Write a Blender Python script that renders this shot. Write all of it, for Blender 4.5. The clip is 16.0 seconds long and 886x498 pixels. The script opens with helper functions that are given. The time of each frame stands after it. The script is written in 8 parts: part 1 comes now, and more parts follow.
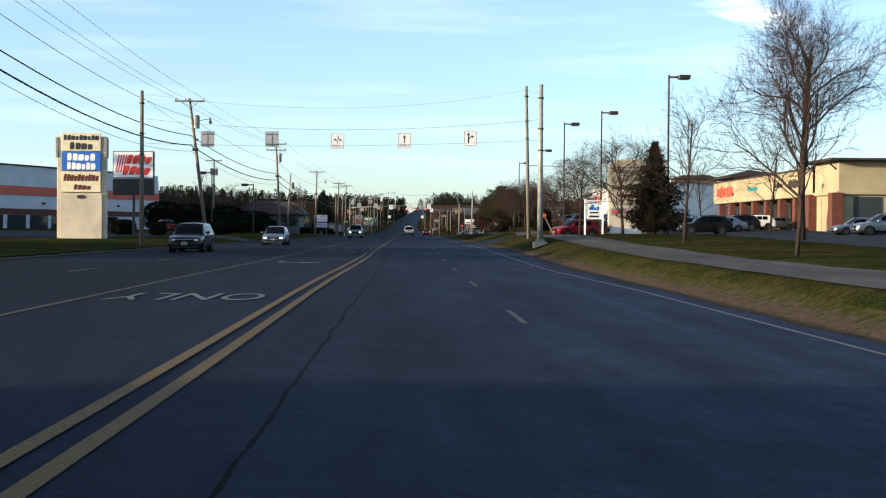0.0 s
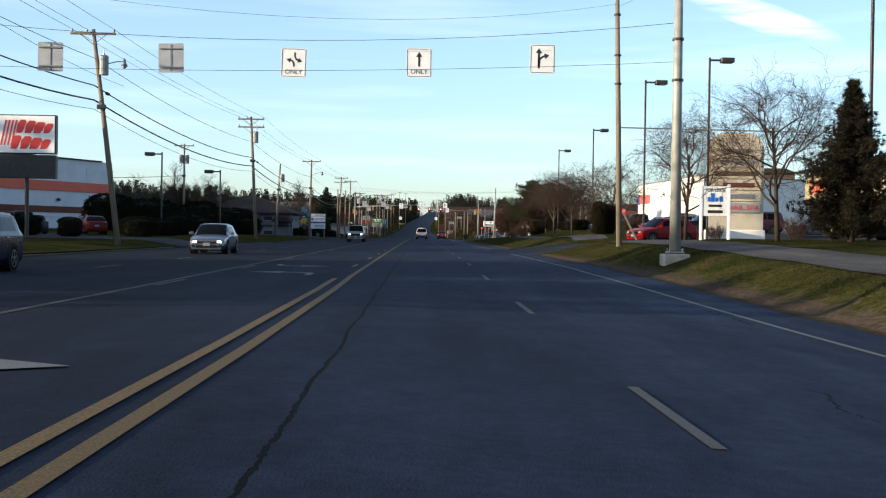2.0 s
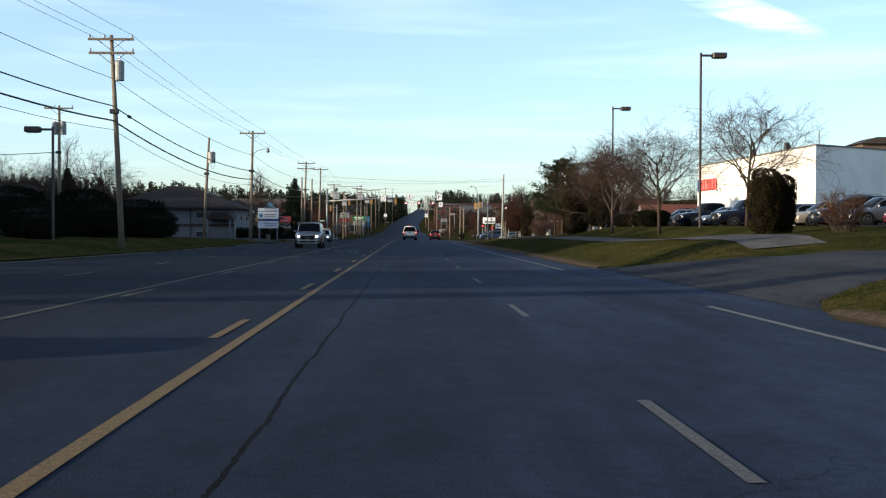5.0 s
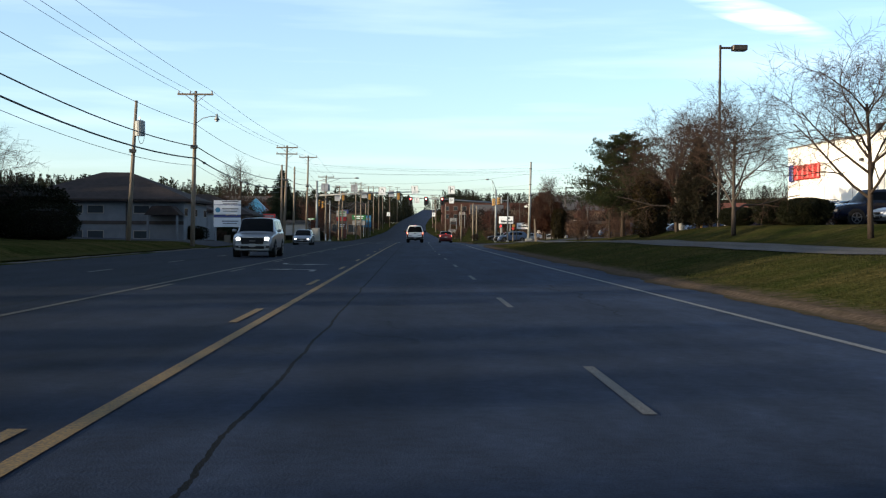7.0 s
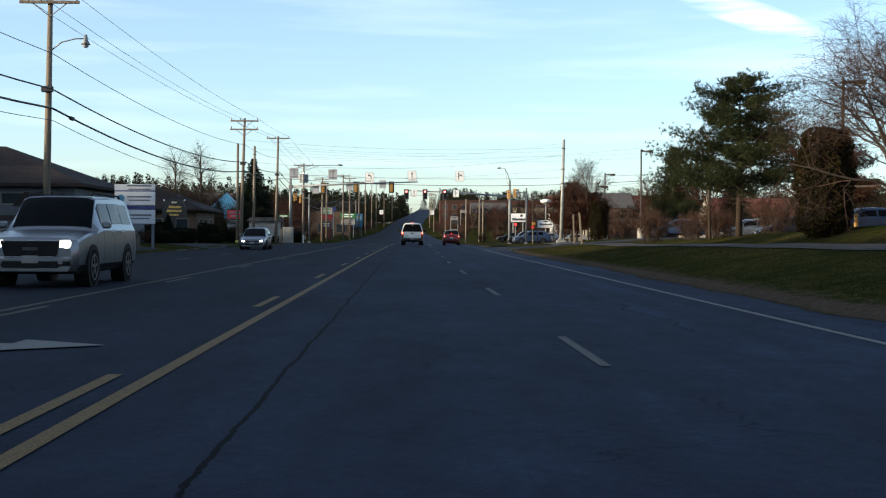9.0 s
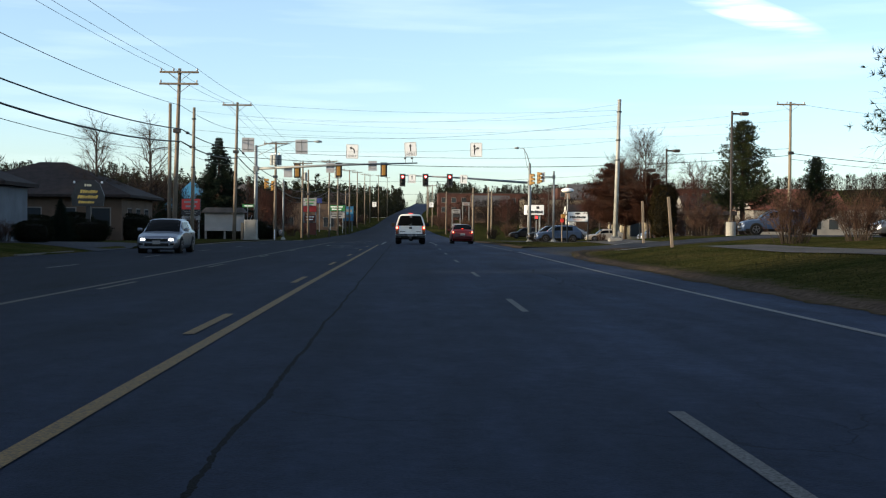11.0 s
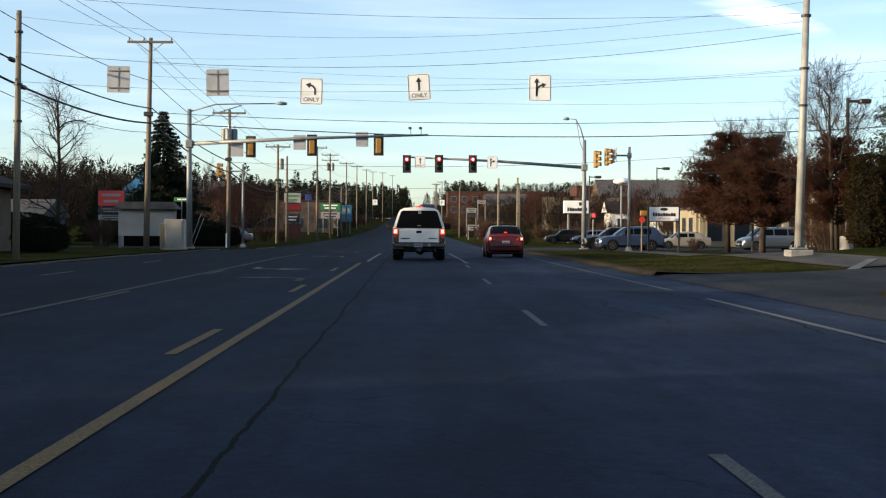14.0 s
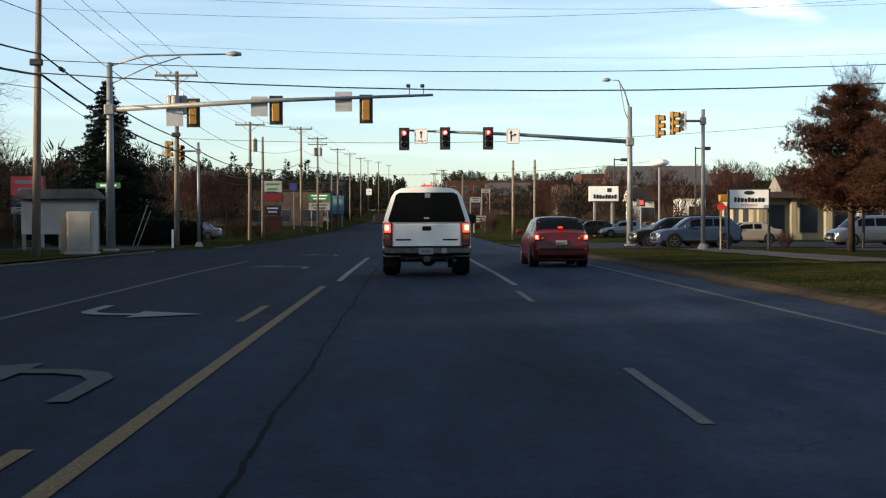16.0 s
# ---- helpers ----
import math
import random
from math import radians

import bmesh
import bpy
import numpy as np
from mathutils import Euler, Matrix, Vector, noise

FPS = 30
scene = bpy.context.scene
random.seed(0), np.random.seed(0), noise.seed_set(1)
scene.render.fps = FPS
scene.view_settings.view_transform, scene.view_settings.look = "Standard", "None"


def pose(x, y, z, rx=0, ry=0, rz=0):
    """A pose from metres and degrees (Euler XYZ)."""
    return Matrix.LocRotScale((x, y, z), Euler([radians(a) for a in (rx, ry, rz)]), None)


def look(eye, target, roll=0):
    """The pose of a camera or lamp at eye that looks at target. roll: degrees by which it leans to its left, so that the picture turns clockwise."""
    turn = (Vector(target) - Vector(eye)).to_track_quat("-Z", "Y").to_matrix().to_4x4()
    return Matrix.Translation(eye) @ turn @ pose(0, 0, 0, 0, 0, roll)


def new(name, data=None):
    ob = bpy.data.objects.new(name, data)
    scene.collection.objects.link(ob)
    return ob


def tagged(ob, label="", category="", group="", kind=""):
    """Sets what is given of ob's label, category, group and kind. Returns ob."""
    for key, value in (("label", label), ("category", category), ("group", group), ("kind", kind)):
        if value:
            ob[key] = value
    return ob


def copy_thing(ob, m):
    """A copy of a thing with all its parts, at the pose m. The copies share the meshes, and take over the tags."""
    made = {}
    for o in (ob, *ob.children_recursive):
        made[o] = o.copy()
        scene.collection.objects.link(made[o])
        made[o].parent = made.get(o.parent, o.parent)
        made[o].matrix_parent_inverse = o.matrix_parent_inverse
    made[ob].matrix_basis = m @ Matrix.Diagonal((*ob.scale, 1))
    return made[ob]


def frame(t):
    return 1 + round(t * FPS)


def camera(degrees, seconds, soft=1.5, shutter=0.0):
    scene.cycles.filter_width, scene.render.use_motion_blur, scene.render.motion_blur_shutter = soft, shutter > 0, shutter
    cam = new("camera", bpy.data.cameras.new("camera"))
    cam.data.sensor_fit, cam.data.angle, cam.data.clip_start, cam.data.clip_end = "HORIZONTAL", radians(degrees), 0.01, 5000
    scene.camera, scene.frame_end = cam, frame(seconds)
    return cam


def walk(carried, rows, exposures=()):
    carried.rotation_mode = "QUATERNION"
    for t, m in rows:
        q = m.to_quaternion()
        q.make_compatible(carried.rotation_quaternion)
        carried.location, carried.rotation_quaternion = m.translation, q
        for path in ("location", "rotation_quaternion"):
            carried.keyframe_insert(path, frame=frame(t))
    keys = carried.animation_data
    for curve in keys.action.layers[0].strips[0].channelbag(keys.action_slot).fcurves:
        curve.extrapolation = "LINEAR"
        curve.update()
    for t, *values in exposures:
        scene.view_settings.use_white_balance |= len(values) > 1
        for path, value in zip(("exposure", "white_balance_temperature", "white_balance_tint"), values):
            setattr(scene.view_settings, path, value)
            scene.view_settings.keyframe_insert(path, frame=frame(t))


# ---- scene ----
cam = camera(39.2, 16.0, soft=1.18)
PATH = [
    (0, (1.914, -3.603, 1.227), (1.972, -1.604, 1.197), 0.4),
    (0.5, (1.911, 5.254, 1.125), (1.963, 7.253, 1.096), 0.4),
    (1, (1.886, 14.026, 1.134), (1.93, 16.026, 1.109), 0.2),
    (1.5, (1.792, 22.967, 1.183), (1.828, 24.967, 1.154), 0.4),
    (2, (1.791, 31.917, 1.123), (1.83, 33.916, 1.098), 0.8),
    (2.5, (1.816, 40.757, 1.106), (1.859, 42.756, 1.083), 0.7),
    (3, (1.762, 49.039, 1.098), (1.81, 51.038, 1.071), 0.4),
    (3.5, (1.667, 57.166, 1.129), (1.72, 59.165, 1.098), 0.0),
    (4, (1.945, 65.729, 1.211), (1.997, 67.728, 1.185), 0.3),
    (4.2, (1.914, 68.96, 1.259), (1.968, 70.959, 1.23), 0.2),
    (6.3, (2.076, 104.183, 1.232), (2.138, 106.182, 1.208), 0.3),
    (6.5, (2.104, 107.672, 1.237), (2.159, 109.671, 1.209), 0.4),
    (7, (2.105, 116.289, 1.236), (2.153, 118.288, 1.21), 0.4),
    (7.5, (2.005, 124.789, 1.185), (2.049, 126.789, 1.163), 0.6),
    (8, (2.005, 133.488, 1.075), (2.054, 135.487, 1.052), 0.3),
    (8.5, (1.978, 142.039, 1.093), (2.034, 144.038, 1.067), 0.3),
    (9, (1.995, 150.666, 1.139), (2.05, 152.665, 1.114), 0.3),
    (9.2, (2.009, 154.094, 1.135), (2.066, 156.093, 1.111), 0.4),
    (11.3, (1.904, 185.503, 1.122), (1.967, 187.501, 1.087), 0.4),
    (11.5, (1.947, 188.42, 1.128), (2.011, 190.419, 1.092), 0.0),
    (12, (2.006, 194.989, 1.157), (2.073, 196.987, 1.124), 0.1),
    (12.5, (2.066, 201.262, 1.211), (2.134, 203.26, 1.183), 0.2),
    (13, (2.094, 207.429, 1.249), (2.154, 209.428, 1.215), 0.4),
    (13.5, (2.023, 212.704, 1.275), (2.074, 214.703, 1.24), 0.4),
    (14, (2.014, 218.539, 1.233), (2.065, 220.538, 1.202), 0.3),
    (14.5, (1.977, 224.003, 1.267), (2.029, 226.003, 1.237), 0.3),
    (15, (1.942, 228.907, 1.3), (1.995, 230.906, 1.266), 0.3),
    (15.5, (1.928, 233.825, 1.301), (1.984, 235.824, 1.259), 0.1),
    (16, (1.894, 238.733, 1.316), (1.949, 240.732, 1.271), -0.2),
]
walk(cam, [(t, look(eye, target, roll)) for t, eye, target, roll in PATH], exposures=[(0, 0.93, 6200, 7), (4, 0.93, 6250, 7), (9, 0.92, 6350, 6), (13, 0.9, 6600, 7), (16, 0.87, 6850, 8)])

# ---- light ----
SUN_UP = radians(10.5)
SUN_TO = Vector((-0.945, -0.327, 0.0)) * math.cos(SUN_UP) + Vector((0, 0, math.sin(SUN_UP)))
world = bpy.data.worlds.new("sky_world")
scene.world = world
world.use_nodes = True
wn, wl = world.node_tree.nodes, world.node_tree.links
wn.clear()
w_out = wn.new("ShaderNodeOutputWorld")
w_bg = wn.new("ShaderNodeBackground")
w_sky = wn.new("ShaderNodeTexSky")
w_sky.sky_type = "NISHITA"
w_sky.sun_disc = False
w_sky.sun_elevation = SUN_UP
w_sky.sun_rotation = math.atan2(SUN_TO.x, SUN_TO.y) % (2 * math.pi)
w_sky.air_density, w_sky.dust_density, w_sky.ozone_density = 0.8, 0.9, 2.2
w_bg.inputs["Strength"].default_value = 0.15
# thin streaks of cirrus
w_co = wn.new("ShaderNodeTexCoord")
w_map = wn.new("ShaderNodeMapping")
w_map.inputs["Scale"].default_value = (2.2, 1.0, 26.0)
w_map.inputs["Rotation"].default_value = (0.0, radians(3), 0.0)
w_noise = wn.new("ShaderNodeTexNoise")
w_noise.inputs["Scale"].default_value = 1.9
w_noise.inputs["Detail"].default_value = 6.0
w_ramp = wn.new("ShaderNodeValToRGB")
w_ramp.color_ramp.elements[0].position, w_ramp.color_ramp.elements[1].position = 0.5, 0.85
w_ramp.color_ramp.elements[0].color = (0.1, 0.1, 0.1, 1)
w_ramp.color_ramp.elements[1].color = (0.3, 0.3, 0.3, 1)
w_mix = wn.new("ShaderNodeMix")
w_mix.data_type = "RGBA"
w_mix.inputs[7].default_value = (6.2, 6.6, 7.0, 1)
wl.new(w_co.outputs["Generated"], w_map.inputs["Vector"])
wl.new(w_map.outputs[0], w_noise.inputs["Vector"])
wl.new(w_noise.outputs[0], w_ramp.inputs[0])
wl.new(w_ramp.outputs[0], w_mix.inputs[0])
wl.new(w_sky.outputs[0], w_mix.inputs[6])
# one bright wisp of cloud low ahead
w_sep = wn.new("ShaderNodeSeparateXYZ")
wl.new(w_co.outputs["Generated"], w_sep.inputs[0])


def sky_math(op, a, b=None, c=None):
    k = wn.new("ShaderNodeMath")
    k.operation = op
    for i, v in enumerate((a, b, c)):
        if isinstance(v, (int, float)):
            k.inputs[i].default_value = v
        elif v is not None:
            wl.new(v, k.inputs[i])
    return k.outputs[0]


w_fine = wn.new("ShaderNodeTexNoise")
w_fine.inputs["Scale"].default_value, w_fine.inputs["Detail"].default_value = 5.0, 7.0
wl.new(w_map.outputs[0], w_fine.inputs["Vector"])
s_y = sky_math("MAXIMUM", w_sep.outputs[1], 0.02)
s_u = sky_math("DIVIDE", w_sep.outputs[0], s_y)
s_v = sky_math("DIVIDE", w_sep.outputs[2], s_y)
s_du = sky_math("SUBTRACT", s_u, 0.275)
s_dv = sky_math("MULTIPLY_ADD", s_du, 0.3, sky_math("SUBTRACT", s_v, 0.178))
s_r = sky_math("ADD", sky_math("POWER", sky_math("ABSOLUTE", sky_math("MULTIPLY", s_du, 14.0)), 2.0), sky_math("POWER", sky_math("ABSOLUTE", sky_math("MULTIPLY", s_dv, 75.0)), 2.0))
s_blob = sky_math("MULTIPLY", sky_math("MAXIMUM", sky_math("SUBTRACT", 1.0, s_r), 0.0), sky_math("MULTIPLY_ADD", w_fine.outputs[0], 2.2, -0.72))
w_wisp = wn.new("ShaderNodeMix")
w_wisp.data_type = "RGBA"
w_wisp.inputs[7].default_value = (7.6, 7.6, 7.6, 1)
wl.new(s_blob, w_wisp.inputs[0])
wl.new(w_mix.outputs[2], w_wisp.inputs[6])
wl.new(w_wisp.outputs[2], w_bg.inputs["Color"])
wl.new(w_bg.outputs[0], w_out.inputs[0])

sun = new("sun", bpy.data.lights.new("sun", "SUN"))
sun.data.energy = 5.0
sun.data.angle = radians(0.6)
sun.data.color = (1.0, 0.80, 0.56)
sun.matrix_world = look((-300, -200, 80), Vector((-300, -200, 80)) - SUN_TO)


# ---- materials ----
def node_mat(name):
    m = bpy.data.materials.new(name)
    m.use_nodes = True
    return m, m.node_tree.nodes, m.node_tree.links, m.node_tree.nodes["Principled BSDF"]


def mat(name, c1, c2=None, scale=6.0, rough=0.7, metal=0.0, bump=0.0, fine=0.0, coat=0.0, stretch=(1, 1, 1), vary=0.0, spec=None, lo=0.35, hi=0.68):
    """A surface of two colours mixed by noise at two scales, with a fine relief."""
    m, n, l, b = node_mat(name)
    b.inputs["Roughness"].default_value = rough
    b.inputs["Metallic"].default_value = metal
    b.inputs["Specular IOR Level"].default_value = spec if spec is not None else 0.5 if rough < 0.6 else 0.12
    if coat:
        b.inputs["Coat Weight"].default_value = coat
        b.inputs["Coat Roughness"].default_value = 0.06
    c2 = c2 or tuple(v * 0.8 for v in c1)
    geo = n.new("ShaderNodeNewGeometry")
    mp = n.new("ShaderNodeMapping")
    mp.inputs["Scale"].default_value = stretch
    l.new(geo.outputs["Position"], mp.inputs["Vector"])
    a = n.new("ShaderNodeTexNoise")
    a.inputs["Scale"].default_value = scale
    a.inputs["Detail"].default_value = 5
    l.new(mp.outputs[0], a.inputs["Vector"])
    ramp = n.new("ShaderNodeValToRGB")
    ramp.color_ramp.elements[0].position, ramp.color_ramp.elements[1].position = lo, hi
    ramp.color_ramp.elements[0].color, ramp.color_ramp.elements[1].color = (*c1, 1), (*c2, 1)
    l.new(a.outputs[0], ramp.inputs[0])
    col = ramp.outputs[0]
    if fine:
        f = n.new("ShaderNodeTexNoise")
        f.inputs["Scale"].default_value = scale * 14
        f.inputs["Detail"].default_value = 3
        l.new(mp.outputs[0], f.inputs["Vector"])
        mul = n.new("ShaderNodeMath")
        mul.operation = "MULTIPLY_ADD"
        mul.inputs[1].default_value, mul.inputs[2].default_value = 2 * fine, 1 - fine
        l.new(f.outputs[0], mul.inputs[0])
        mx = n.new("ShaderNodeMix")
        mx.data_type, mx.blend_type = "RGBA", "MULTIPLY"
        mx.inputs[0].default_value = 1
        l.new(col, mx.inputs[6])
        l.new(mul.outputs[0], mx.inputs[7])
        col = mx.outputs[2]
    if vary:
        oi = n.new("ShaderNodeObjectInfo")
        hs = n.new("ShaderNodeHueSaturation")
        mr = n.new("ShaderNodeMapRange")
        mr.inputs["To Min"].default_value, mr.inputs["To Max"].default_value = 1 - vary, 1 + vary
        l.new(oi.outputs["Random"], mr.inputs[0])
        l.new(mr.outputs[0], hs.inputs["Value"])
        l.new(col, hs.inputs["Color"])
        col = hs.outputs[0]
    l.new(col, b.inputs["Base Color"])
    if bump:
        bp = n.new("ShaderNodeBump")
        bp.inputs["Strength"].default_value = bump
        bp.inputs["Distance"].default_value = 0.02
        g = n.new("ShaderNodeTexNoise")
        g.inputs["Scale"].default_value = scale * 9
        g.inputs["Detail"].default_value = 4
        l.new(mp.outputs[0], g.inputs["Vector"])
        l.new(g.outputs[0], bp.inputs["Height"])
        l.new(bp.outputs[0], b.inputs["Normal"])
    return m


def leaf_mat(name, c1, c2, rough=0.65, through_light=0.25):
    """Foliage that differs from leaf to leaf and lets some light through."""
    m, n, l, b = node_mat(name)
    geo = n.new("ShaderNodeNewGeometry")
    ramp = n.new("ShaderNodeValToRGB")
    ramp.color_ramp.elements[0].color, ramp.color_ramp.elements[1].color = (*c1, 1), (*c2, 1)
    l.new(geo.outputs["Random Per Island"], ramp.inputs[0])
    l.new(ramp.outputs[0], b.inputs["Base Color"])
    b.inputs["Roughness"].default_value = rough
    b.inputs["Specular IOR Level"].default_value = 0.05
    return m


def glow_mat(name, colour, strength, base=(0.3, 0.05, 0.03)):
    m, n, l, b = node_mat(name)
    b.inputs["Base Color"].default_value = (*base, 1)
    b.inputs["Emission Color"].default_value = (*colour, 1)
    b.inputs["Emission Strength"].default_value = strength
    b.inputs["Roughness"].default_value = 0.2
    return m


def glass_mat(name, tint=(0.02, 0.025, 0.03), rough=0.05, spec=0.2):
    m, n, l, b = node_mat(name)
    b.inputs["Base Color"].default_value = (*tint, 1)
    b.inputs["Roughness"].default_value = rough
    b.inputs["Specular IOR Level"].default_value = spec
    return m


def asphalt_mat(name, c, seams=True):
    """Worn asphalt: fine stones, wheel tracks along the lanes, tar seams and cracks."""
    m, n, l, b = node_mat(name)
    geo = n.new("ShaderNodeNewGeometry")
    sep = n.new("ShaderNodeSeparateXYZ")
    l.new(geo.outputs["Position"], sep.inputs[0])

    def math_node(op, a, bv=None, cv=None):
        k = n.new("ShaderNodeMath")
        k.operation = op
        for i, v in enumerate((a, bv, cv)):
            if v is None:
                continue
            if isinstance(v, (int, float)):
                k.inputs[i].default_value = v
            else:
                l.new(v, k.inputs[i])
        return k.outputs[0]

    def noise_node(scale, detail, stretch):
        mp = n.new("ShaderNodeMapping")
        mp.inputs["Scale"].default_value = stretch
        l.new(geo.outputs["Position"], mp.inputs["Vector"])
        t = n.new("ShaderNodeTexNoise")
        t.inputs["Scale"].default_value = scale
        t.inputs["Detail"].default_value = detail
        l.new(mp.outputs[0], t.inputs["Vector"])
        return t.outputs[0]

    stones = noise_node(55, 3, (1, 1, 1))
    grit = noise_node(9, 4, (1, 1, 1))
    blotch = noise_node(0.55, 4, (1, 0.25, 1))
    streak = noise_node(1.3, 3, (1, 0.02, 1))
    v = math_node("MULTIPLY_ADD", stones, 0.9, 0.30)
    v = math_node("MULTIPLY", v, math_node("MULTIPLY_ADD", grit, 0.9, 0.55))
    v = math_node("MULTIPLY", v, math_node("MULTIPLY_ADD", noise_node(2.6, 3, (1, 0.45, 1)), 0.9, 0.55))
    v = math_node("MULTIPLY", v, math_node("MULTIPLY_ADD", blotch, 1.3, 0.35))
    v = math_node("MULTIPLY", v, math_node("MULTIPLY_ADD", streak, 0.9, 0.55))
    if seams:
        # the tone rises smoothly from dark at the left to pale at the right
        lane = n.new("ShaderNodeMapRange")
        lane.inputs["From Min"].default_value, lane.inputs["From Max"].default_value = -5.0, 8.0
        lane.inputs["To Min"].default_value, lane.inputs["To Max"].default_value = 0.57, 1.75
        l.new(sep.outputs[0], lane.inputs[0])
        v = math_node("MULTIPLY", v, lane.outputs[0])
        for x0, amp, wid, thr in ((0.97, 0.2, 0.026, 0.3), (7.0, 0.9, 0.025, 0.5), (-4.6, 0.6, 0.03, 0.46), (-7.6, 0.5, 0.03, 0.45), (5.2, 1.4, 0.02, 0.55)):
            wob = math_node("MULTIPLY_ADD", noise_node(2.6, 5, (0.0, 1, 0)), 0.22, noise_node(0.35, 6, (0.0, 1, 0)))
            gate = noise_node(0.045, 2, (0.0, 1, 0))
            off = math_node("ABSOLUTE", math_node("SUBTRACT", sep.outputs[0], math_node("MULTIPLY_ADD", wob, amp, x0 - amp / 2)))
            rag = math_node("MULTIPLY", math_node("MULTIPLY_ADD", grit, 2.2, -0.4), wid)
            line = math_node("LESS_THAN", off, rag)
            on = math_node("GREATER_THAN", gate, thr)
            v = math_node("MULTIPLY", v, math_node("SUBTRACT", 1.0, math_node("MULTIPLY", math_node("MULTIPLY", line, on), 0.93)))
    if seams:
        # a loose net of hair cracks
        warp = n.new("ShaderNodeTexNoise")
        warp.inputs["Scale"].default_value, warp.inputs["Detail"].default_value = 1.1, 4
        l.new(geo.outputs["Position"], warp.inputs["Vector"])
        bent = n.new("ShaderNodeVectorMath")
        bent.operation = "MULTIPLY_ADD"
        bent.inputs[1].default_value = (1.2, 1.2, 0)
        l.new(warp.outputs["Color"], bent.inputs[0])
        l.new(geo.outputs["Position"], bent.inputs[2])
        vor = n.new("ShaderNodeTexVoronoi")
        vor.feature = "DISTANCE_TO_EDGE"
        vor.inputs["Scale"].default_value = 0.24
        l.new(bent.outputs[0], vor.inputs["Vector"])
        net = math_node("LESS_THAN", vor.outputs[0], math_node("MULTIPLY_ADD", grit, 0.008, -0.0015))
        where = math_node("GREATER_THAN", noise_node(0.16, 2, (1, 0.6, 1)), 0.56)
        v = math_node("MULTIPLY", v, math_node("SUBTRACT", 1.0, math_node("MULTIPLY", math_node("MULTIPLY", net, where), 0.4)))
    comb = n.new("ShaderNodeMix")
    comb.data_type, comb.blend_type = "RGBA", "MULTIPLY"
    comb.inputs[0].default_value = 1
    comb.inputs[6].default_value = (*c, 1)
    l.new(v, comb.inputs[7])
    l.new(comb.outputs[2], b.inputs["Base Color"])
    b.inputs["Roughness"].default_value = 0.92
    b.inputs["Specular IOR Level"].default_value = 0.06
    bp = n.new("ShaderNodeBump")
    bp.inputs["Strength"].default_value = 0.5
    bp.inputs["Distance"].default_value = 0.012
    l.new(stones, bp.inputs["Height"])
    l.new(bp.outputs[0], b.inputs["Normal"])
    return m


def paint_mat(name, c, wear=0.48):
    """Road paint, rubbed away in places down to the asphalt."""
    m, n, l, b = node_mat(name)
    geo = n.new("ShaderNodeNewGeometry")
    t = n.new("ShaderNodeTexNoise")
    t.inputs["Scale"].default_value, t.inputs["Detail"].default_value = 60, 6
    l.new(geo.outputs["Position"], t.inputs["Vector"])
    ramp = n.new("ShaderNodeValToRGB")
    ramp.color_ramp.elements[0].position, ramp.color_ramp.elements[1].position = wear - 0.22, wear + 0.16
    ramp.color_ramp.elements[0].color, ramp.color_ramp.elements[1].color = (0.03, 0.03, 0.03, 1), (*c, 1)
    l.new(t.outputs[0], ramp.inputs[0])
    l.new(ramp.outputs[0], b.inputs["Base Color"])
    b.inputs["Roughness"].default_value = 0.8
    b.inputs["Specular IOR Level"].default_value = 0.12
    return m


def lawn_mat(name):
    """Short winter-worn turf: olive and straw in patches, mown mottling and fine blades."""
    m, n, l, b = node_mat(name)
    geo = n.new("ShaderNodeNewGeometry")

    def patches(scale, detail, lo, hi, c1, c2, under=None):
        t = n.new("ShaderNodeTexNoise")
        t.inputs["Scale"].default_value, t.inputs["Detail"].default_value = scale, detail
        l.new(geo.outputs["Position"], t.inputs["Vector"])
        r = n.new("ShaderNodeValToRGB")
        r.color_ramp.elements[0].position, r.color_ramp.elements[1].position = lo, hi
        r.color_ramp.elements[0].color, r.color_ramp.elements[1].color = (*c1, 1), (*c2, 1)
        l.new(t.outputs[0], r.inputs[0])
        if under is None:
            return r.outputs[0]
        x = n.new("ShaderNodeMix")
        x.data_type, x.blend_type = "RGBA", "MULTIPLY"
        x.inputs[0].default_value = 1
        l.new(under, x.inputs[6])
        l.new(r.outputs[0], x.inputs[7])
        return x.outputs[2]

    col = patches(0.3, 6, 0.36, 0.66, (0.021, 0.027, 0.009), (0.049, 0.042, 0.018))
    col = patches(2.3, 5, 0.3, 0.7, (0.62, 0.66, 0.6), (1.25, 1.2, 1.15), col)
    col = patches(16, 4, 0.34, 0.66, (0.45, 0.5, 0.45), (1.45, 1.4, 1.3), col)
    l.new(col, b.inputs["Base Color"])
    b.inputs["Roughness"].default_value = 1.0
    b.inputs["Specular IOR Level"].default_value = 0.0
    h = n.new("ShaderNodeTexNoise")
    h.inputs["Scale"].default_value, h.inputs["Detail"].default_value = 14, 5
    l.new(geo.outputs["Position"], h.inputs["Vector"])
    bp = n.new("ShaderNodeBump")
    bp.inputs["Strength"].default_value, bp.inputs["Distance"].default_value = 0.9, 0.05
    l.new(h.outputs[0], bp.inputs["Height"])
    l.new(bp.outputs[0], b.inputs["Normal"])
    return m


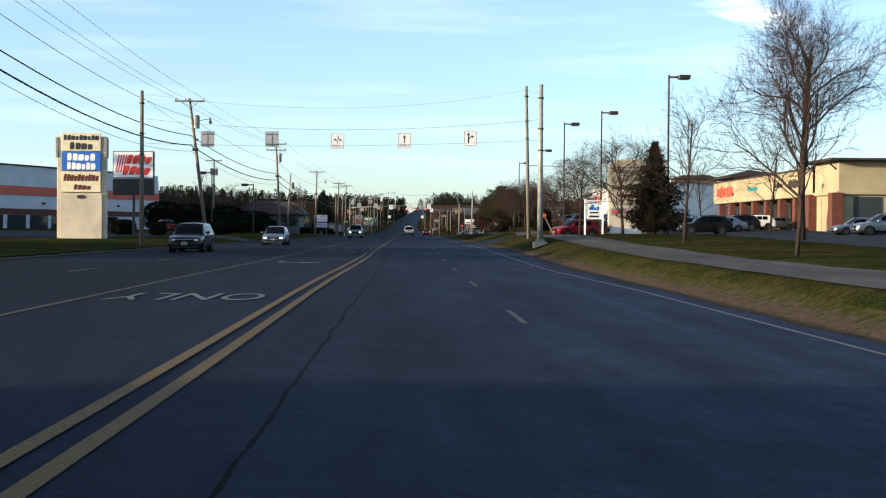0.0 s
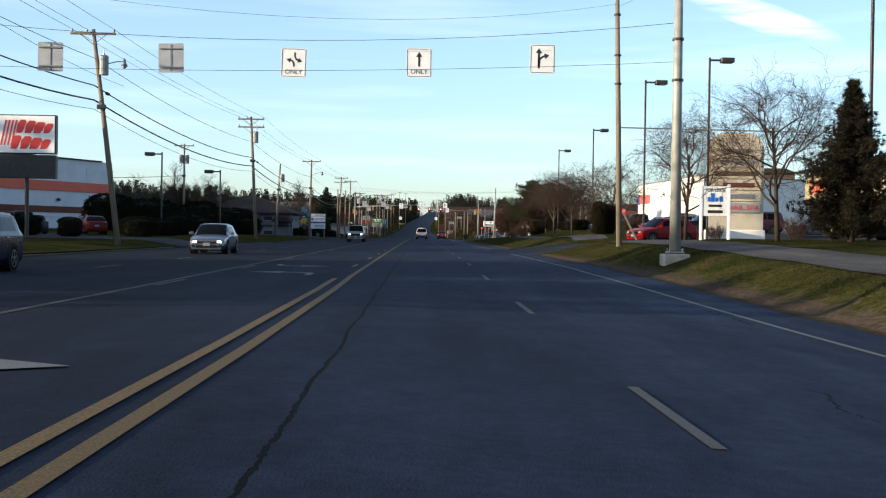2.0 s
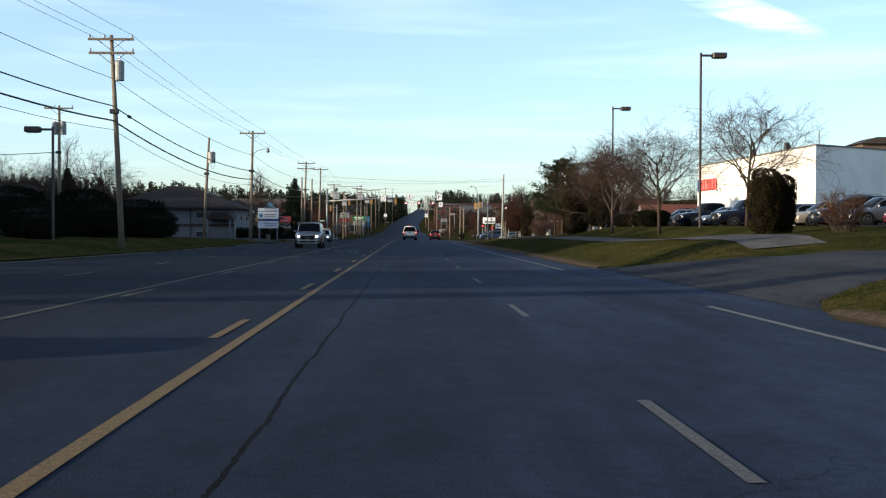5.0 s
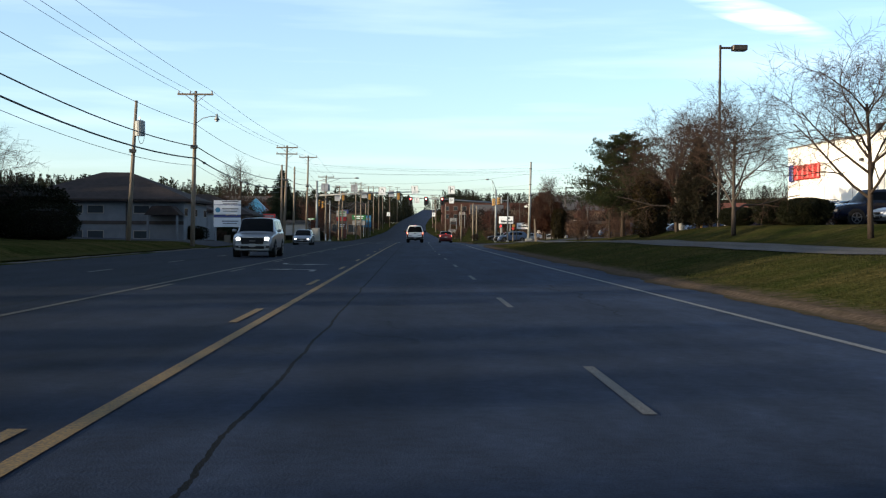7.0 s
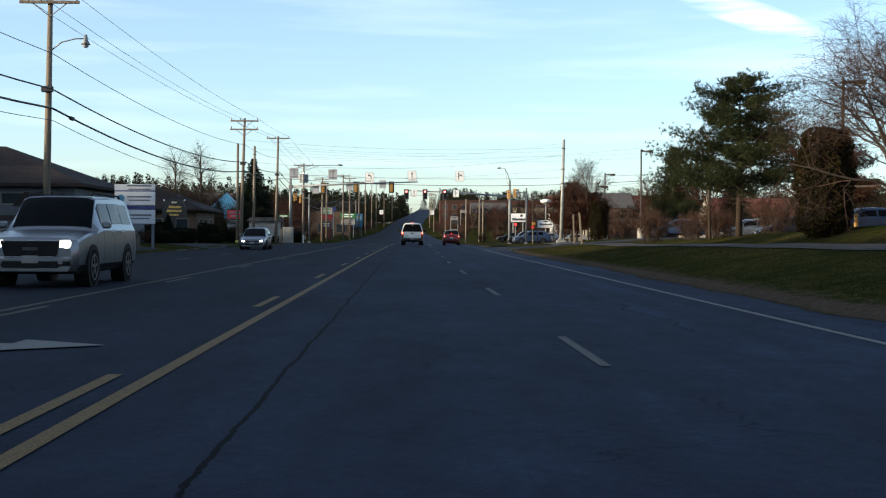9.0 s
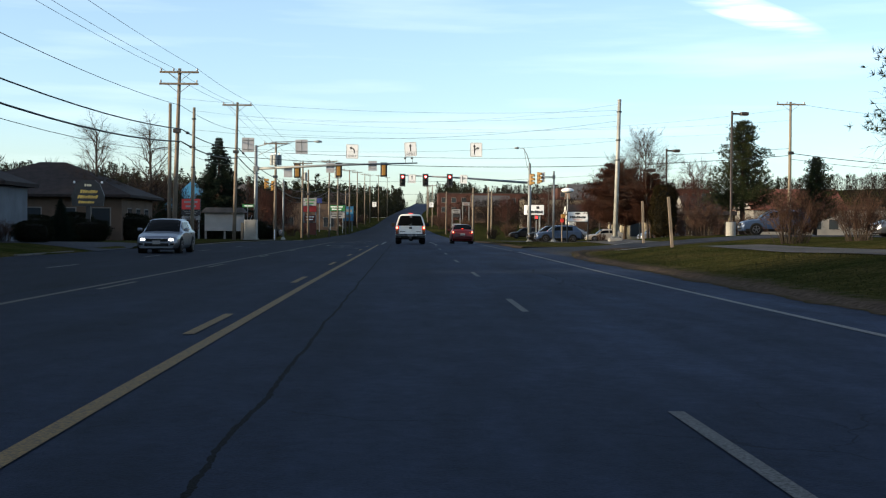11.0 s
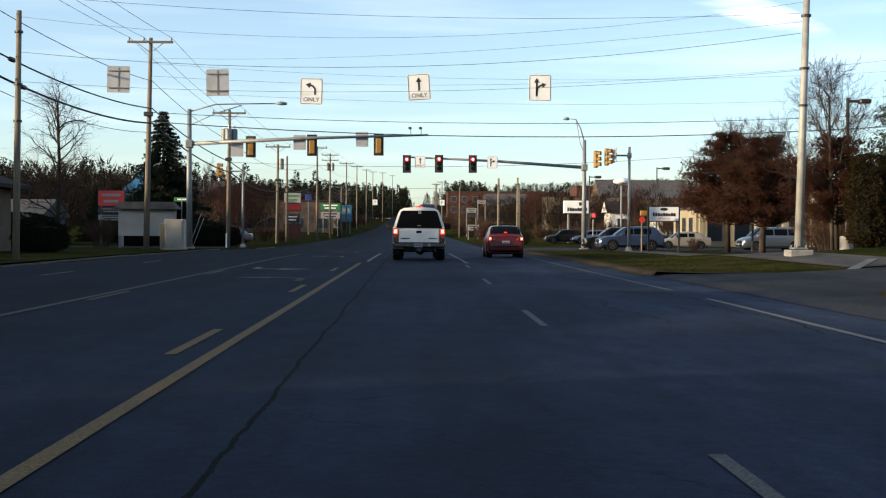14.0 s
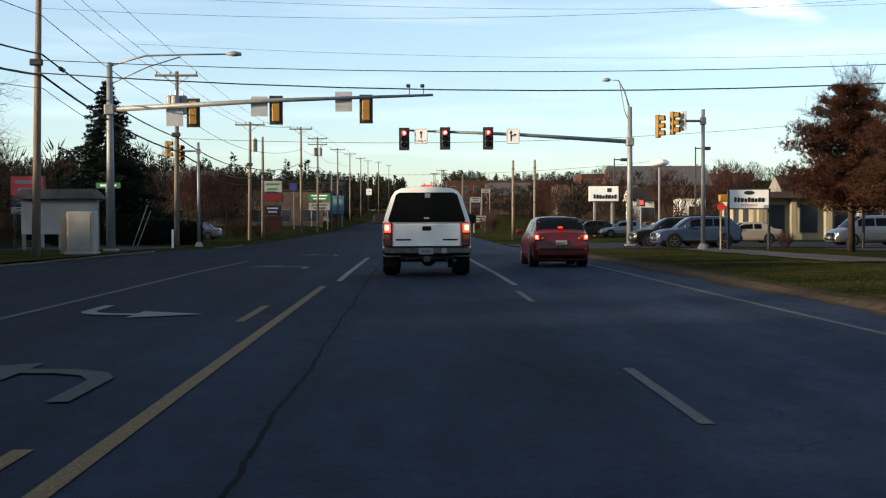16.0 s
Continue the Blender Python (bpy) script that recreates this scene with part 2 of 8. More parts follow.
def verge_mat(name):
    """Sand and grit that thins out into turf: its mesh says how much grit lies where."""
    m, n, l, b = node_mat(name)
    geo = n.new("ShaderNodeNewGeometry")
    grit = n.new("ShaderNodeAttribute")
    grit.attribute_name = "grit"
    cols = []
    for scale, c1, c2 in ((9, (0.08, 0.06, 0.045), (0.042, 0.033, 0.025)), (5, (0.018, 0.024, 0.007), (0.05, 0.042, 0.018))):
        t = n.new("ShaderNodeTexNoise")
        t.inputs["Scale"].default_value, t.inputs["Detail"].default_value = scale, 6
        l.new(geo.outputs["Position"], t.inputs["Vector"])
        r = n.new("ShaderNodeValToRGB")
        r.color_ramp.elements[0].position, r.color_ramp.elements[1].position = 0.35, 0.65
        r.color_ramp.elements[0].color, r.color_ramp.elements[1].color = (*c1, 1), (*c2, 1)
        l.new(t.outputs[0], r.inputs[0])
        cols.append(r.outputs[0])
    edge = n.new("ShaderNodeTexNoise")
    edge.inputs["Scale"].default_value, edge.inputs["Detail"].default_value = 3.5, 7
    l.new(geo.outputs["Position"], edge.inputs["Vector"])
    k = n.new("ShaderNodeMath")
    k.operation = "MULTIPLY_ADD"
    k.inputs[1].default_value = 2.2
    l.new(edge.outputs[0], k.inputs[0])
    l.new(grit.outputs["Fac"], k.inputs[2])
    f = n.new("ShaderNodeMapRange")
    f.inputs["From Min"].default_value, f.inputs["From Max"].default_value = 1.3, 1.9
    l.new(k.outputs[0], f.inputs[0])
    mx = n.new("ShaderNodeMix")
    mx.data_type = "RGBA"
    l.new(f.outputs[0], mx.inputs[0])
    l.new(cols[1], mx.inputs[6])
    l.new(cols[0], mx.inputs[7])
    l.new(mx.outputs[2], b.inputs["Base Color"])
    b.inputs["Roughness"].default_value = 1.0
    b.inputs["Specular IOR Level"].default_value = 0.0
    bp = n.new("ShaderNodeBump")
    bp.inputs["Strength"].default_value, bp.inputs["Distance"].default_value = 0.6, 0.03
    l.new(edge.outputs[0], bp.inputs["Height"])
    l.new(bp.outputs[0], b.inputs["Normal"])
    return m


M = {}
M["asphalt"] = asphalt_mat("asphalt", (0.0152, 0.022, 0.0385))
M["lot"] = asphalt_mat("lot_asphalt", (0.033, 0.035, 0.041), False)
M["path"] = asphalt_mat("path_asphalt", (0.085, 0.08, 0.075), False)
M["grass"] = lawn_mat("grass_ground")
M["verge"] = verge_mat("sandy_verge")
M["far_ground"] = mat("far_ground", (0.04, 0.035, 0.02), (0.06, 0.05, 0.03), 0.05, 0.95, fine=0.3)
M["concrete"] = mat("concrete", (0.28, 0.27, 0.24), (0.2, 0.19, 0.18), 3, 0.85, fine=0.2, bump=0.3)
M["granite"] = mat("granite_kerb", (0.085, 0.075, 0.062), (0.05, 0.045, 0.037), 4, 0.85, fine=0.3, bump=0.4)
M["white_line"] = paint_mat("white_road_paint", (0.17, 0.17, 0.165), 0.47)
M["white_worn"] = paint_mat("worn_white_road_paint", (0.115, 0.115, 0.112), 0.54)
M["white_ghost"] = paint_mat("rubbed_white_road_paint", (0.06, 0.062, 0.066), 0.66)
M["yellow_line"] = paint_mat("yellow_road_paint", (0.165, 0.105, 0.036), 0.49)
M["yellow_worn"] = paint_mat("worn_yellow_road_paint", (0.08, 0.07, 0.05), 0.55)
M["wood"] = mat("weathered_pole_wood", (0.2, 0.16, 0.12), (0.12, 0.1, 0.08), 3, 0.85, fine=0.4, bump=0.4, stretch=(6, 6, 0.5))
M["wood_new"] = mat("pale_pole_wood", (0.21, 0.175, 0.13), (0.15, 0.125, 0.095), 3, 0.85, fine=0.35, bump=0.4, stretch=(6, 6, 0.5))
M["steel"] = mat("galvanized_steel", (0.22, 0.23, 0.23), (0.16, 0.17, 0.172), 4, 0.55, 0.3, fine=0.15)
M["white_pole"] = mat("pale_painted_steel", (0.3, 0.3, 0.27), (0.22, 0.22, 0.2), 3, 0.5, 0.1, fine=0.15)
M["bronze"] = mat("dark_bronze_metal", (0.045, 0.035, 0.03), (0.03, 0.025, 0.022), 4, 0.5, 0.4, fine=0.1)
M["black"] = mat("black_metal", (0.018, 0.018, 0.018), (0.03, 0.03, 0.03), 5, 0.5, 0.2, fine=0.1)
M["wire"] = mat("cable_black", (0.02, 0.02, 0.022), (0.03, 0.03, 0.03), 5, 0.6)
M["ceramic"] = mat("insulator_grey", (0.3, 0.3, 0.31), (0.2, 0.2, 0.2), 8, 0.3)
M["sign_white"] = mat("white_sign_sheet", (0.82, 0.82, 0.8), (0.74, 0.74, 0.73), 1.6, 0.45, fine=0.05)
M["sign_grey"] = mat("blue_grey_sign_sheet", (0.46, 0.49, 0.53), (0.4, 0.43, 0.47), 1.6, 0.5, fine=0.05)
M["sign_back"] = mat("bare_aluminium", (0.4, 0.4, 0.41), (0.32, 0.32, 0.33), 2, 0.5, 0.25, fine=0.06)
M["sign_black"] = mat("black_sign_print", (0.02, 0.02, 0.02), (0.03, 0.03, 0.03), 5, 0.5)
M["signal_yellow"] = mat("yellow_signal_housing", (0.28, 0.14, 0.018), (0.22, 0.11, 0.016), 5, 0.45, fine=0.1)
M["lens_dark"] = mat("dark_signal_lens", (0.03, 0.02, 0.02), (0.02, 0.02, 0.02), 5, 0.25)
M["lens_red"] = glow_mat("lit_red_signal", (1.0, 0.02, 0.025), 2.6)
M["lens_core"] = glow_mat("bright_signal_core", (1.0, 0.5, 0.42), 6.0)
M["rubber"] = mat("tyre_rubber", (0.009, 0.009, 0.009), (0.014, 0.014, 0.014), 12, 0.95, fine=0.2, spec=0.02)
M["rim"] = mat("alloy_rim", (0.13, 0.13, 0.136), (0.09, 0.09, 0.094), 6, 0.35, 0.8)
M["chrome"] = mat("dull_chrome", (0.6, 0.6, 0.61), (0.45, 0.45, 0.46), 8, 0.22, 1.0)
M["car_glass"] = glass_mat("car_glass", (0.003, 0.004, 0.005), 0.06, 0.06)
M["tinted"] = glass_mat("black_tinted_glass", (0.003, 0.003, 0.004), 0.1, 0.06)
M["window"] = glass_mat("window_glass", (0.03, 0.035, 0.04))
M["tail_red"] = mat("tail_lamp_red", (0.11, 0.008, 0.007), (0.07, 0.006, 0.005), 20, 0.2, coat=0.5)
M["tail_lit"] = glow_mat("lit_tail_lamp", (1.0, 0.045, 0.03), 1.9)
M["tail_core"] = glow_mat("bright_brake_core", (1.0, 0.42, 0.2), 3.2)
M["tail_glow"] = glow_mat("glowing_red_lens", (1.0, 0.03, 0.02), 1.0)
M["chrome_dim"] = mat("worn_bumper_chrome", (0.1, 0.1, 0.105), (0.06, 0.06, 0.064), 8, 0.3, 1.0)
M["head_lit"] = glow_mat("lit_headlamp", (1.0, 0.93, 0.80), 3.0, (0.8, 0.8, 0.8))
M["head_off"] = mat("headlamp_clear", (0.6, 0.6, 0.62), (0.45, 0.45, 0.46), 15, 0.12, 0.3, coat=0.7)
M["amber"] = mat("amber_lens", (0.26, 0.07, 0.012), (0.18, 0.05, 0.01), 15, 0.2, coat=0.4)
M["plate"] = mat("number_plate", (0.2, 0.2, 0.195), (0.16, 0.16, 0.16), 10, 0.5)
M["trim_dark"] = mat("dark_plastic", (0.012, 0.012, 0.013), (0.008, 0.008, 0.008), 10, 0.7, fine=0.2)
M["bark"] = mat("bark", (0.05, 0.037, 0.028), (0.026, 0.02, 0.016), 5, 0.95, fine=0.4, bump=0.8, stretch=(1, 1, 0.3))
M["bark_grey"] = mat("grey_bark", (0.07, 0.056, 0.045), (0.038, 0.03, 0.025), 5, 0.95, fine=0.4, bump=0.8, stretch=(1, 1, 0.3))
M["twig"] = mat("twig_brown", (0.05, 0.031, 0.022), (0.032, 0.021, 0.016), 3, 0.9)
M["twig_red"] = mat("twig_russet", (0.06, 0.023, 0.016), (0.036, 0.015, 0.012), 3, 0.9)
M["twig_bush"] = leaf_mat("bush_twigs", (0.03, 0.017, 0.012), (0.085, 0.05, 0.036), 0.9)
M["needle"] = leaf_mat("pine_needles", (0.010, 0.018, 0.008), (0.042, 0.046, 0.019))
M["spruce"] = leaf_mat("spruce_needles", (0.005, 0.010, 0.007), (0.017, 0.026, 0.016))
M["juniper"] = leaf_mat("juniper_scales", (0.007, 0.009, 0.006), (0.029, 0.023, 0.013))
M["thuja"] = leaf_mat("thuja_scales", (0.008, 0.008, 0.003), (0.034, 0.024, 0.009))
M["red_pine"] = leaf_mat("russet_needles", (0.02, 0.009, 0.006), (0.066, 0.028, 0.017))
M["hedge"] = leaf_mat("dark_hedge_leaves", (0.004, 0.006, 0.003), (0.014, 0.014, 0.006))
# near black: puts the shade between a bush's leaves into its core's colour
M["bush_core"] = mat("bush_inner_shade", (0.006, 0.006, 0.004), (0.01, 0.009, 0.006), 8, 0.95, fine=0.5)
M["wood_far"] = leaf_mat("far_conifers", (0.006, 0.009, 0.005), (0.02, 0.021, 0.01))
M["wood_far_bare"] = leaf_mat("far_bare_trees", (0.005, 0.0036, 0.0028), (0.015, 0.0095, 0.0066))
M["blade"] = leaf_mat("grass_blades", (0.018, 0.025, 0.007), (0.042, 0.037, 0.016), 0.9)
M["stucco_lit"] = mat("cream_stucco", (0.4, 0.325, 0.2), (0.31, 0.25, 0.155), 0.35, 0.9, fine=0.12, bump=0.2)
M["white_wall"] = mat("white_block_wall", (0.76, 0.73, 0.67), (0.68, 0.655, 0.6), 0.5, 0.85, fine=0.08, bump=0.15)
M["bank_wall"] = mat("dull_cream_plaster", (0.29, 0.25, 0.17), (0.23, 0.195, 0.135), 0.5, 0.9, fine=0.1)
M["blue_white_wall"] = mat("white_metal_panel", (0.5, 0.515, 0.545), (0.44, 0.455, 0.48), 0.6, 0.6, fine=0.06)
M["orange"] = mat("orange_red_band", (0.5, 0.06, 0.016), (0.42, 0.05, 0.015), 1.0, 0.5, fine=0.06)
M["red"] = mat("red_sign", (0.55, 0.03, 0.025), (0.45, 0.03, 0.02), 2, 0.45, fine=0.05)
M["blue"] = mat("blue_sign", (0.02, 0.13, 0.5), (0.02, 0.11, 0.42), 2, 0.45, fine=0.05)
M["navy"] = mat("navy_print", (0.02, 0.03, 0.16), (0.02, 0.03, 0.12), 2, 0.5)
M["cream_sign"] = mat("cream_sign_sheet", (0.72, 0.62, 0.42), (0.64, 0.55, 0.37), 1.2, 0.5, fine=0.05)
M["cream_post"] = mat("cream_painted_panel", (0.56, 0.49, 0.37), (0.44, 0.38, 0.29), 0.9, 0.6, fine=0.08)
M["green"] = mat("green_sign", (0.022, 0.15, 0.04), (0.02, 0.12, 0.035), 2, 0.5)
M["marker_yellow"] = mat("yellow_marker_plastic", (0.6, 0.55, 0.06), (0.5, 0.46, 0.05), 5, 0.5, fine=0.08)
M["teal"] = mat("teal_awning", (0.02, 0.25, 0.25), (0.02, 0.2, 0.2), 2, 0.6)
M["gold"] = mat("gold_letters", (0.65, 0.42, 0.08), (0.5, 0.3, 0.06), 3, 0.4)
M["brick"] = mat("red_brick", (0.13, 0.05, 0.036), (0.095, 0.036, 0.027), 2.5, 0.9, fine=0.3, bump=0.3)
M["tan_brick"] = mat("tan_brick", (0.115, 0.08, 0.058), (0.09, 0.063, 0.047), 1.2, 0.9, fine=0.2, bump=0.2)
M["shingle"] = mat("brown_shingles", (0.034, 0.026, 0.024), (0.022, 0.018, 0.017), 2, 0.95, fine=0.4, bump=0.6)
M["shingle_grey"] = mat("grey_shingles", (0.09, 0.085, 0.085), (0.06, 0.058, 0.058), 2, 0.95, fine=0.4, bump=0.6)
M["siding"] = mat("pale_siding", (0.2, 0.19, 0.17), (0.16, 0.15, 0.14), 1, 0.75, fine=0.08)
M["siding_grey"] = mat("grey_siding", (0.12, 0.13, 0.15), (0.09, 0.1, 0.115), 1, 0.75, fine=0.08)
M["roof_blue"] = mat("blue_metal_roof", (0.04, 0.16, 0.27), (0.03, 0.13, 0.23), 0.8, 0.45, 0.2, fine=0.05)
M["roof_flat"] = mat("flat_roof_gravel", (0.14, 0.13, 0.125), (0.1, 0.1, 0.095), 1, 0.95, fine=0.3)
M["fascia"] = mat("dark_fascia", (0.05, 0.04, 0.035), (0.035, 0.03, 0.03), 2, 0.7)
M["cabinet"] = mat("bare_metal_cabinet", (0.26, 0.25, 0.225), (0.2, 0.19, 0.17), 1.5, 0.5, 0.3, fine=0.1)
M["board"] = mat("plain_white_board", (0.28, 0.275, 0.27), (0.22, 0.217, 0.213), 0.8, 0.7, fine=0.08)


def paint(name, c, flake=0.35):
    return mat(name, c, tuple(v * 0.85 for v in c), 2.5, 0.34, flake * 0.5, fine=0.04, coat=0.2 if max(c) > 0.1 else 0.08, spec=0.22 if max(c) > 0.1 else 0.12)


M["p_white"] = paint("white_car_paint", (0.76, 0.735, 0.68), 0.0)
M["p_red"] = paint("dark_red_car_paint", (0.10, 0.004, 0.005), 0.1)
M["p_deep"] = mat("deep_red_car_paint", (0.075, 0.003, 0.004), (0.06, 0.0025, 0.003), 2.5, 0.3, 0.0, fine=0.04, coat=0.3, spec=0.25)
M["brick_far"] = mat("dull_far_brick", (0.07, 0.033, 0.026), (0.05, 0.025, 0.02), 0.5, 0.9, fine=0.2)
M["wall_far"] = mat("dull_cream_wall", (0.14, 0.12, 0.09), (0.11, 0.095, 0.072), 0.4, 0.9, fine=0.15)
M["p_bred"] = mat("bright_red_car_paint", (0.2, 0.006, 0.008), (0.17, 0.005, 0.007), 2.5, 0.32, 0.0, fine=0.04, coat=0.12, spec=0.1)
M["p_navy"] = mat("navy_car_paint", (0.004, 0.006, 0.016), (0.003, 0.005, 0.013), 2.5, 0.22, 0.0, fine=0.04, coat=0.15, spec=0.25)
M["p_black"] = paint("black_car_paint", (0.007, 0.007, 0.008))
M["p_silver"] = mat("silver_car_paint", (0.2, 0.21, 0.23), (0.18, 0.19, 0.205), 2.5, 0.3, 0.85, fine=0.04, coat=0.3, spec=0.3)
M["p_slate"] = mat("slate_grey_car_paint", (0.15, 0.165, 0.2), (0.13, 0.145, 0.175), 2.5, 0.3, 0.85, fine=0.04, coat=0.3, spec=0.3)
M["p_tan"] = paint("champagne_car_paint", (0.26, 0.23, 0.19), 0.5)
M["p_blue"] = paint("steel_blue_car_paint", (0.03, 0.05, 0.095), 0.3)
M["p_plum"] = paint("dark_plum_car_paint", (0.06, 0.025, 0.035))


# ---- mesh helpers ----
class Geo:
    """Vertices and faces of one mesh."""

    def __init__(self):
        self.v, self.f = [], []

    def add(self, vs, fs):
        n = len(self.v)
        self.v += [tuple(p) for p in vs]
        self.f += [tuple(i + n for i in f) for f in fs]
        return self

    def box(self, c, s, r=0.0, rz=0.0):
        """A box of size s round c, its edges chamfered by r, turned by rz degrees."""
        a, b, d = s[0] / 2, s[1] / 2, s[2] / 2
        co, si = math.cos(radians(rz)), math.sin(radians(rz))
        if r <= 0:
            vs = [(x, y, z) for z in (-d, d) for y in (-b, b) for x in (-a, a)]
            fs = [(0, 2, 3, 1), (4, 5, 7, 6), (0, 1, 5, 4), (2, 6, 7, 3), (0, 4, 6, 2), (1, 3, 7, 5)]
        else:
            r = min(r, a * 0.9, b * 0.9, d * 0.9)
            vs, at = [], {}
            for sx in (-1, 1):
                for sy in (-1, 1):
                    for sz in (-1, 1):
                        for k in range(3):
                            p = [sx * (a - r), sy * (b - r), sz * (d - r)]
                            p[k] = (sx * a, sy * b, sz * d)[k]
                            at[sx, sy, sz, k] = len(vs)
                            vs.append(tuple(p))
            fs = []
            for k in range(3):
                o = [i for i in range(3) if i != k]
                for s_ in (-1, 1):
                    ring = []
                    for u, w in ((-1, -1), (1, -1), (1, 1), (-1, 1)):
                        key = [0, 0, 0]
                        key[k], key[o[0]], key[o[1]] = s_, u, w
                        ring.append(at[(*key, k)])
                    fs.append(tuple(ring))
                for u in (-1, 1):
                    for w in (-1, 1):
                        e = []
                        for t, q in ((-1, o[0]), (1, o[0]), (1, o[1]), (-1, o[1])):
                            key = [0, 0, 0]
                            key[k], key[o[0]], key[o[1]] = t, u, w
                            e.append(at[(*key, q)])
                        fs.append(tuple(e))
            for sx in (-1, 1):
                for sy in (-1, 1):
                    for sz in (-1, 1):
                        fs.append(tuple(at[sx, sy, sz, k] for k in range(3)))
        return self.add([(c[0] + co * x - si * y, c[1] + si * x + co * y, c[2] + z) for x, y, z in vs], fs)

    def tube(self, pts, rad, n=8, cap=True):
        """A round rod through pts; rad: one radius or one a point."""
        pts = [Vector(p) for p in pts]
        rads = rad if isinstance(rad, (list, tuple)) else [rad] * len(pts)
        base = len(self.v)
        for i, p in enumerate(pts):
            d = (pts[min(i + 1, len(pts) - 1)] - pts[max(i - 1, 0)]).normalized()
            u = d.cross(Vector((0, 0, 1)) if abs(d.z) < 0.9 else Vector((1, 0, 0))).normalized()
            w = d.cross(u)
            for k in range(n):
                t = 2 * math.pi * k / n
                self.v.append(tuple(p + (u * math.cos(t) + w * math.sin(t)) * rads[i]))
        for i in range(len(pts) - 1):
            for k in range(n):
                a, b = base + i * n + k, base + i * n + (k + 1) % n
                self.f.append((a, b, b + n, a + n))
        if cap:
            self.f.append(tuple(range(base + n - 1, base - 1, -1)))
            last = base + (len(pts) - 1) * n
            self.f.append(tuple(range(last, last + n)))
        return self

    def prism(self, outline, y0, y1, axis="y"):
        """An outline in x and z, drawn out from y0 to y1 (or in y and z along x, or in x and y along z)."""
        n = len(outline)
        put = {"y": lambda a, b, d: (a, d, b), "x": lambda a, b, d: (d, a, b), "z": lambda a, b, d: (a, b, d)}[axis]
        vs = [put(a, b, y0) for a, b in outline] + [put(a, b, y1) for a, b in outline]
        fs = [tuple(range(n)), tuple(range(2 * n - 1, n - 1, -1))] + [(i, i + n, (i + 1) % n + n, (i + 1) % n) for i in range(n)]
        return self.add(vs, fs)

    def grid(self, rows):
        """A skin over rows of points, all of one length."""
        n, base = len(rows[0]), len(self.v)
        self.v += [tuple(p) for row in rows for p in row]
        for i in range(len(rows) - 1):
            for k in range(n - 1):
                a = base + i * n + k
                self.f.append((a, a + 1, a + n + 1, a + n))
        return self

    def ball(self, c, r, n=10, m=6, squash=1.0):
        rows = []
        for i in range(m + 1):
            t = math.pi * i / m
            rows.append([(c[0] + r * math.sin(t) * math.cos(2 * math.pi * k / n), c[1] + r * math.sin(t) * math.sin(2 * math.pi * k / n), c[2] + squash * r * math.cos(t)) for k in range(n + 1)])
        return self.grid(rows)

    def mesh(self, name, material, smooth=False):
        me = bpy.data.meshes.new(name)
        me.from_pydata(self.v, [], self.f)
        me.update()
        bm = bmesh.new()
        bm.from_mesh(me)
        if len(bm.faces) < 60000:
            bmesh.ops.recalc_face_normals(bm, faces=bm.faces)
        bm.to_mesh(me)
        bm.free()
        if smooth:
            me.polygons.foreach_set("use_smooth", [True] * len(me.polygons))
        me.materials.append(material)
        return me


def thing(name, loc, label, category, group="", rz=0.0, kind=""):
    """An empty at a thing's base, that holds its parts."""
    ob = new(name)
    ob.empty_display_size = 0.3
    ob.matrix_basis = pose(*loc, 0, 0, rz)
    return tagged(ob, label, category, group, kind)


def part(name, g, material, parent, label="", smooth=False, crease=0):
    """One mesh under a thing or under a part; crease: degrees past which a smooth mesh keeps its edges."""
    ob = new(name, g.mesh(name, material, smooth))
    if crease:
        ob.data.set_sharp_from_angle(angle=radians(crease))
    ob.parent = parent
    return tagged(ob, label)


def solo(name, g, material, loc, label, category, group="", kind="", smooth=False, rz=0.0):
    """A thing that is one mesh."""
    ob = new(name, g.mesh(name, material, smooth))
    ob.matrix_basis = pose(*loc, 0, 0, rz)
    return tagged(ob, label, category, group, kind)


def letters(text, height, depth=0.004):
    """Built-in lettering as a mesh in x and z, centred, its depth towards -y."""
    cu = bpy.data.curves.new("lettering", "FONT")
    cu.body, cu.size, cu.extrude, cu.align_x, cu.align_y, cu.resolution_u = text, height * 1.4, depth, "CENTER", "CENTER", 3
    ob = bpy.data.objects.new("lettering", cu)
    me = bpy.data.meshes.new_from_object(ob)
    g = Geo()
    if depth:
        g.add([(v.co.x, -v.co.z, v.co.y) for v in me.vertices], [tuple(p.vertices) for p in me.polygons])
    else:
        g.add([(v.co.x, 0.0, v.co.y) for v in me.vertices], [tuple(p.vertices) for p in me.polygons if p.normal.z > 0.5])
    bpy.data.objects.remove(ob)
    bpy.data.curves.remove(cu)
    bpy.data.meshes.remove(me)
    return g


def moved(g, m):
    """The same mesh, moved by the pose m."""
    h = Geo()
    return h.add([m @ Vector(p) for p in g.v], g.f)


# ---- the lie of the land ----
def lerp_table(y, table):
    ys, vs = zip(*table)
    return float(np.interp(y, ys, vs))


def ease(a, b, t):
    t = min(max((t - a) / (b - a), 0.0), 1.0)
    return t * t * (3 - 2 * t)


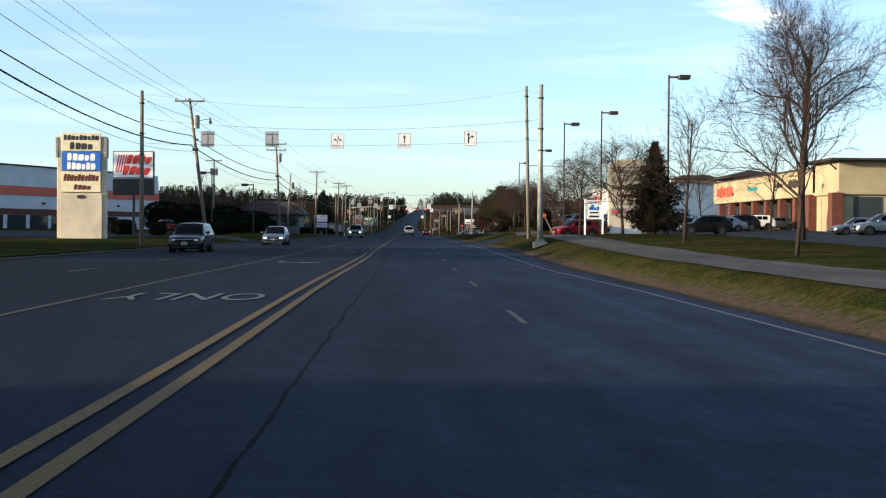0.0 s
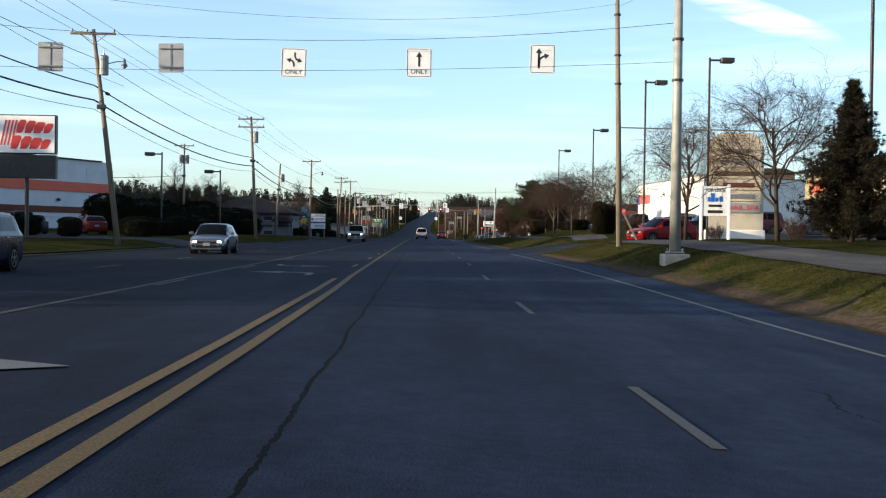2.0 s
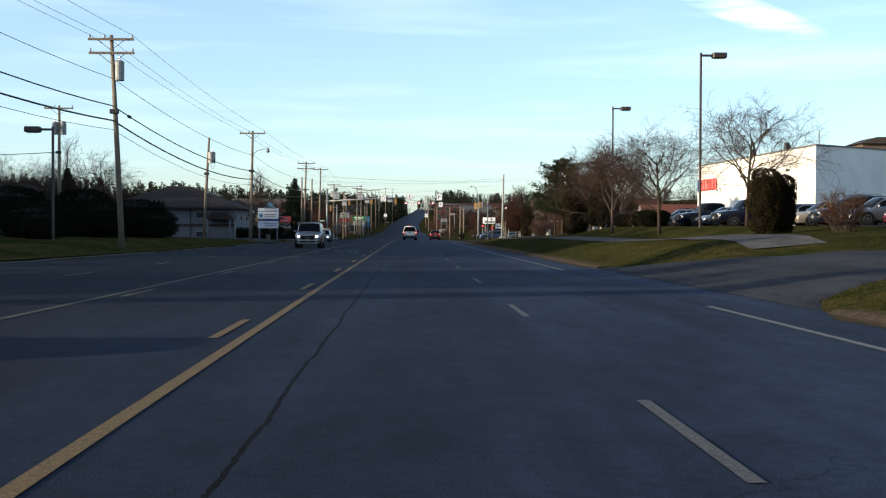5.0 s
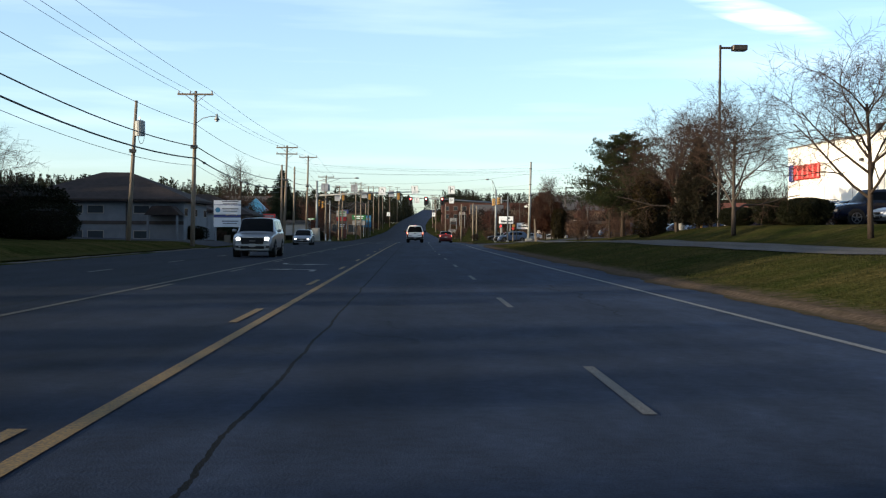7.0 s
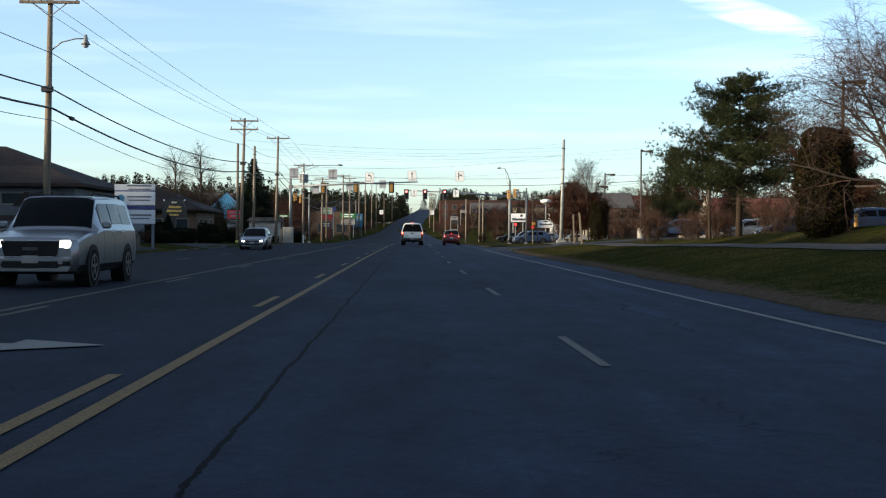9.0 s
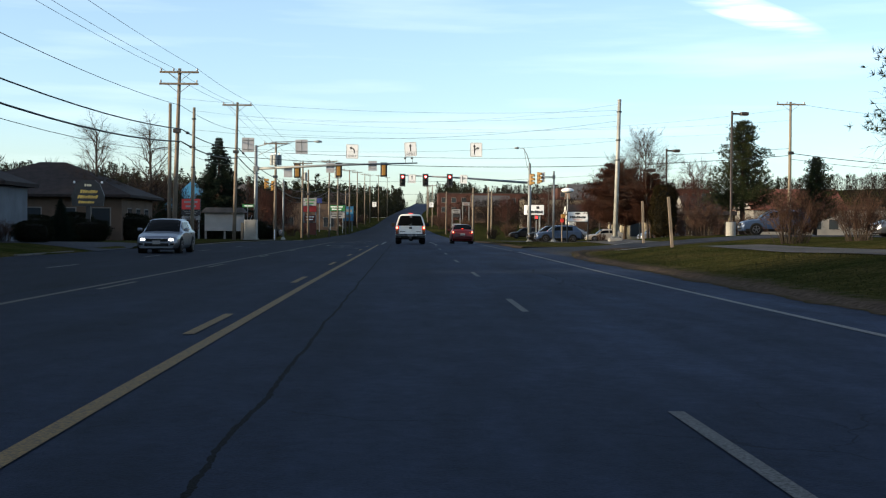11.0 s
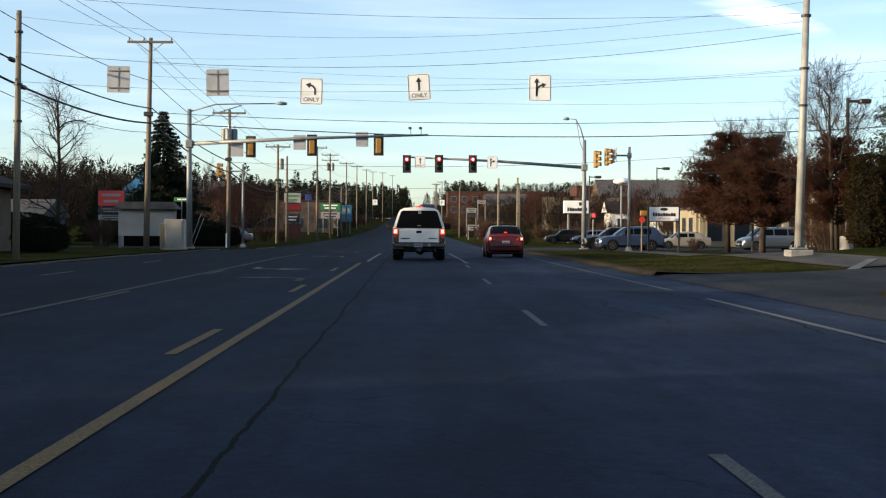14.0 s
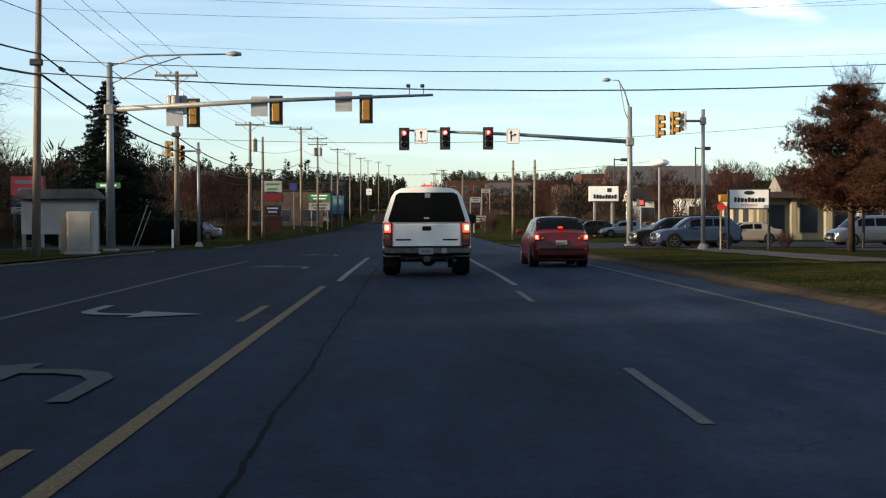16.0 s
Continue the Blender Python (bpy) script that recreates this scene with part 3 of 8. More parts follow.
RISE = ((-400, 0), (270, 0), (297, -0.12), (322, -0.42), (352, -0.4), (442, -0.2), (513, 1.2), (620, 3.8), (780, 8.6), (950, 14.0), (1140, 20), (1300, 23), (1500, 25), (4500, 26))
HIGH_R = ((-400, 0.3), (20, 0.35), (41, 0.45), (60, 0.72), (80, 1.05), (104, 1.05), (140, 1.6), (185, 1.75), (208, 1.3), (222, 0.95), (232, 0.72), (241, 0.55), (258, 0.5), (275, 0.1), (285, 0.0), (297, -0.1), (330, -0.3), (400, 0.3), (1000, 8), (1500, 8))
HIGH_L = ((-400, 0.3), (60, 0.3), (100, 0.35), (151, 0.7), (180, 0.6), (203, 0.5), (230, 0.4), (262, 0.1), (297, -0.02), (330, -0.35), (400, 0.3), (1000, 8), (1500, 8))
KERB_R = ((-400, 8.9), (0, 9.3), (45, 9.4), (72, 8.6), (130, 8.6), (220, 8.7), (300, 8.7), (440, 8.7), (530, 6.3), (640, 7.2), (760, 10.0), (950, 17.0), (1300, 27.0), (4500, 60.0))
KERB_L = ((-400, -13.2), (120, -13.4), (160, -12.3), (200, -12.6), (240, -11.8), (262, -10.4), (300, -10.2), (340, -10.0), (440, -9.6), (530, -6.6), (640, -5.7), (760, -2.9), (950, 4.1), (1300, 14.1), (4500, 47.0))
PATH_R = ((-400, 10.9), (60, 10.9), (90, 11.8), (120, 13.0), (150, 13.0), (225, 13.0), (245, 13.8), (300, 15.0), (1500, 15))


def road_z(x, y):
    """Height of the carriageway: it falls to the right at first and climbs a hill at the far end."""
    fall = 0.045 * (1 - ease(42, 78, y))
    return lerp_table(y, RISE) - fall * min(max(x, 0.0), 9.6)


def side_road(x, y):
    """Whether a driveway or side street lies here."""
    if x > 0:
        return 106 < y < 121 or 243 < y < 251 or 303 < y < 312 or y > 312 and y < 330
    return 112 < y < 122 and x > -40 or 208 < y < 224 or 236 < y < 250 or 300 < y < 314


def ground_z(x, y):
    r0, l0 = lerp_table(y, KERB_R), lerp_table(y, KERB_L)
    if l0 < x < r0:
        return road_z(x, y)
    hill = 0.0
    if y > 380:
        away = abs(x) - 20
        side = 1.0 if x < 0 else 0.75
        hill = side * 0.055 * max(away, 0) * ease(380, 750, y)
        hill = min(hill, 26)
    if x >= r0:
        top, p = lerp_table(y, HIGH_R), lerp_table(y, PATH_R)
        edge = road_z(r0, y)
        lip = edge + 0.05
        t = x - r0
        low = ease(122, 152, y) * (1 - ease(214, 240, y))
        z = lip + (top - lip) * ((0.72 - 0.3 * low) * ease(0, p - r0, t) + (0.16 - 0.07 * low) * ease(0, 2.8, x - p) + (0.12 + 0.37 * low) * ease(2.6, 8 - 1.4 * low, x - p))
        z += 0.05 * (noise.noise((x * 0.35, y * 0.22, 3.1))) * ease(0.3, 2, t)
        # beside the second driveway the ground rises slowly away from the road
        slow = ease(228, 238, y) * (1 - ease(262, 276, y))
        z = z * (1 - slow) + slow * (lip + (0.85 - lip) * ease(1.0, 15, t))
        # the lawn dips where the driveway leaves the road
        z -= 0.5 * ease(102, 108, y) * (1 - ease(119, 125, y)) * (1 - ease(22, 34, x)) * ease(0, 4, t)
        if y > 330:
            z = max(z, edge)
        return z + hill
    top = lerp_table(y, HIGH_L)
    edge = lerp_table(y, RISE)
    t = l0 - x
    z = edge + 0.1 + (top - edge - 0.1) * ease(0, 3, t) + 0.02 * max(t - 4, 0) * ease(80, 160, y) * (1 - ease(230, 262, y)) * (1 if t < 24 else 24 / t)
    return z + hill


def spread(lo, hi, step_near, near, grow=1.18):
    """Grid lines, close together near a stretch and wider beyond it."""
    out, v, s = [near[0]], near[0], step_near
    while v < near[1]:
        v += step_near
        out.append(v)
    while v < hi:
        s *= grow
        v = min(v + s, hi)
        out.append(v)
    v, s = near[0], step_near
    while v > lo:
        s *= grow
        v = max(v - s, lo)
        out.insert(0, v)
    return out


# ---- ground, road, paths ----
gx = spread(-2600, 2600, 0.5, (-22, 24))
gy = spread(-700, 4600, 2.0, (-20, 330), 1.12)
rows = [[(x, y, ground_z(x, y) - (0.05 if lerp_table(y, KERB_L) - 0.2 < x < lerp_table(y, KERB_R) + 0.2 else 0.0)) for x in gx] for y in gy]
g = Geo().grid(rows)
me = bpy.data.meshes.new("ground")
me.from_pydata(g.v, [], g.f)
me.polygons.foreach_set("use_smooth", [True] * len(me.polygons))
me.materials.append(M["grass"])
ground = tagged(new("ground", me), "dull early-spring lawn and verges beside the road", "ground", kind="structure")

ys = spread(-300, 1400, 2.0, (-20, 340), 1.1)
rows = []
for y in ys:
    a, b = lerp_table(y, KERB_L), lerp_table(y, KERB_R)
    rows.append([(a + (b - a) * k / 40, y, road_z(a + (b - a) * k / 40, y)) for k in range(41)])
me = bpy.data.meshes.new("road")
gg = Geo().grid(rows)
me.from_pydata(gg.v, [], gg.f)
me.polygons.foreach_set("use_smooth", [True] * len(me.polygons))
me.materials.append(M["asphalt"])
road = tagged(new("road", me), "worn dark asphalt five-lane road with cracks", "road", kind="structure")


def ribbon(name, y0, y1, x_of, wide, z_of, material, label, category, step=2.0, lift=0.008, thick=0.0, group=""):
    """A strip that follows the ground: x_of gives its middle."""
    n = max(1, int(math.ceil((y1 - y0) / step)))
    rows = []
    for i in range(n + 1):
        y = y0 + (y1 - y0) * i / n
        x = x_of(y)
        rows.append([(x - wide / 2, y, z_of(x - wide / 2, y) + lift), (x + wide / 2, y, z_of(x + wide / 2, y) + lift)])
    g = Geo().grid(rows)
    me = bpy.data.meshes.new(name)
    me.from_pydata(g.v, [], g.f)
    me.materials.append(material)
    return tagged(new(name, me), label, category, group, "structure")


def slab(name, outline, material, label, z_of=ground_z, lift=0.02, cell=2.0):
    """A paved area inside a rectangle (x0, y0, x1, y1) laid over the ground."""
    x0, y0, x1, y1 = outline
    nx, ny = max(2, int((x1 - x0) / cell)), max(2, int((y1 - y0) / cell))
    rows = [[(x0 + (x1 - x0) * i / nx, y0 + (y1 - y0) * j / ny, z_of(x0 + (x1 - x0) * i / nx, y0 + (y1 - y0) * j / ny) + lift) for i in range(nx + 1)] for j in range(ny + 1)]
    g = Geo().grid(rows)
    me = bpy.data.meshes.new(name)
    me.from_pydata(g.v, [], g.f)
    me.polygons.foreach_set("use_smooth", [True] * len(me.polygons))
    me.materials.append(material)
    return tagged(new(name, me), label, "pavement", kind="structure")


# dirt and grit where the road's edge meets the lawn
def dirt_edge(line, label):
    """A ragged strip along a line of (x, y), lawn on its right-hand side."""
    rows = []
    for i, (x, y) in enumerate(line):
        p, q = Vector(line[max(i - 1, 0)]), Vector(line[min(i + 1, len(line) - 1)])
        d = (q - p).normalized()
        out = Vector((d.y, -d.x))
        ends = min(1.0, i / 8, (len(line) - 1 - i) / 8)
        inner = 0.6 + 0.2 * noise.noise((0, y * 0.21, x)) + 0.1 * noise.noise((5, y * 0.83, x)) + 0.05 * noise.noise((9, y * 2.9, x))
        spill = 0.4 + 0.3 * noise.noise((7, y * 0.3, x)) + 0.12 * noise.noise((8, y * 1.7, x))
        inner, spill = max(inner, 0.1) * (0.2 + 0.8 * ends), max(spill, 0.1) * (0.2 + 0.8 * ends)
        row_ = []
        for t, lift in ((-spill, 0.006), (-0.5 * spill, 0.012), (-0.05, 0.014), (0.08, 0.018), (0.2, 0.016), (0.2 + 0.5 * inner, 0.014), (0.2 + inner, 0.008)):
            c = Vector((x, y)) + out * t
            paved = 0.058 if lerp_table(c.y, KERB_R) < c.x and t < 0.0 else 0.0
            row_.append((c.x, c.y, ground_z(c.x, c.y) + (lift + paved) * (0.15 + 0.85 * ends)))
        rows.append(row_)
    g = Geo().grid(rows)
    me = bpy.data.meshes.new("verge")
    me.from_pydata(g.v, [], g.f)
    me.attributes.new("grit", "FLOAT", "POINT").data.foreach_set("value", [0.5, 0.8, 1.0, 0.95, 0.75, 0.4, 0.0] * len(rows))
    me.polygons.foreach_set("use_smooth", [True] * len(me.polygons))
    me.materials.append(M["verge"])
    return tagged(new("verge", me), label, "verge", kind="structure")


def kerb_run(a, b, step=0.2):
    return [(lerp_table(a + step * i, KERB_R), a + step * i) for i in range(int((b - a) / step) + 1)]


corner = [(8.72 + 4.6 * (i / 90) ** 1.5, 244 - 19.0 * math.exp(-(0.17 + 4.6 * (i / 90) ** 1.5) / 1.35)) for i in range(91)]
dirt_edge(kerb_run(-20, 101.5), "low sandy edge between road and lawn")
dirt_edge(kerb_run(125.5, corner[0][1] - 0.3) + corner, "low sandy edge of the lawn, curving into the driveway")
dirt_edge([(8.72 + 3.4 * (1 - i / 40) ** 1.6, 251.2 + 1.9 * (i / 40) ** 1.3) for i in range(40)] + kerb_run(253.3, 302), "low sandy edge between road and lawn")
for a, b in ((-20, 110), (124, 206), (252, 298)):
    ribbon("pavement", a, b, lambda y: lerp_table(y, KERB_L) - 0.4 - 0.2 * noise.noise((4, y * 0.3, 0)), 0.6, ground_z, M["verge"], "sandy gravel verge between road and lawn", "verge", 1.0, 0.018)
# asphalt foot and cycle path
for a, b in ((-20, 104), (122, 229), (252, 301)):
    ribbon("pavement", a, b, lambda y: lerp_table(y, PATH_R) + 1.3, 2.5, ground_z, M["path"], "grey asphalt footpath across the lawn", "footpath", 2.0, 0.03)
# car parks and driveways
slab("pavement", (23, -10, 75, 225), M["lot"], "asphalt car park in front of the shops")
slab("pavement", (24, 228, 60, 262), M["lot"], "asphalt car park behind the pines")
for a, b, far, wide_, soft_, turn_ in ((107, 120, 24, 5.5, 1.9, 5.5), (244, 251, 25, 19.0, 1.35, 1.8)):
    # driveway mouths that widen in a curve towards the road
    rows = []
    for i in range(32):
        x = 8.55 + (far - 8.55) * i / 31
        f, e = wide_ * math.exp(-(x - 8.55) / soft_), turn_ * math.exp(-(x - 8.55) / 1.9)
        rows.append([(x, a - f + (b - a + f + e) * j / 36, ground_z(x, a - f + (b - a + f + e) * j / 36) + 0.012 + (0.045 * ease(0, 2, x - 8.55) if 0 < j < 36 else -0.06)) for j in range(37)])
    g = Geo().grid(rows)
    me = bpy.data.meshes.new("pavement")
    me.from_pydata(g.v, [], g.f)
    me.polygons.foreach_set("use_smooth", [True] * len(me.polygons))
    me.materials.append(M["lot"])
    tagged(new("pavement", me), "asphalt driveway into the car park", "pavement", kind="structure")
slab("pavement", (8.7, 303, 120, 328), M["lot"], "asphalt cross street", cell=2.0)
slab("pavement", (22, 264, 60, 300), M["lot"], "asphalt car park beside the shop entrance sign", cell=2.0, lift=0.025)
slab("pavement", (-60, 100, -24, 132), M["lot"], "asphalt car park of the parts shop")
slab("pavement", (-40, 112, -13.3, 122), M["lot"], "asphalt driveway", cell=1.0, lift=0.03)
slab("pavement", (-40, 208, -12.5, 224), M["lot"], "asphalt driveway", cell=1.0)
slab("pavement", (-40, 236, -11.6, 250), M["lot"], "asphalt driveway", cell=1.0)
slab("pavement", (-120, 300, -10.1, 314), M["lot"], "asphalt cross street", cell=2.0)

# kerb stones along both sides
kerb_mesh = Geo().box((0, 0, 0), (0.16, 1.78, 0.3), 0.03).mesh("kerb_stone", M["granite"])
kerb_l = thing("kerb", (-13.3, 0, 0), "low weathered granite kerb along the road", "kerb", kind="structure")
for par, table, gaps, off in ((kerb_l, KERB_L, ((110, 124), (206, 226), (234, 252), (298, 316), (330, 700)), -0.06),):
    y = 6.0
    while y < 330:
        if not any(a < y < b for a, b in gaps):
            ob = new("kerb_stone", kerb_mesh)
            ob.parent = par
            x = lerp_table(y, table) + off
            bend = math.degrees(math.atan2(lerp_table(y + 1, table) - lerp_table(y - 1, table), 2))
            ob.matrix_basis = par.matrix_basis.inverted() @ pose(x, y, road_z(x, y) - 0.085 + random.uniform(-0.012, 0.012), random.uniform(-0.4, 0.4), random.uniform(-2, 2), -bend)
        y += 1.8

# ---- road markings ----
LINE_SHIFT = ((-10, 0.12), (7, 0.12), (20, 0.05), (28, 0.04), (36, 0.1), (44, 0.15), (56, 0.15), (64, 0.08), (110, 0.0), (205, 0.0), (240, 0.1), (264, 0.16), (300, 0.16))
rz = road_z
for nm, x0, wide, a, b, mt, lab in (
    ("road_line", 0.0, 0.13, -10, 264, "yellow_line", "solid yellow centre line, worn"),
    ("road_line", -0.32, 0.13, -10, 62, "yellow_line", "second solid yellow centre line, worn"),
    ("road_line", -3.8, 0.13, -10, 282, "yellow_worn", "solid yellow line along the turn lane, worn"),
    ("road_line", 0.2, 0.13, 266, 286, "white_line", "solid white line of the left-turn lane"),
    ("road_line", 3.9, 0.13, 264, 286, "white_line", "solid white lane line before the lights"),
):
    ribbon(nm, a, b, lambda y, x0=x0: x0 + lerp_table(y, LINE_SHIFT), wide, rz, M[mt], lab, "road line", 2.0)
EDGE_R = ((-400, 7.9), (30, 8.2), (45, 7.6), (70, 7.0), (130, 7.1), (165, 7.0), (214, 7.1), (240, 7.4), (262, 7.3), (290, 7.3))
for a, b in ((-10, 103), (123, 241), (244, 290)):
    ribbon("road_line", a, b, lambda y: lerp_table(y, EDGE_R), 0.12, rz, M["white_line" if a != 244 else "white_worn"], "white edge line, worn", "road line", 2.0)


def dashes(x_of, first, every, count, long, wide, material, label, group):
    for k in range(count):
        y = first + every * k
        ribbon("road_dash", y - long, y, x_of, wide, rz, material, label, "road line", 1.6, group=group)


LANE_X = ((0, 3.76), (27, 3.65), (64, 3.58), (80, 3.66), (115, 3.73), (150, 3.74), (180, 3.62), (198, 3.55), (212, 3.65), (235, 3.73), (247, 3.81), (262, 3.92))
dashes(lambda y: lerp_table(y, LANE_X), 15.0 + 3.05, 12.192, 21, 3.05, 0.1, M["white_worn"], "short white lane dash, worn", "dashes between the lanes")
dashes(lambda y: -0.33, 72.05 + 3.2, 12.192, 16, 3.05, 0.12, M["yellow_line"], "short yellow dash beside the solid line", "yellow dashes")
dashes(lambda y: -3.48, 60.0, 12.192, 17, 3.05, 0.12, M["yellow_worn"], "short yellow dash beside the solid line", "yellow dashes of the far line")
dashes(lambda y: -7.5, 10.0, 12.192, 22, 3.05, 0.12, M["white_worn"], "short white lane dash, worn", "dashes between the oncoming lanes")


def road_shape(name, outline, x, y, turn, material, label, scale=1.0):
    """A flat painted shape, its outline in x and y, laid on the road."""
    co, si = math.cos(radians(turn)), math.sin(radians(turn))
    pts = [(x + scale * (co * a - si * b), y + scale * (si * a + co * b)) for a, b in outline]
    z = road_z(x, y) + 0.016
    g = Geo().add([(a, b, z) for a, b in pts], [tuple(range(len(pts)))])
    me = bpy.data.meshes.new(name)
    me.from_pydata(g.v, [], g.f)
    me.materials.append(material)
    return tagged(new(name, me), label, "road marking", "turn arrows", "structure")


LEFT_ARROW = [(0.75, -1.3), (0.92, -1.3), (0.92, 0.1), (0.78, 0.48), (0.45, 0.72), (0.02, 0.78), (0.02, 1.25), (-0.95, 0.62), (0.02, 0.0), (0.02, 0.46), (0.35, 0.42), (0.6, 0.26), (0.74, -0.05)]
for y in (42.6, 72.6, 163.7, 257.0):
    road_shape("turn_arrow", LEFT_ARROW, -1.95, y, 180, M["white_line"], "white left-turn arrow facing oncoming traffic")
    if y < 50:
        continue
    road_shape("turn_arrow", LEFT_ARROW, -1.9 if y < 250 else -1.5, y - 7.5 if y < 250 else y - 7.9, 0, M["white_line" if y < 250 else "white_ghost"], "white left-turn arrow on the asphalt")
for y, x in ((275.0, -1.9), (290.0, -1.9)):
    road_shape("turn_arrow", LEFT_ARROW, x, y, 0, M["white_worn"], "worn white left-turn arrow on the asphalt")
ow = letters("ONLY", 1.0, 0.0)
road_only = Geo().add([(-1.95 - v[0] * 0.72, 18.9 - v[2] * 2.3, road_z(-2, 18.9) + 0.016) for v in ow.v], ow.f)
me = bpy.data.meshes.new("road_lettering")
me.from_pydata(road_only.v, [], road_only.f)
me.materials.append(M["white_line"])
tagged(new("road_lettering", me), "white ONLY lettering that faces oncoming traffic", "road marking", kind="structure")

# worn stop lines across the mouth of the driveway
for x0, y0, x1, y1 in ((11.1, 245.9, 15.9, 255.6), (11.9, 239.6, 14.1, 242.6)):
    n_ = Vector((y1 - y0, x0 - x1)).normalized() * 0.16
    quad = [(x0 + n_.x, y0 + n_.y), (x1 + n_.x, y1 + n_.y), (x1 - n_.x, y1 - n_.y), (x0 - n_.x, y0 - n_.y)]
    rows = [[(quad[3][0] + (quad[2][0] - quad[3][0]) * t / 8, quad[3][1] + (quad[2][1] - quad[3][1]) * t / 8) for t in range(9)], [(quad[0][0] + (quad[1][0] - quad[0][0]) * t / 8, quad[0][1] + (quad[1][1] - quad[0][1]) * t / 8) for t in range(9)]]
    g = Geo().grid([[(x, y, ground_z(x, y) + 0.05) for x, y in r] for r in rows])
    me = bpy.data.meshes.new("stop_line")
    me.from_pydata(g.v, [], g.f)
    me.materials.append(M["white_line"])
    tagged(new("stop_line", me), "worn white line across the driveway", "road marking", kind="structure")


# ---- poles, wires, signs, signals ----
def wire(name, a, b, sag, r, label, material="wire", n=12):
    """A cable that hangs between two points."""
    a, b = Vector(a), Vector(b)
    pts = [a.lerp(b, i / n) - Vector((0, 0, 4 * sag * (i / n) * (1 - i / n))) for i in range(n + 1)]
    return solo(name, Geo().tube([p - a for p in pts], r, 5), M[material], a, label, "cable", "overhead cables", smooth=True)


def utility_pole(x, y, top, lean=(0, 0), arms=1, can=0, lamp=False, pale=False, label="weathered wooden utility pole with crossarm", double=False):
    z0 = ground_z(x, y)
    ob = thing("utility_pole", (x, y, z0), label, "utility pole", "utility poles beside the road")
    h = top - z0
    tip = Vector((lean[0], lean[1], h))
    wood = M["wood_new" if pale else "wood"]
    part("pole", Geo().tube([(0, 0, -0.3), tip * 0.5, tip], [0.17, 0.14, 0.10], 10), wood, ob, smooth=True)
    for k in range(arms):
        c = tip * (1 - (0.25 + 0.75 * k) / h)
        part("crossarm", Geo().box((c.x, c.y - 0.14, c.z), (2.5, 0.1, 0.13), 0.015), M["wood"], ob)
        for dx in (-1.15, -0.35, 1.15) if k == 0 else (-1.15, 1.15):
            part("insulator", Geo().tube([(c.x + dx, c.y - 0.14, c.z + 0.06), (c.x + dx, c.y - 0.14, c.z + 0.16), (c.x + dx, c.y - 0.14, c.z + 0.26)], [0.03, 0.06, 0.035], 8), M["ceramic"], ob, smooth=True)
        g = Geo()
        for s in (-1, 1):
            g.tube([(c.x + s * 0.7, c.y - 0.1, c.z - 0.05), (c.x, c.y - 0.1, c.z - 0.6)], 0.02, 4)
        part("brace", g, M["steel"], ob)
    for k in range(can):
        c = tip * (1 - 1.9 / h) + Vector(((-0.36, 0.36, 0.0)[k % 3] if can > 1 else 0.36, 0.0 if k < 2 else -0.36, 0))
        wide = 0.36 if arms == 0 else 0.25
        t = part("transformer", Geo().tube([(c.x, c.y, c.z - 0.6), (c.x, c.y, c.z + 0.42), (c.x, c.y, c.z + 0.5)], [wide, wide, wide * 0.66], 14), M["steel"], ob, "grey transformer can", smooth=False)
        part("bushing", Geo().tube([(c.x, c.y, c.z + 0.5), (c.x, c.y, c.z + 0.75)], [0.05, 0.03], 6), M["ceramic"], t)
    if lamp:
        c = tip * (1 - 1.7 / h)
        part("lamp_arm", Geo().tube([(c.x, c.y, c.z - 0.6), (c.x + 0.5, c.y, c.z - 0.2), (c.x + 1.1, c.y, c.z - 0.05), (c.x + 1.5, c.y, c.z - 0.05)], 0.03, 6), M["steel"], ob, smooth=True)
        head = part("lamp_head", Geo().tube([(c.x + 1.5, c.y, c.z + 0.12), (c.x + 1.5, c.y, c.z - 0.12), (c.x + 1.5, c.y, c.z - 0.3)], [0.06, 0.1, 0.2], 10), M["steel"], ob, "grey street-lamp head", smooth=True)
        part("lens", Geo().ball((c.x + 1.5, c.y, c.z - 0.34), 0.13, 10, 5, 0.8), M["ceramic"], head, smooth=True)
    c = tip * 0.64
    part("splice_box", Geo().box((c.x, c.y - 0.22, c.z), (0.5, 0.2, 0.26), 0.04), M["black"], ob, "black cable splice box")
    if double:
        part("stub_pole", Geo().tube([(-0.32, 0.1, -0.3), (-0.27, 0.1, h * 0.8)], [0.14, 0.1], 9), M["wood"], ob, smooth=True)
    return ob, ob.matrix_basis @ tip


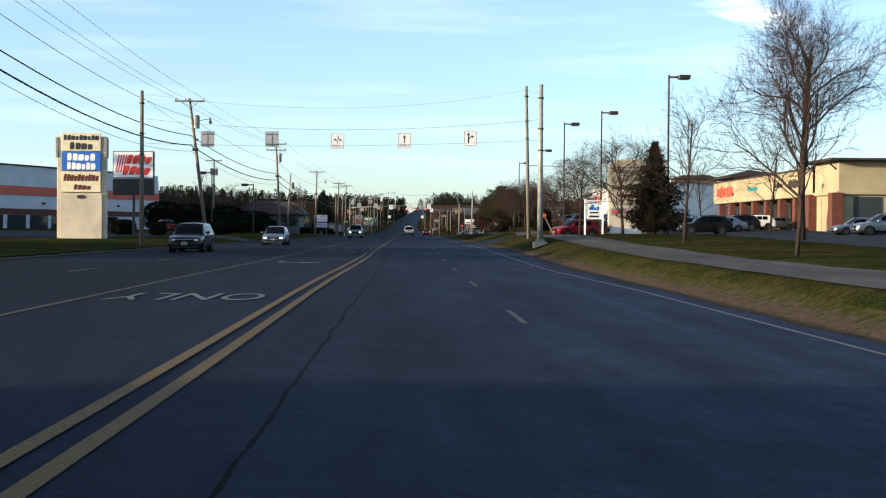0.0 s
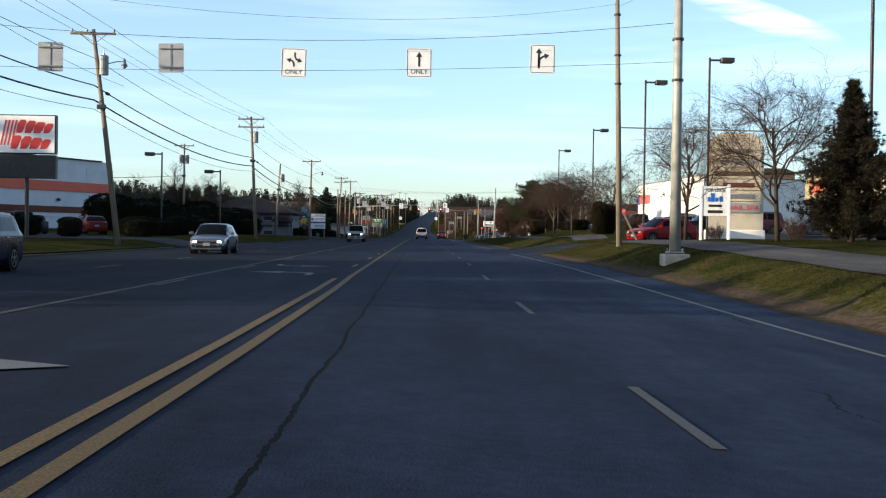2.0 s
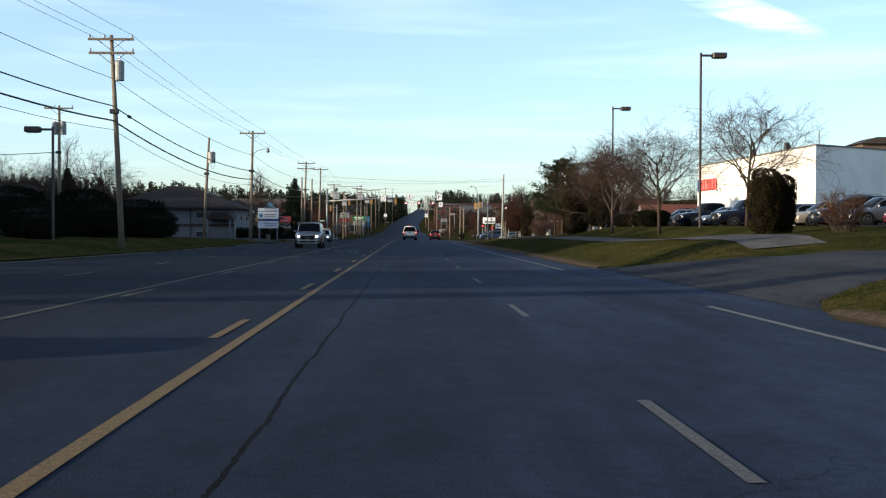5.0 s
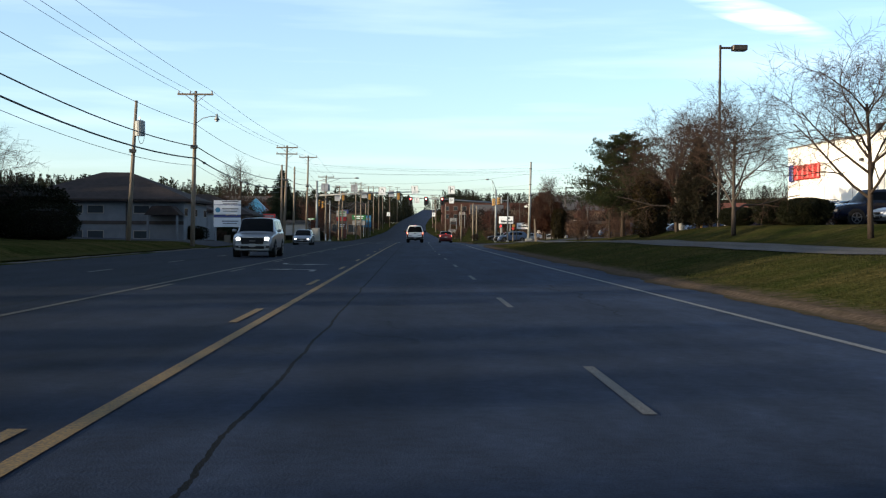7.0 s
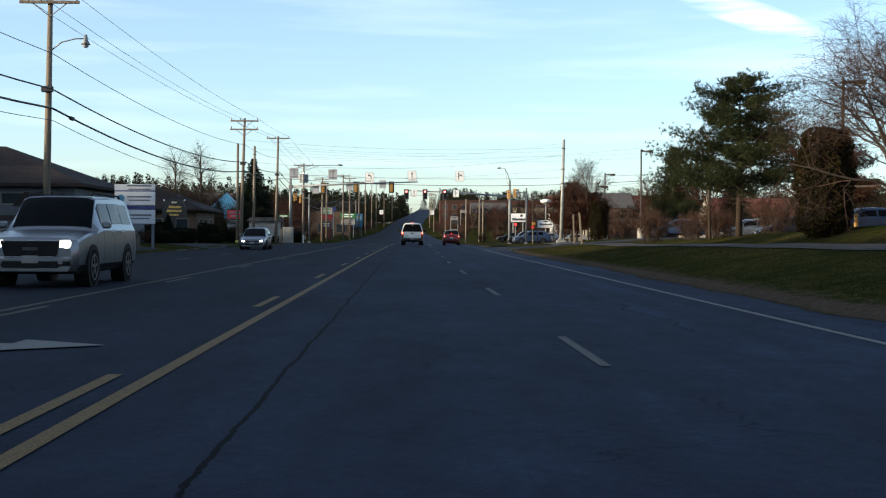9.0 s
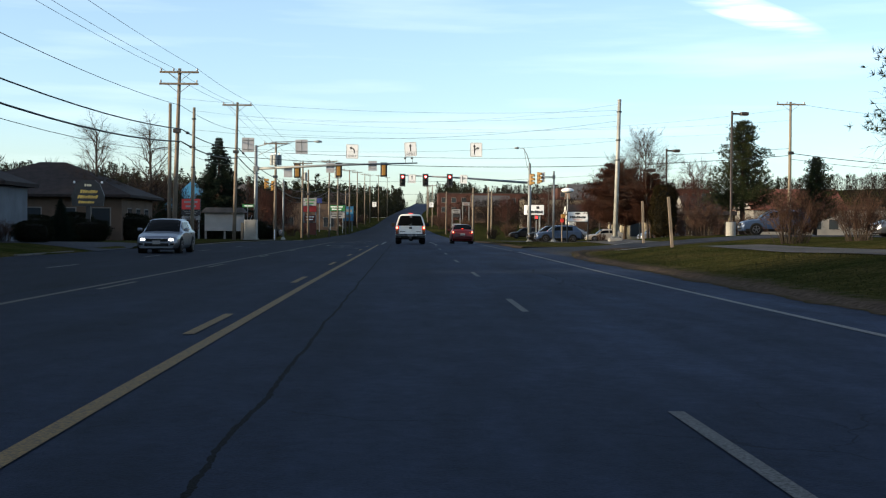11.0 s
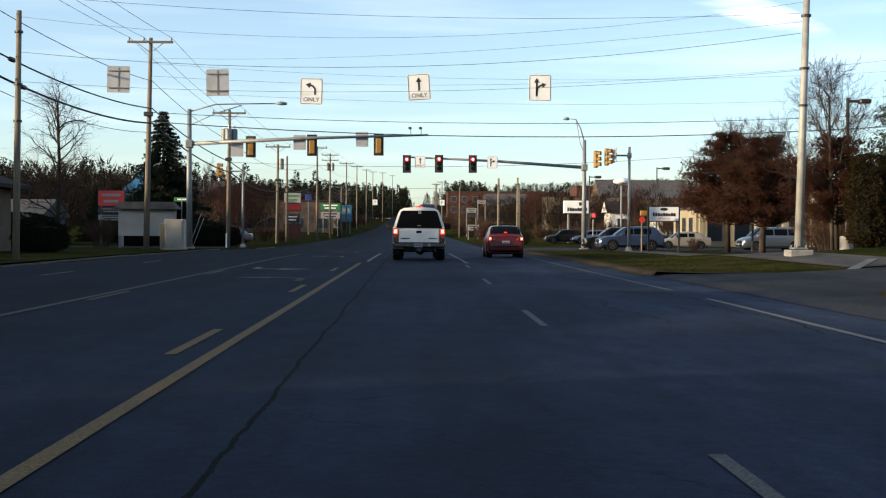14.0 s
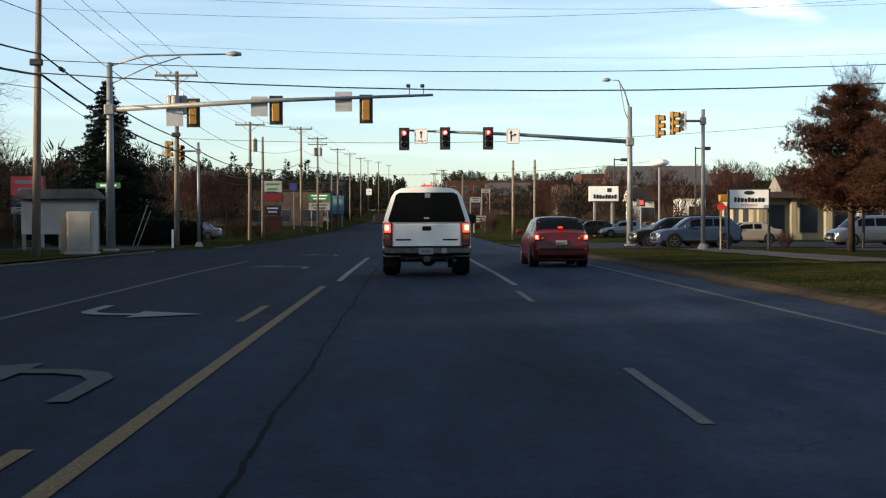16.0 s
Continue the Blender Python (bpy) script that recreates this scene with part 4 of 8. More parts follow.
# left-hand row, from near to far: x, y, top, lean, crossarms, cans, lamp
ROW = (
    (-15.4, -14.0, 12.2, (-0.3, 0), 1, 0, False), (-15.2, 46.0, 12.2, (-0.2, 0), 1, 0, False),
    (-14.8, 101.0, 12.1, (-1.5, 0), 1, 1, True), (-13.75, 151.0, 12.0, (-0.6, 0), 2, 1, False),
    (-13.3, 203.5, 11.0, (0.2, 0), 1, 0, True), (-13.0, 262.0, 11.3, (0.35, 0), 2, 0, False),
    (-12.6, 287.5, 11.7, (0.25, 0), 1, 0, False), (-11.7, 312.0, 10.1, (0.1, 0), 1, 3, False),
    (-11.5, 344.0, 9.7, (0.1, 0), 1, 1, False), (-9.9, 376.0, 11.7, (0, 0), 1, 0, False), (-9.9, 401.0, 12.3, (0, 0), 2, 2, False), (-9.8, 445, 13.4, (0, 0), 1, 0, False),
    (-9.8, 488, 15.0, (0, 0), 1, 0, False), (-9.8, 545, 17.0, (0, 0), 1, 0, False), (-9.8, 599, 19.0, (0, 0), 1, 0, False), (-8.2, 660, 21.5, (0, 0), 1, 0, False), (-6.0, 740, 24.0, (0, 0), 1, 0, False), (9.4, 520, 13.0, (0, 0), 1, 0, False), (9.4, 590, 15.0, (0, 0), 1, 0, False), (10.6, 670, 18.0, (0, 0), 1, 0, False), (13.0, 760, 21.0, (0, 0), 1, 0, False),
)
tips = []
CABLE_UP = {0: 0.6, 1: 0.6, 2: 0.8}
for i, (x, y, top, lean, arms, can, lamp) in enumerate(ROW):
    lab = "weathered wooden utility pole with " + ("two crossarms" if arms == 2 else "one crossarm") + (" and a lamp" if lamp else "") + (" and transformer" if can else "")
    _, t = utility_pole(x, y, top, lean, arms, can, lamp, label=lab, double=(i == 5))
    tips.append(t)
for i in range(len(tips) - 1):
    a, b = tips[i], tips[i + 1]
    d = (b - a).length
    if i > 11:
        break
    for dx, dz, sag, r in ((-1.15, -0.0, 0.35, 0.011), (-0.35, 0.0, 0.4, 0.011), (1.15, 0.0, 0.35, 0.011), (0.12, -2.4, 0.6, 0.016), (0.12, -3.9, 0.75, 0.034), (0.12, -4.7, 0.85, 0.045), (0.12, -5.2, 0.9, 0.014)):
        up_a, up_b = ((CABLE_UP.get(i, 0), CABLE_UP.get(i + 1, 0)) if dz < -2 else (0, 0))
        wire("overhead_cable", (a.x + dx, a.y - 0.14, a.z + dz + up_a), (b.x + dx, b.y - 0.14, b.z + dz + up_b), sag * d / 55, r, "thick black telephone cable" if r > 0.03 else "thin black power line between the poles")
for (x, y, top, lean, arms, can) in ((-28.0, 190.0, 12.0, (0, 0), 1, 2), (-18.1, 205.0, 10.45, (0.55, 0), 0, 1), (34.9, 287.0, 12.2, (0, 0), 1, 0), (62.0, 300.0, 12.0, (0, 0), 1, 0), (-7.3 - 4, 352, 9.0, (0, 0), 0, 0)):
    _, t = utility_pole(x, y, top, lean, arms, can, pale=x > 0, label="wooden utility pole set back from the road")
    if can == 2:
        wire("overhead_cable", t - Vector((0, 0, 4)), (-60, 180, 9.0), 1.0, 0.03, "service cable to a building")
    if x == -18.1:
        part("cable_coil", Geo().tube([(0.95 + 0.2 * math.cos(k / 3), -0.2, 7.4 + 0.55 * math.sin(k / 3)) for k in range(20)], 0.02, 5), M["wire"], _, "loop of spare cable")
    if x == 34.9:
        pale_tip = t
for dz, r in ((-0.1, 0.012), (-4.4, 0.03), (-4.9, 0.018)):
    wire("overhead_cable", pale_tip + Vector((0, 0, dz)), (62, 300, 12.0 + dz), 0.5, r, "black cable between set-back poles")
# cables that cross over the road before the lights
for (a, b, s, r) in (((-12.5, 287.4, 9.6), (34.9, 287, 11.6), 1.2, 0.007), ((-12.5, 287.4, 10.3), (34.9, 287, 10.6), 0.9, 0.006), ((-12.5, 287.4, 7.1), (34.9, 287, 7.6), 0.95, 0.026), ((-12.5, 287.4, 7.6), (34.9, 287, 8.2), 0.75, 0.016), ((-11.7, 312, 6.2), (34.9, 322, 8.4), 0.9, 0.013), ((-12.6, 287.5, 10.6), (15.7, 262, 8.6), 0.5, 0.006), ((-13, 262, 9.4), (15.7, 262, 8.9), 0.5, 0.007), ((-9.9, 376, 6.6), (30, 378, 8.0), 0.7, 0.018), ((-11.5, 300.0, 10.0), (40, 312, 11.6), 0.7, 0.007)):
    wire("overhead_cable", a, b, s, r, "black cable slung across the road")


# splice cases that hang on the telephone cables beside the poles
for i, f, drop_z in ((2, 0.05, -3.9), (3, 0.07, -3.9), (4, 0.05, -4.7), (5, 0.09, -3.9), (5, 0.14, -4.7), (6, 0.1, -3.9)):
    a, b = tips[i], tips[i + 1]
    up = CABLE_UP.get(i, 0) * (1 - f) + CABLE_UP.get(i + 1, 0) * f
    sag = (0.75 if drop_z > -4 else 0.85) * (b - a).length / 55
    c = a.lerp(b, f) + Vector((0.12, -0.14, drop_z + up - 4 * sag * f * (1 - f)))
    d = (b - a).normalized() * 0.28
    solo("splice_case", Geo().tube([-d, -d * 0.8, d * 0.8, d], [0.05, 0.09, 0.09, 0.05], 10), M["black"], c, "black splice case on a telephone cable", "cable", "splice cases", smooth=True)


def round_pole(name, x, y, h, r0, r1, material, label, base=True, lean=(0, 0), group=""):
    z0 = ground_z(x, y)
    ob = thing(name, (x, y, z0), label, "pole", group)
    part("shaft", Geo().tube([(0, 0, -0.2 if not base else 0.3), (lean[0] / 2, lean[1] / 2, h / 2), (lean[0], lean[1], h)], [r0, (r0 + r1) / 2, r1], 14), M[material], ob, smooth=True)
    if base:
        part("footing", Geo().box((0, 0, -0.02), (0.82, 0.82, 0.5), 0.03), M["concrete"], ob, "pale concrete footing")
        part("base_plate", Geo().box((0, 0, 0.28), (0.52, 0.52, 0.06), 0.01), M["steel"], ob)
        for sx in (-0.2, 0.2):
            for sy in (-0.2, 0.2):
                part("bolt", Geo().tube([(sx, sy, 0.25), (sx, sy, 0.4)], 0.03, 6), M["steel"], ob)
        part("cap", Geo().tube([(lean[0], lean[1], h - 0.02), (lean[0], lean[1], h + 0.06)], [r1 + 0.02, r1], 12), M["steel"], ob)
    for zz in (h - 0.75, h - 2.6, h - 3.9):
        part("clamp", Geo().tube([(lean[0] * zz / h, lean[1] * zz / h, zz - 0.04), (lean[0] * zz / h, lean[1] * zz / h, zz + 0.04)], r1 + 0.06, 10), M["black"], ob)
    return ob


def lane_sign(x, y, z, w, h, face, tilt=0.0, label="", back=False):
    """A lane-use sign that hangs from a span wire; x, z: its top left corner."""
    ob = thing("lane_sign", (x + w / 2, y, z - h / 2), label, "road sign", "signs on the span wire")
    ob.matrix_basis = ob.matrix_basis @ pose(0, 0, 0, 0, tilt, 0)
    rim, n = [], 5
    for cx, cz, a0 in ((w / 2 - 0.05, h / 2 - 0.05, 0), (-w / 2 + 0.05, h / 2 - 0.05, 90), (-w / 2 + 0.05, -h / 2 + 0.05, 180), (w / 2 - 0.05, -h / 2 + 0.05, 270)):
        rim += [(cx + 0.05 * math.cos(radians(a0 + 90 * k / n)), cz + 0.05 * math.sin(radians(a0 + 90 * k / n))) for k in range(n + 1)]
    panel = part("panel", Geo().prism(rim, -0.004, 0.004), M["sign_back" if back else "sign_white"], ob)
    for zz in (h * 0.32, -h * 0.32):
        part("bracket", Geo().box((0, 0.03 if not back else -0.03, zz), (w * 0.9, 0.04, 0.05), 0.008), M["steel"], ob)
    if back:
        part("stiffener", Geo().box((0, -0.012, 0), (0.05, 0.016, h * 0.9), 0.004), M["steel"], ob)
        return ob
    edge = Geo()
    for sx in (-1, 1):
        edge.box((sx * (w / 2 - 0.03), -0.0075, 0), (0.016, 0.004, h - 0.1))
        edge.box((0, -0.0075, sx * (h / 2 - 0.03)), (w - 0.1, 0.004, 0.016))
    part("border", edge, M["sign_black"], panel)

    def sh(pts, nm="arrow"):
        part(nm, Geo().prism(pts, -0.0105, -0.0055), M["sign_black"], panel)

    def stroke(pts, wd):
        left, right = [], []
        for i, p in enumerate(pts):
            a, b = Vector(pts[max(i - 1, 0)]), Vector(pts[min(i + 1, len(pts) - 1)])
            d = (b - a).normalized()
            nrm = Vector((-d.y, d.x)) * wd / 2
            left.append(tuple(Vector(p) + nrm))
            right.append(tuple(Vector(p) - nrm))
        sh(left + right[::-1])
        d = (Vector(pts[-1]) - Vector(pts[-2])).normalized()
        s = Vector((-d.y, d.x))
        e = Vector(pts[-1])
        sh([tuple(e + s * wd * 1.5 - d * 0.02), tuple(e + d * wd * 2.1), tuple(e - s * wd * 1.5 - d * 0.02)])

    k = h / 0.92
    if face == "up":
        stroke([(0, -0.12 * k), (0, 0.2 * k)], 0.07)
    elif face == "left":
        stroke([(0.13, -0.12 * k), (0.13, 0.08 * k), (0.05, 0.19 * k), (-0.06, 0.21 * k)], 0.07)
    elif face == "both":
        stroke([(0.0, -0.12 * k), (0.0, -0.02 * k), (-0.05, 0.06 * k), (-0.13, 0.08 * k)], 0.055)
        stroke([(0.03, 0.33 * k), (0.03, 0.2 * k), (0.08, 0.11 * k), (0.16, 0.08 * k)], 0.055)
    elif face == "split":
        stroke([(-0.12, -0.3 * k), (-0.12, 0.2 * k)], 0.07)
        stroke([(-0.12, -0.22 * k), (-0.1, -0.02 * k), (0.0, 0.07 * k), (0.09, 0.09 * k)], 0.065)
    if face in ("up", "left", "both"):
        part("lettering", moved(letters("ONLY", 0.15, 0.002), pose(0, -0.008, -0.29 * k)), M["sign_black"], panel, "black word ONLY")
    return ob


# first span of signs
pole_m1 = round_pole("span_pole", 9.95, 71.4, 9.65, 0.18, 0.125, "white_pole", "tall pale steel span-wire pole on a concrete footing")
wood1 = round_pole("span_pole", 10.95, 88.6, 11.3, 0.14, 0.1, "wood_new", "tall bare wooden pole beside the footpath", base=False, lean=(-0.25, 0.1))
wood0 = round_pole("span_pole", -14.25, 72.7, 9.45, 0.15, 0.1, "wood", "slim weathered wooden span-wire pole", base=False)
part("strut", Geo().tube([(0, 0, 5.4), (9, 0.4, 5.35)], 0.03, 8), M["steel"], wood1, "thin steel strut")
for (a, b, s, r) in (((-14.25, 72.7, 7.9), (9.95, 71.9, 8.0), 0.65, 0.008), ((-14.25, 72.7, 6.4), (9.95, 71.9, 6.75), 0.25, 0.007), ((-14.25, 72.7, 9.4), (10.8, 88.6, 11.7), 1.1, 0.006), ((9.95, 71.4, 9.6), (10.8, 88.6, 11.6), 0.1, 0.008), ((-14.6, 101, 9.0), (-14.25, 72.7, 9.2), 0.3, 0.01)):
    wire("span_wire", a, b, s, r, "thin steel span wire across the road")
for x, z, face, back in ((-10.68, 7.17, "", True), (-6.77, 7.19, "", True), (-2.78, 7.1, "both", False), (1.31, 7.17, "up", False), (5.35, 7.36, "split", False)):
    lane_sign(x, 72.7, z, 0.82, 0.95, face, random.uniform(-1.5, 1.5), {"": "bare metal back of a hanging lane sign", "both": "white lane sign with two turn arrows and ONLY", "up": "white lane sign with straight arrow and ONLY", "split": "white lane sign with straight and turning arrow"}[face], back)
# second span of signs
pole_m2 = round_pole("span_pole", 15.65, 262.0, 9.2, 0.155, 0.115, "white_pole", "tall pale steel span-wire pole on a concrete footing", lean=(0.2, 0))
wood3 = round_pole("span_pole", -12.0, 263.0, 8.8, 0.13, 0.09, "wood_new", "weathered wooden span-wire pole", base=False, lean=(0.12, 0))
for (a, b, s, r) in (((-12, 263, 7.45), (15.65, 262, 8.2), 0.85, 0.008), ((-12, 263, 6.4), (15.65, 262, 6.9), 0.55, 0.006), ((-12, 263, 8.7), (15.8, 262, 9.3), 1.0, 0.005)):
    wire("span_wire", a, b, s, r, "thin steel span wire across the road")
for x, z, face, back, tilt in ((-8.74, 6.95, "", True, 1), (-5.26, 6.86, "", True, -1), (-1.95, 6.58, "left", False, 1), (1.86, 6.76, "up", False, -4), (6.17, 6.77, "split", False, 0)):
    lane_sign(x, 262.8, z, 0.8, 0.94, face, tilt, {"": "bare metal back of a hanging lane sign", "left": "white lane sign with turn arrow and ONLY", "up": "tilted white lane sign with straight arrow and ONLY", "split": "white lane sign with straight and turning arrow"}[face], back)


# a third span of signs farther on, before the hill
for x, face in ((-4.6, "both"), (6.8, "split")):
    lane_sign(x, 430.0, 6.3, 0.85, 0.95, face, 0.0, "small white lane sign hung over the hill road")
wire("span_wire", (-9.9, 430.2, 7.4), (10.2, 430.2, 7.4), 0.9, 0.012, "thin steel span wire across the hill road")
for x in (-9.9, 10.2):
    round_pole("span_pole", x, 430.2, 8.6, 0.15, 0.1, "wood", "wooden span-wire pole by the hill road", base=False)


def signal_head(parent, x, y, z, lit=None, back_to=False, plate=True, yellow=False, turn=0.0):
    """A three-lamp signal head; z: its middle. Its face looks towards -y unless back_to."""
    h = 1.08
    m = pose(x, y, z, 0, 0, turn + (180 if back_to else 0))
    ob = part("signal_head", moved(Geo().box((0, 0.1, 0), (0.35, 0.2, h), 0.03), m), M["signal_yellow" if yellow or back_to else "black"], parent, "yellow signal housing" if yellow or back_to else "black signal housing")
    if plate:
        part("backplate", moved(Geo().box((0, 0.02, 0), (0.62, 0.012, h + 0.26), 0.003), m), M["black"], ob, "black backplate")
    for k in range(3):
        zz = 0.35 - 0.35 * k
        part("lens", moved(Geo().tube([(0, 0.0, zz), (0, -0.02, zz), (0, -0.04, zz)], [0.145, 0.14, 0.08], 16), m), M["lens_red" if lit == k else "lens_dark"], ob, "lit red lens" if lit == k else "", True)
        if lit == k:
            part("bulb", moved(Geo().tube([(0, -0.035, zz), (0, -0.05, zz)], [0.085, 0.06], 14), m), M["lens_core"], ob, "white-hot lamp behind the lens")
        vis = Geo()
        ring = [radians(a) for a in range(-30, 211, 20)]
        vis.grid([[(0.17 * math.cos(a), 0.0, zz + 0.17 * math.sin(a)) for a in ring], [(0.165 * math.cos(a), -0.24, zz + 0.165 * math.sin(a)) for a in ring]])
        vis.grid([[(0.155 * math.cos(a), -0.24, zz + 0.155 * math.sin(a)) for a in ring], [(0.16 * math.cos(a), 0.0, zz + 0.16 * math.sin(a)) for a in ring]])
        part("visor", moved(vis, m), M["signal_yellow" if yellow or back_to else "black"], ob)
    return ob


def mast(x, y, h, arm, arm_z, label, lamp_to, rise=0.35):
    """A signal mast with a long arm; arm: its end's x."""
    z0 = ground_z(x, y)
    ob = thing("signal_mast", (x, y, z0), label, "traffic signal", "signal masts at the crossing")
    part("pole", Geo().tube([(0, 0, 0), (0, 0, h - z0)], [0.2, 0.13], 14), M["steel"], ob, smooth=True)
    part("base_plate", Geo().box((0, 0, 0.05), (0.6, 0.6, 0.1), 0.015), M["steel"], ob)
    part("arm", Geo().tube([(0, -0.05, arm_z - z0), ((arm - x) * 0.5, -0.05, arm_z - z0 + rise * 0.62), (arm - x, -0.05, arm_z - z0 + rise)], [0.13, 0.1, 0.06], 12), M["steel"], ob, smooth=True)
    part("arm_collar", Geo().box((0, 0, arm_z - z0), (0.46, 0.46, 0.5), 0.05), M["steel"], ob)
    dx = lamp_to[0] - x
    dz = lamp_to[1] - z0
    part("lamp_arm", Geo().tube([(0, 0, h - z0 - 0.15), (dx * 0.3, 0, (h - z0) * 0.5 + dz * 0.5 + 0.12), (dx * 0.65, 0, dz - 0.02), (dx, 0, dz)], [0.05, 0.045, 0.04, 0.035], 8), M["steel"], ob, smooth=True)
    part("lamp_brace", Geo().tube([(0, 0, h - z0 - 1.0), (dx * 0.32, 0, h - z0 - 0.2), (dx * 0.6, 0, dz - 0.12)], 0.03, 6), M["steel"], ob, smooth=True)
    part("lamp_head", Geo().tube([(dx - 0.1, 0, dz), (dx + math.copysign(0.25, dx), 0, dz + 0.02), (dx + math.copysign(0.6, dx), 0, dz)], [0.05, 0.13, 0.08], 10), M["steel"], ob, "grey cobra-head street lamp", smooth=True)
    return ob


m1 = mast(-11.85, 296.6, 8.66, 3.05, 6.5, "grey steel signal mast with long arm and street lamp", (-6.4, 9.05), 0.66)
base1 = Vector(m1.matrix_basis.translation)
for x, z in ((-8.05, 6.36), (-4.23, 6.48), (-0.06, 6.53)):
    signal_head(m1, x - base1.x, 0.18, z - base1.z, back_to=True)
for x, z in ((-8.9, 6.3), (-5.0, 6.75), (-1.1, 6.97)):
    p = part("sign_back", Geo().box((x - base1.x, 0.1, z - base1.z - 0.1), (0.78, 0.01, 0.92), 0.003), M["sign_back"], m1, "bare back of a sign on the arm")
for dx in (1.95, 2.6):
    c = part("camera_stem", Geo().tube([(dx - base1.x, -0.05, 7.15 - base1.z), (dx - base1.x, -0.05, 7.5 - base1.z)], 0.025, 6), M["black"], m1, "detector on a short stem")
    part("detector", Geo().box((dx - base1.x - 0.05, -0.05, 7.58 - base1.z), (0.2, 0.34, 0.14), 0.03), M["black"], c)
m2 = mast(15.15, 313.0, 8.1, 1.35, 6.02, "grey steel signal mast with red lights on its arm", (14.1, 9.7), 0.72)
base2 = Vector(m2.matrix_basis.translation)
for x, z in ((1.65, 6.19), (4.08, 6.22), (6.64, 6.22)):
    signal_head(m2, x - base2.x, -0.25, z - base2.z, lit=0)
for x, kind in ((2.66, "up"), (8.13, "split")):
    lane_sign(x - 0.4, 312.7, 6.8, 0.78, 0.92, kind, 0, "white lane sign on the signal arm")


def ped_post(x, y, h, label, heads, side):
    z0 = ground_z(x, y)
    ob = thing("signal_post", (x, y, z0), label, "traffic signal", "signal posts at the corners")
    part("pole", Geo().tube([(0, 0, 0), (0, 0, h)], [0.1, 0.085], 12), M["steel"], ob, smooth=True)
    part("base", Geo().tube([(0, 0, -0.1), (0, 0, 0.12), (0, 0, 0.3)], [0.26, 0.24, 0.13], 12), M["concrete"], ob)
    part("arm", Geo().tube([(0, 0, h - 0.55), (side * 1.35, 0, h - 0.55)], 0.06, 8), M["steel"], ob)
    part("collar", Geo().box((0, 0, h - 0.55), (0.26, 0.26, 0.36), 0.03), M["steel"], ob)
    for dx, dz, turn in heads:
        signal_head(ob, dx, 0.0, h - 0.6 + dz, plate=False, yellow=True, turn=turn)
    return ob


ped_r = ped_post(15.85, 297.4, 6.65, "slim grey signal post with two yellow signal heads", ((-1.35, -0.05, 62), (-2.05, -0.2, 62)), -1)
part("sign_edge", Geo().box((-0.95, 0.05, 6.1), (0.03, 0.8, 0.92), 0.005, 10), M["sign_back"], ped_r, "sign seen edge-on")
ped_l = ped_post(-11.4, 318.0, 6.6, "slim grey signal post with two yellow signal heads", ((-1.1, -0.1, 40), (-1.85, 0.15, 80)), -1)
# small red hand signal and push-button post
hp = thing("pedestrian_signal", (16.0, 314.0, ground_z(16, 314)), "pedestrian signal with lit red hand on a short post", "traffic signal")
part("post", Geo().tube([(0, 0, 0), (0, 0, 2.3)], 0.06, 8), M["steel"], hp)
hb = part("housing", Geo().box((0, -0.05, 2.6), (0.46, 0.3, 0.46), 0.04), M["black"], hp)
part("lit_hand", Geo().box((0, -0.205, 2.6), (0.22, 0.01, 0.26), 0.003), M["lens_red"], hb, "lit red hand")
sp = thing("sign_post", (16.6, 297.0, ground_z(16.6, 297)), "short post with yellow box and small red sign", "road sign")
part("post", Geo().tube([(0, 0, 0), (0, 0, 2.5)], 0.05, 8), M["wood_new"], sp)
part("yellow_box", Geo().box((0.1, -0.05, 2.45), (0.4, 0.3, 0.34), 0.03), M["signal_yellow"], sp)
part("red_disc", Geo().prism([(0.2 * math.cos(radians(22.5 + 45 * k)), 2.05 + 0.2 * math.sin(radians(22.5 + 45 * k))) for k in range(8)], -0.09, -0.07), M["red"], sp)

# ---- car-park lamps ----
def lot_lamp(x, y, top, r=0.06, side=1, label="tall dark-bronze car-park lamp with box head", plinth=False):
    z0 = ground_z(x, y)
    ob = thing("lot_lamp", (x, y, z0), label, "lamp post", "car-park lamps")
    h = top - z0
    if plinth:
        part("plinth", Geo().tube([(0, 0, -0.2), (0, 0, 0.8), (0, 0, 0.84)], [0.3, 0.3, 0.27], 16), M["concrete"], ob, "pale concrete plinth")
    part("pole", Geo().box((0, 0, h / 2), (2 * r, 2 * r, h), 0.015), M["bronze"], ob)
    part("arm", Geo().box((side * 0.4, 0, h - 0.16), (0.7, 0.1, 0.12), 0.01), M["bronze"], ob)
    head = part("lamp_head", Geo().box((side * (0.75 if plinth else 1.05), 0, h - 0.16), (0.5 if plinth else 0.8, 0.4 if plinth else 0.55, 0.2 if plinth else 0.3), 0.04), M["bronze"], ob)
    part("lens", Geo().box((side * (0.75 if plinth else 1.05), 0, h - (0.27 if plinth else 0.325)), (0.36 if plinth else 0.6, 0.3, 0.03), 0.005), M["ceramic"], head, "pale lens underneath")
    return ob


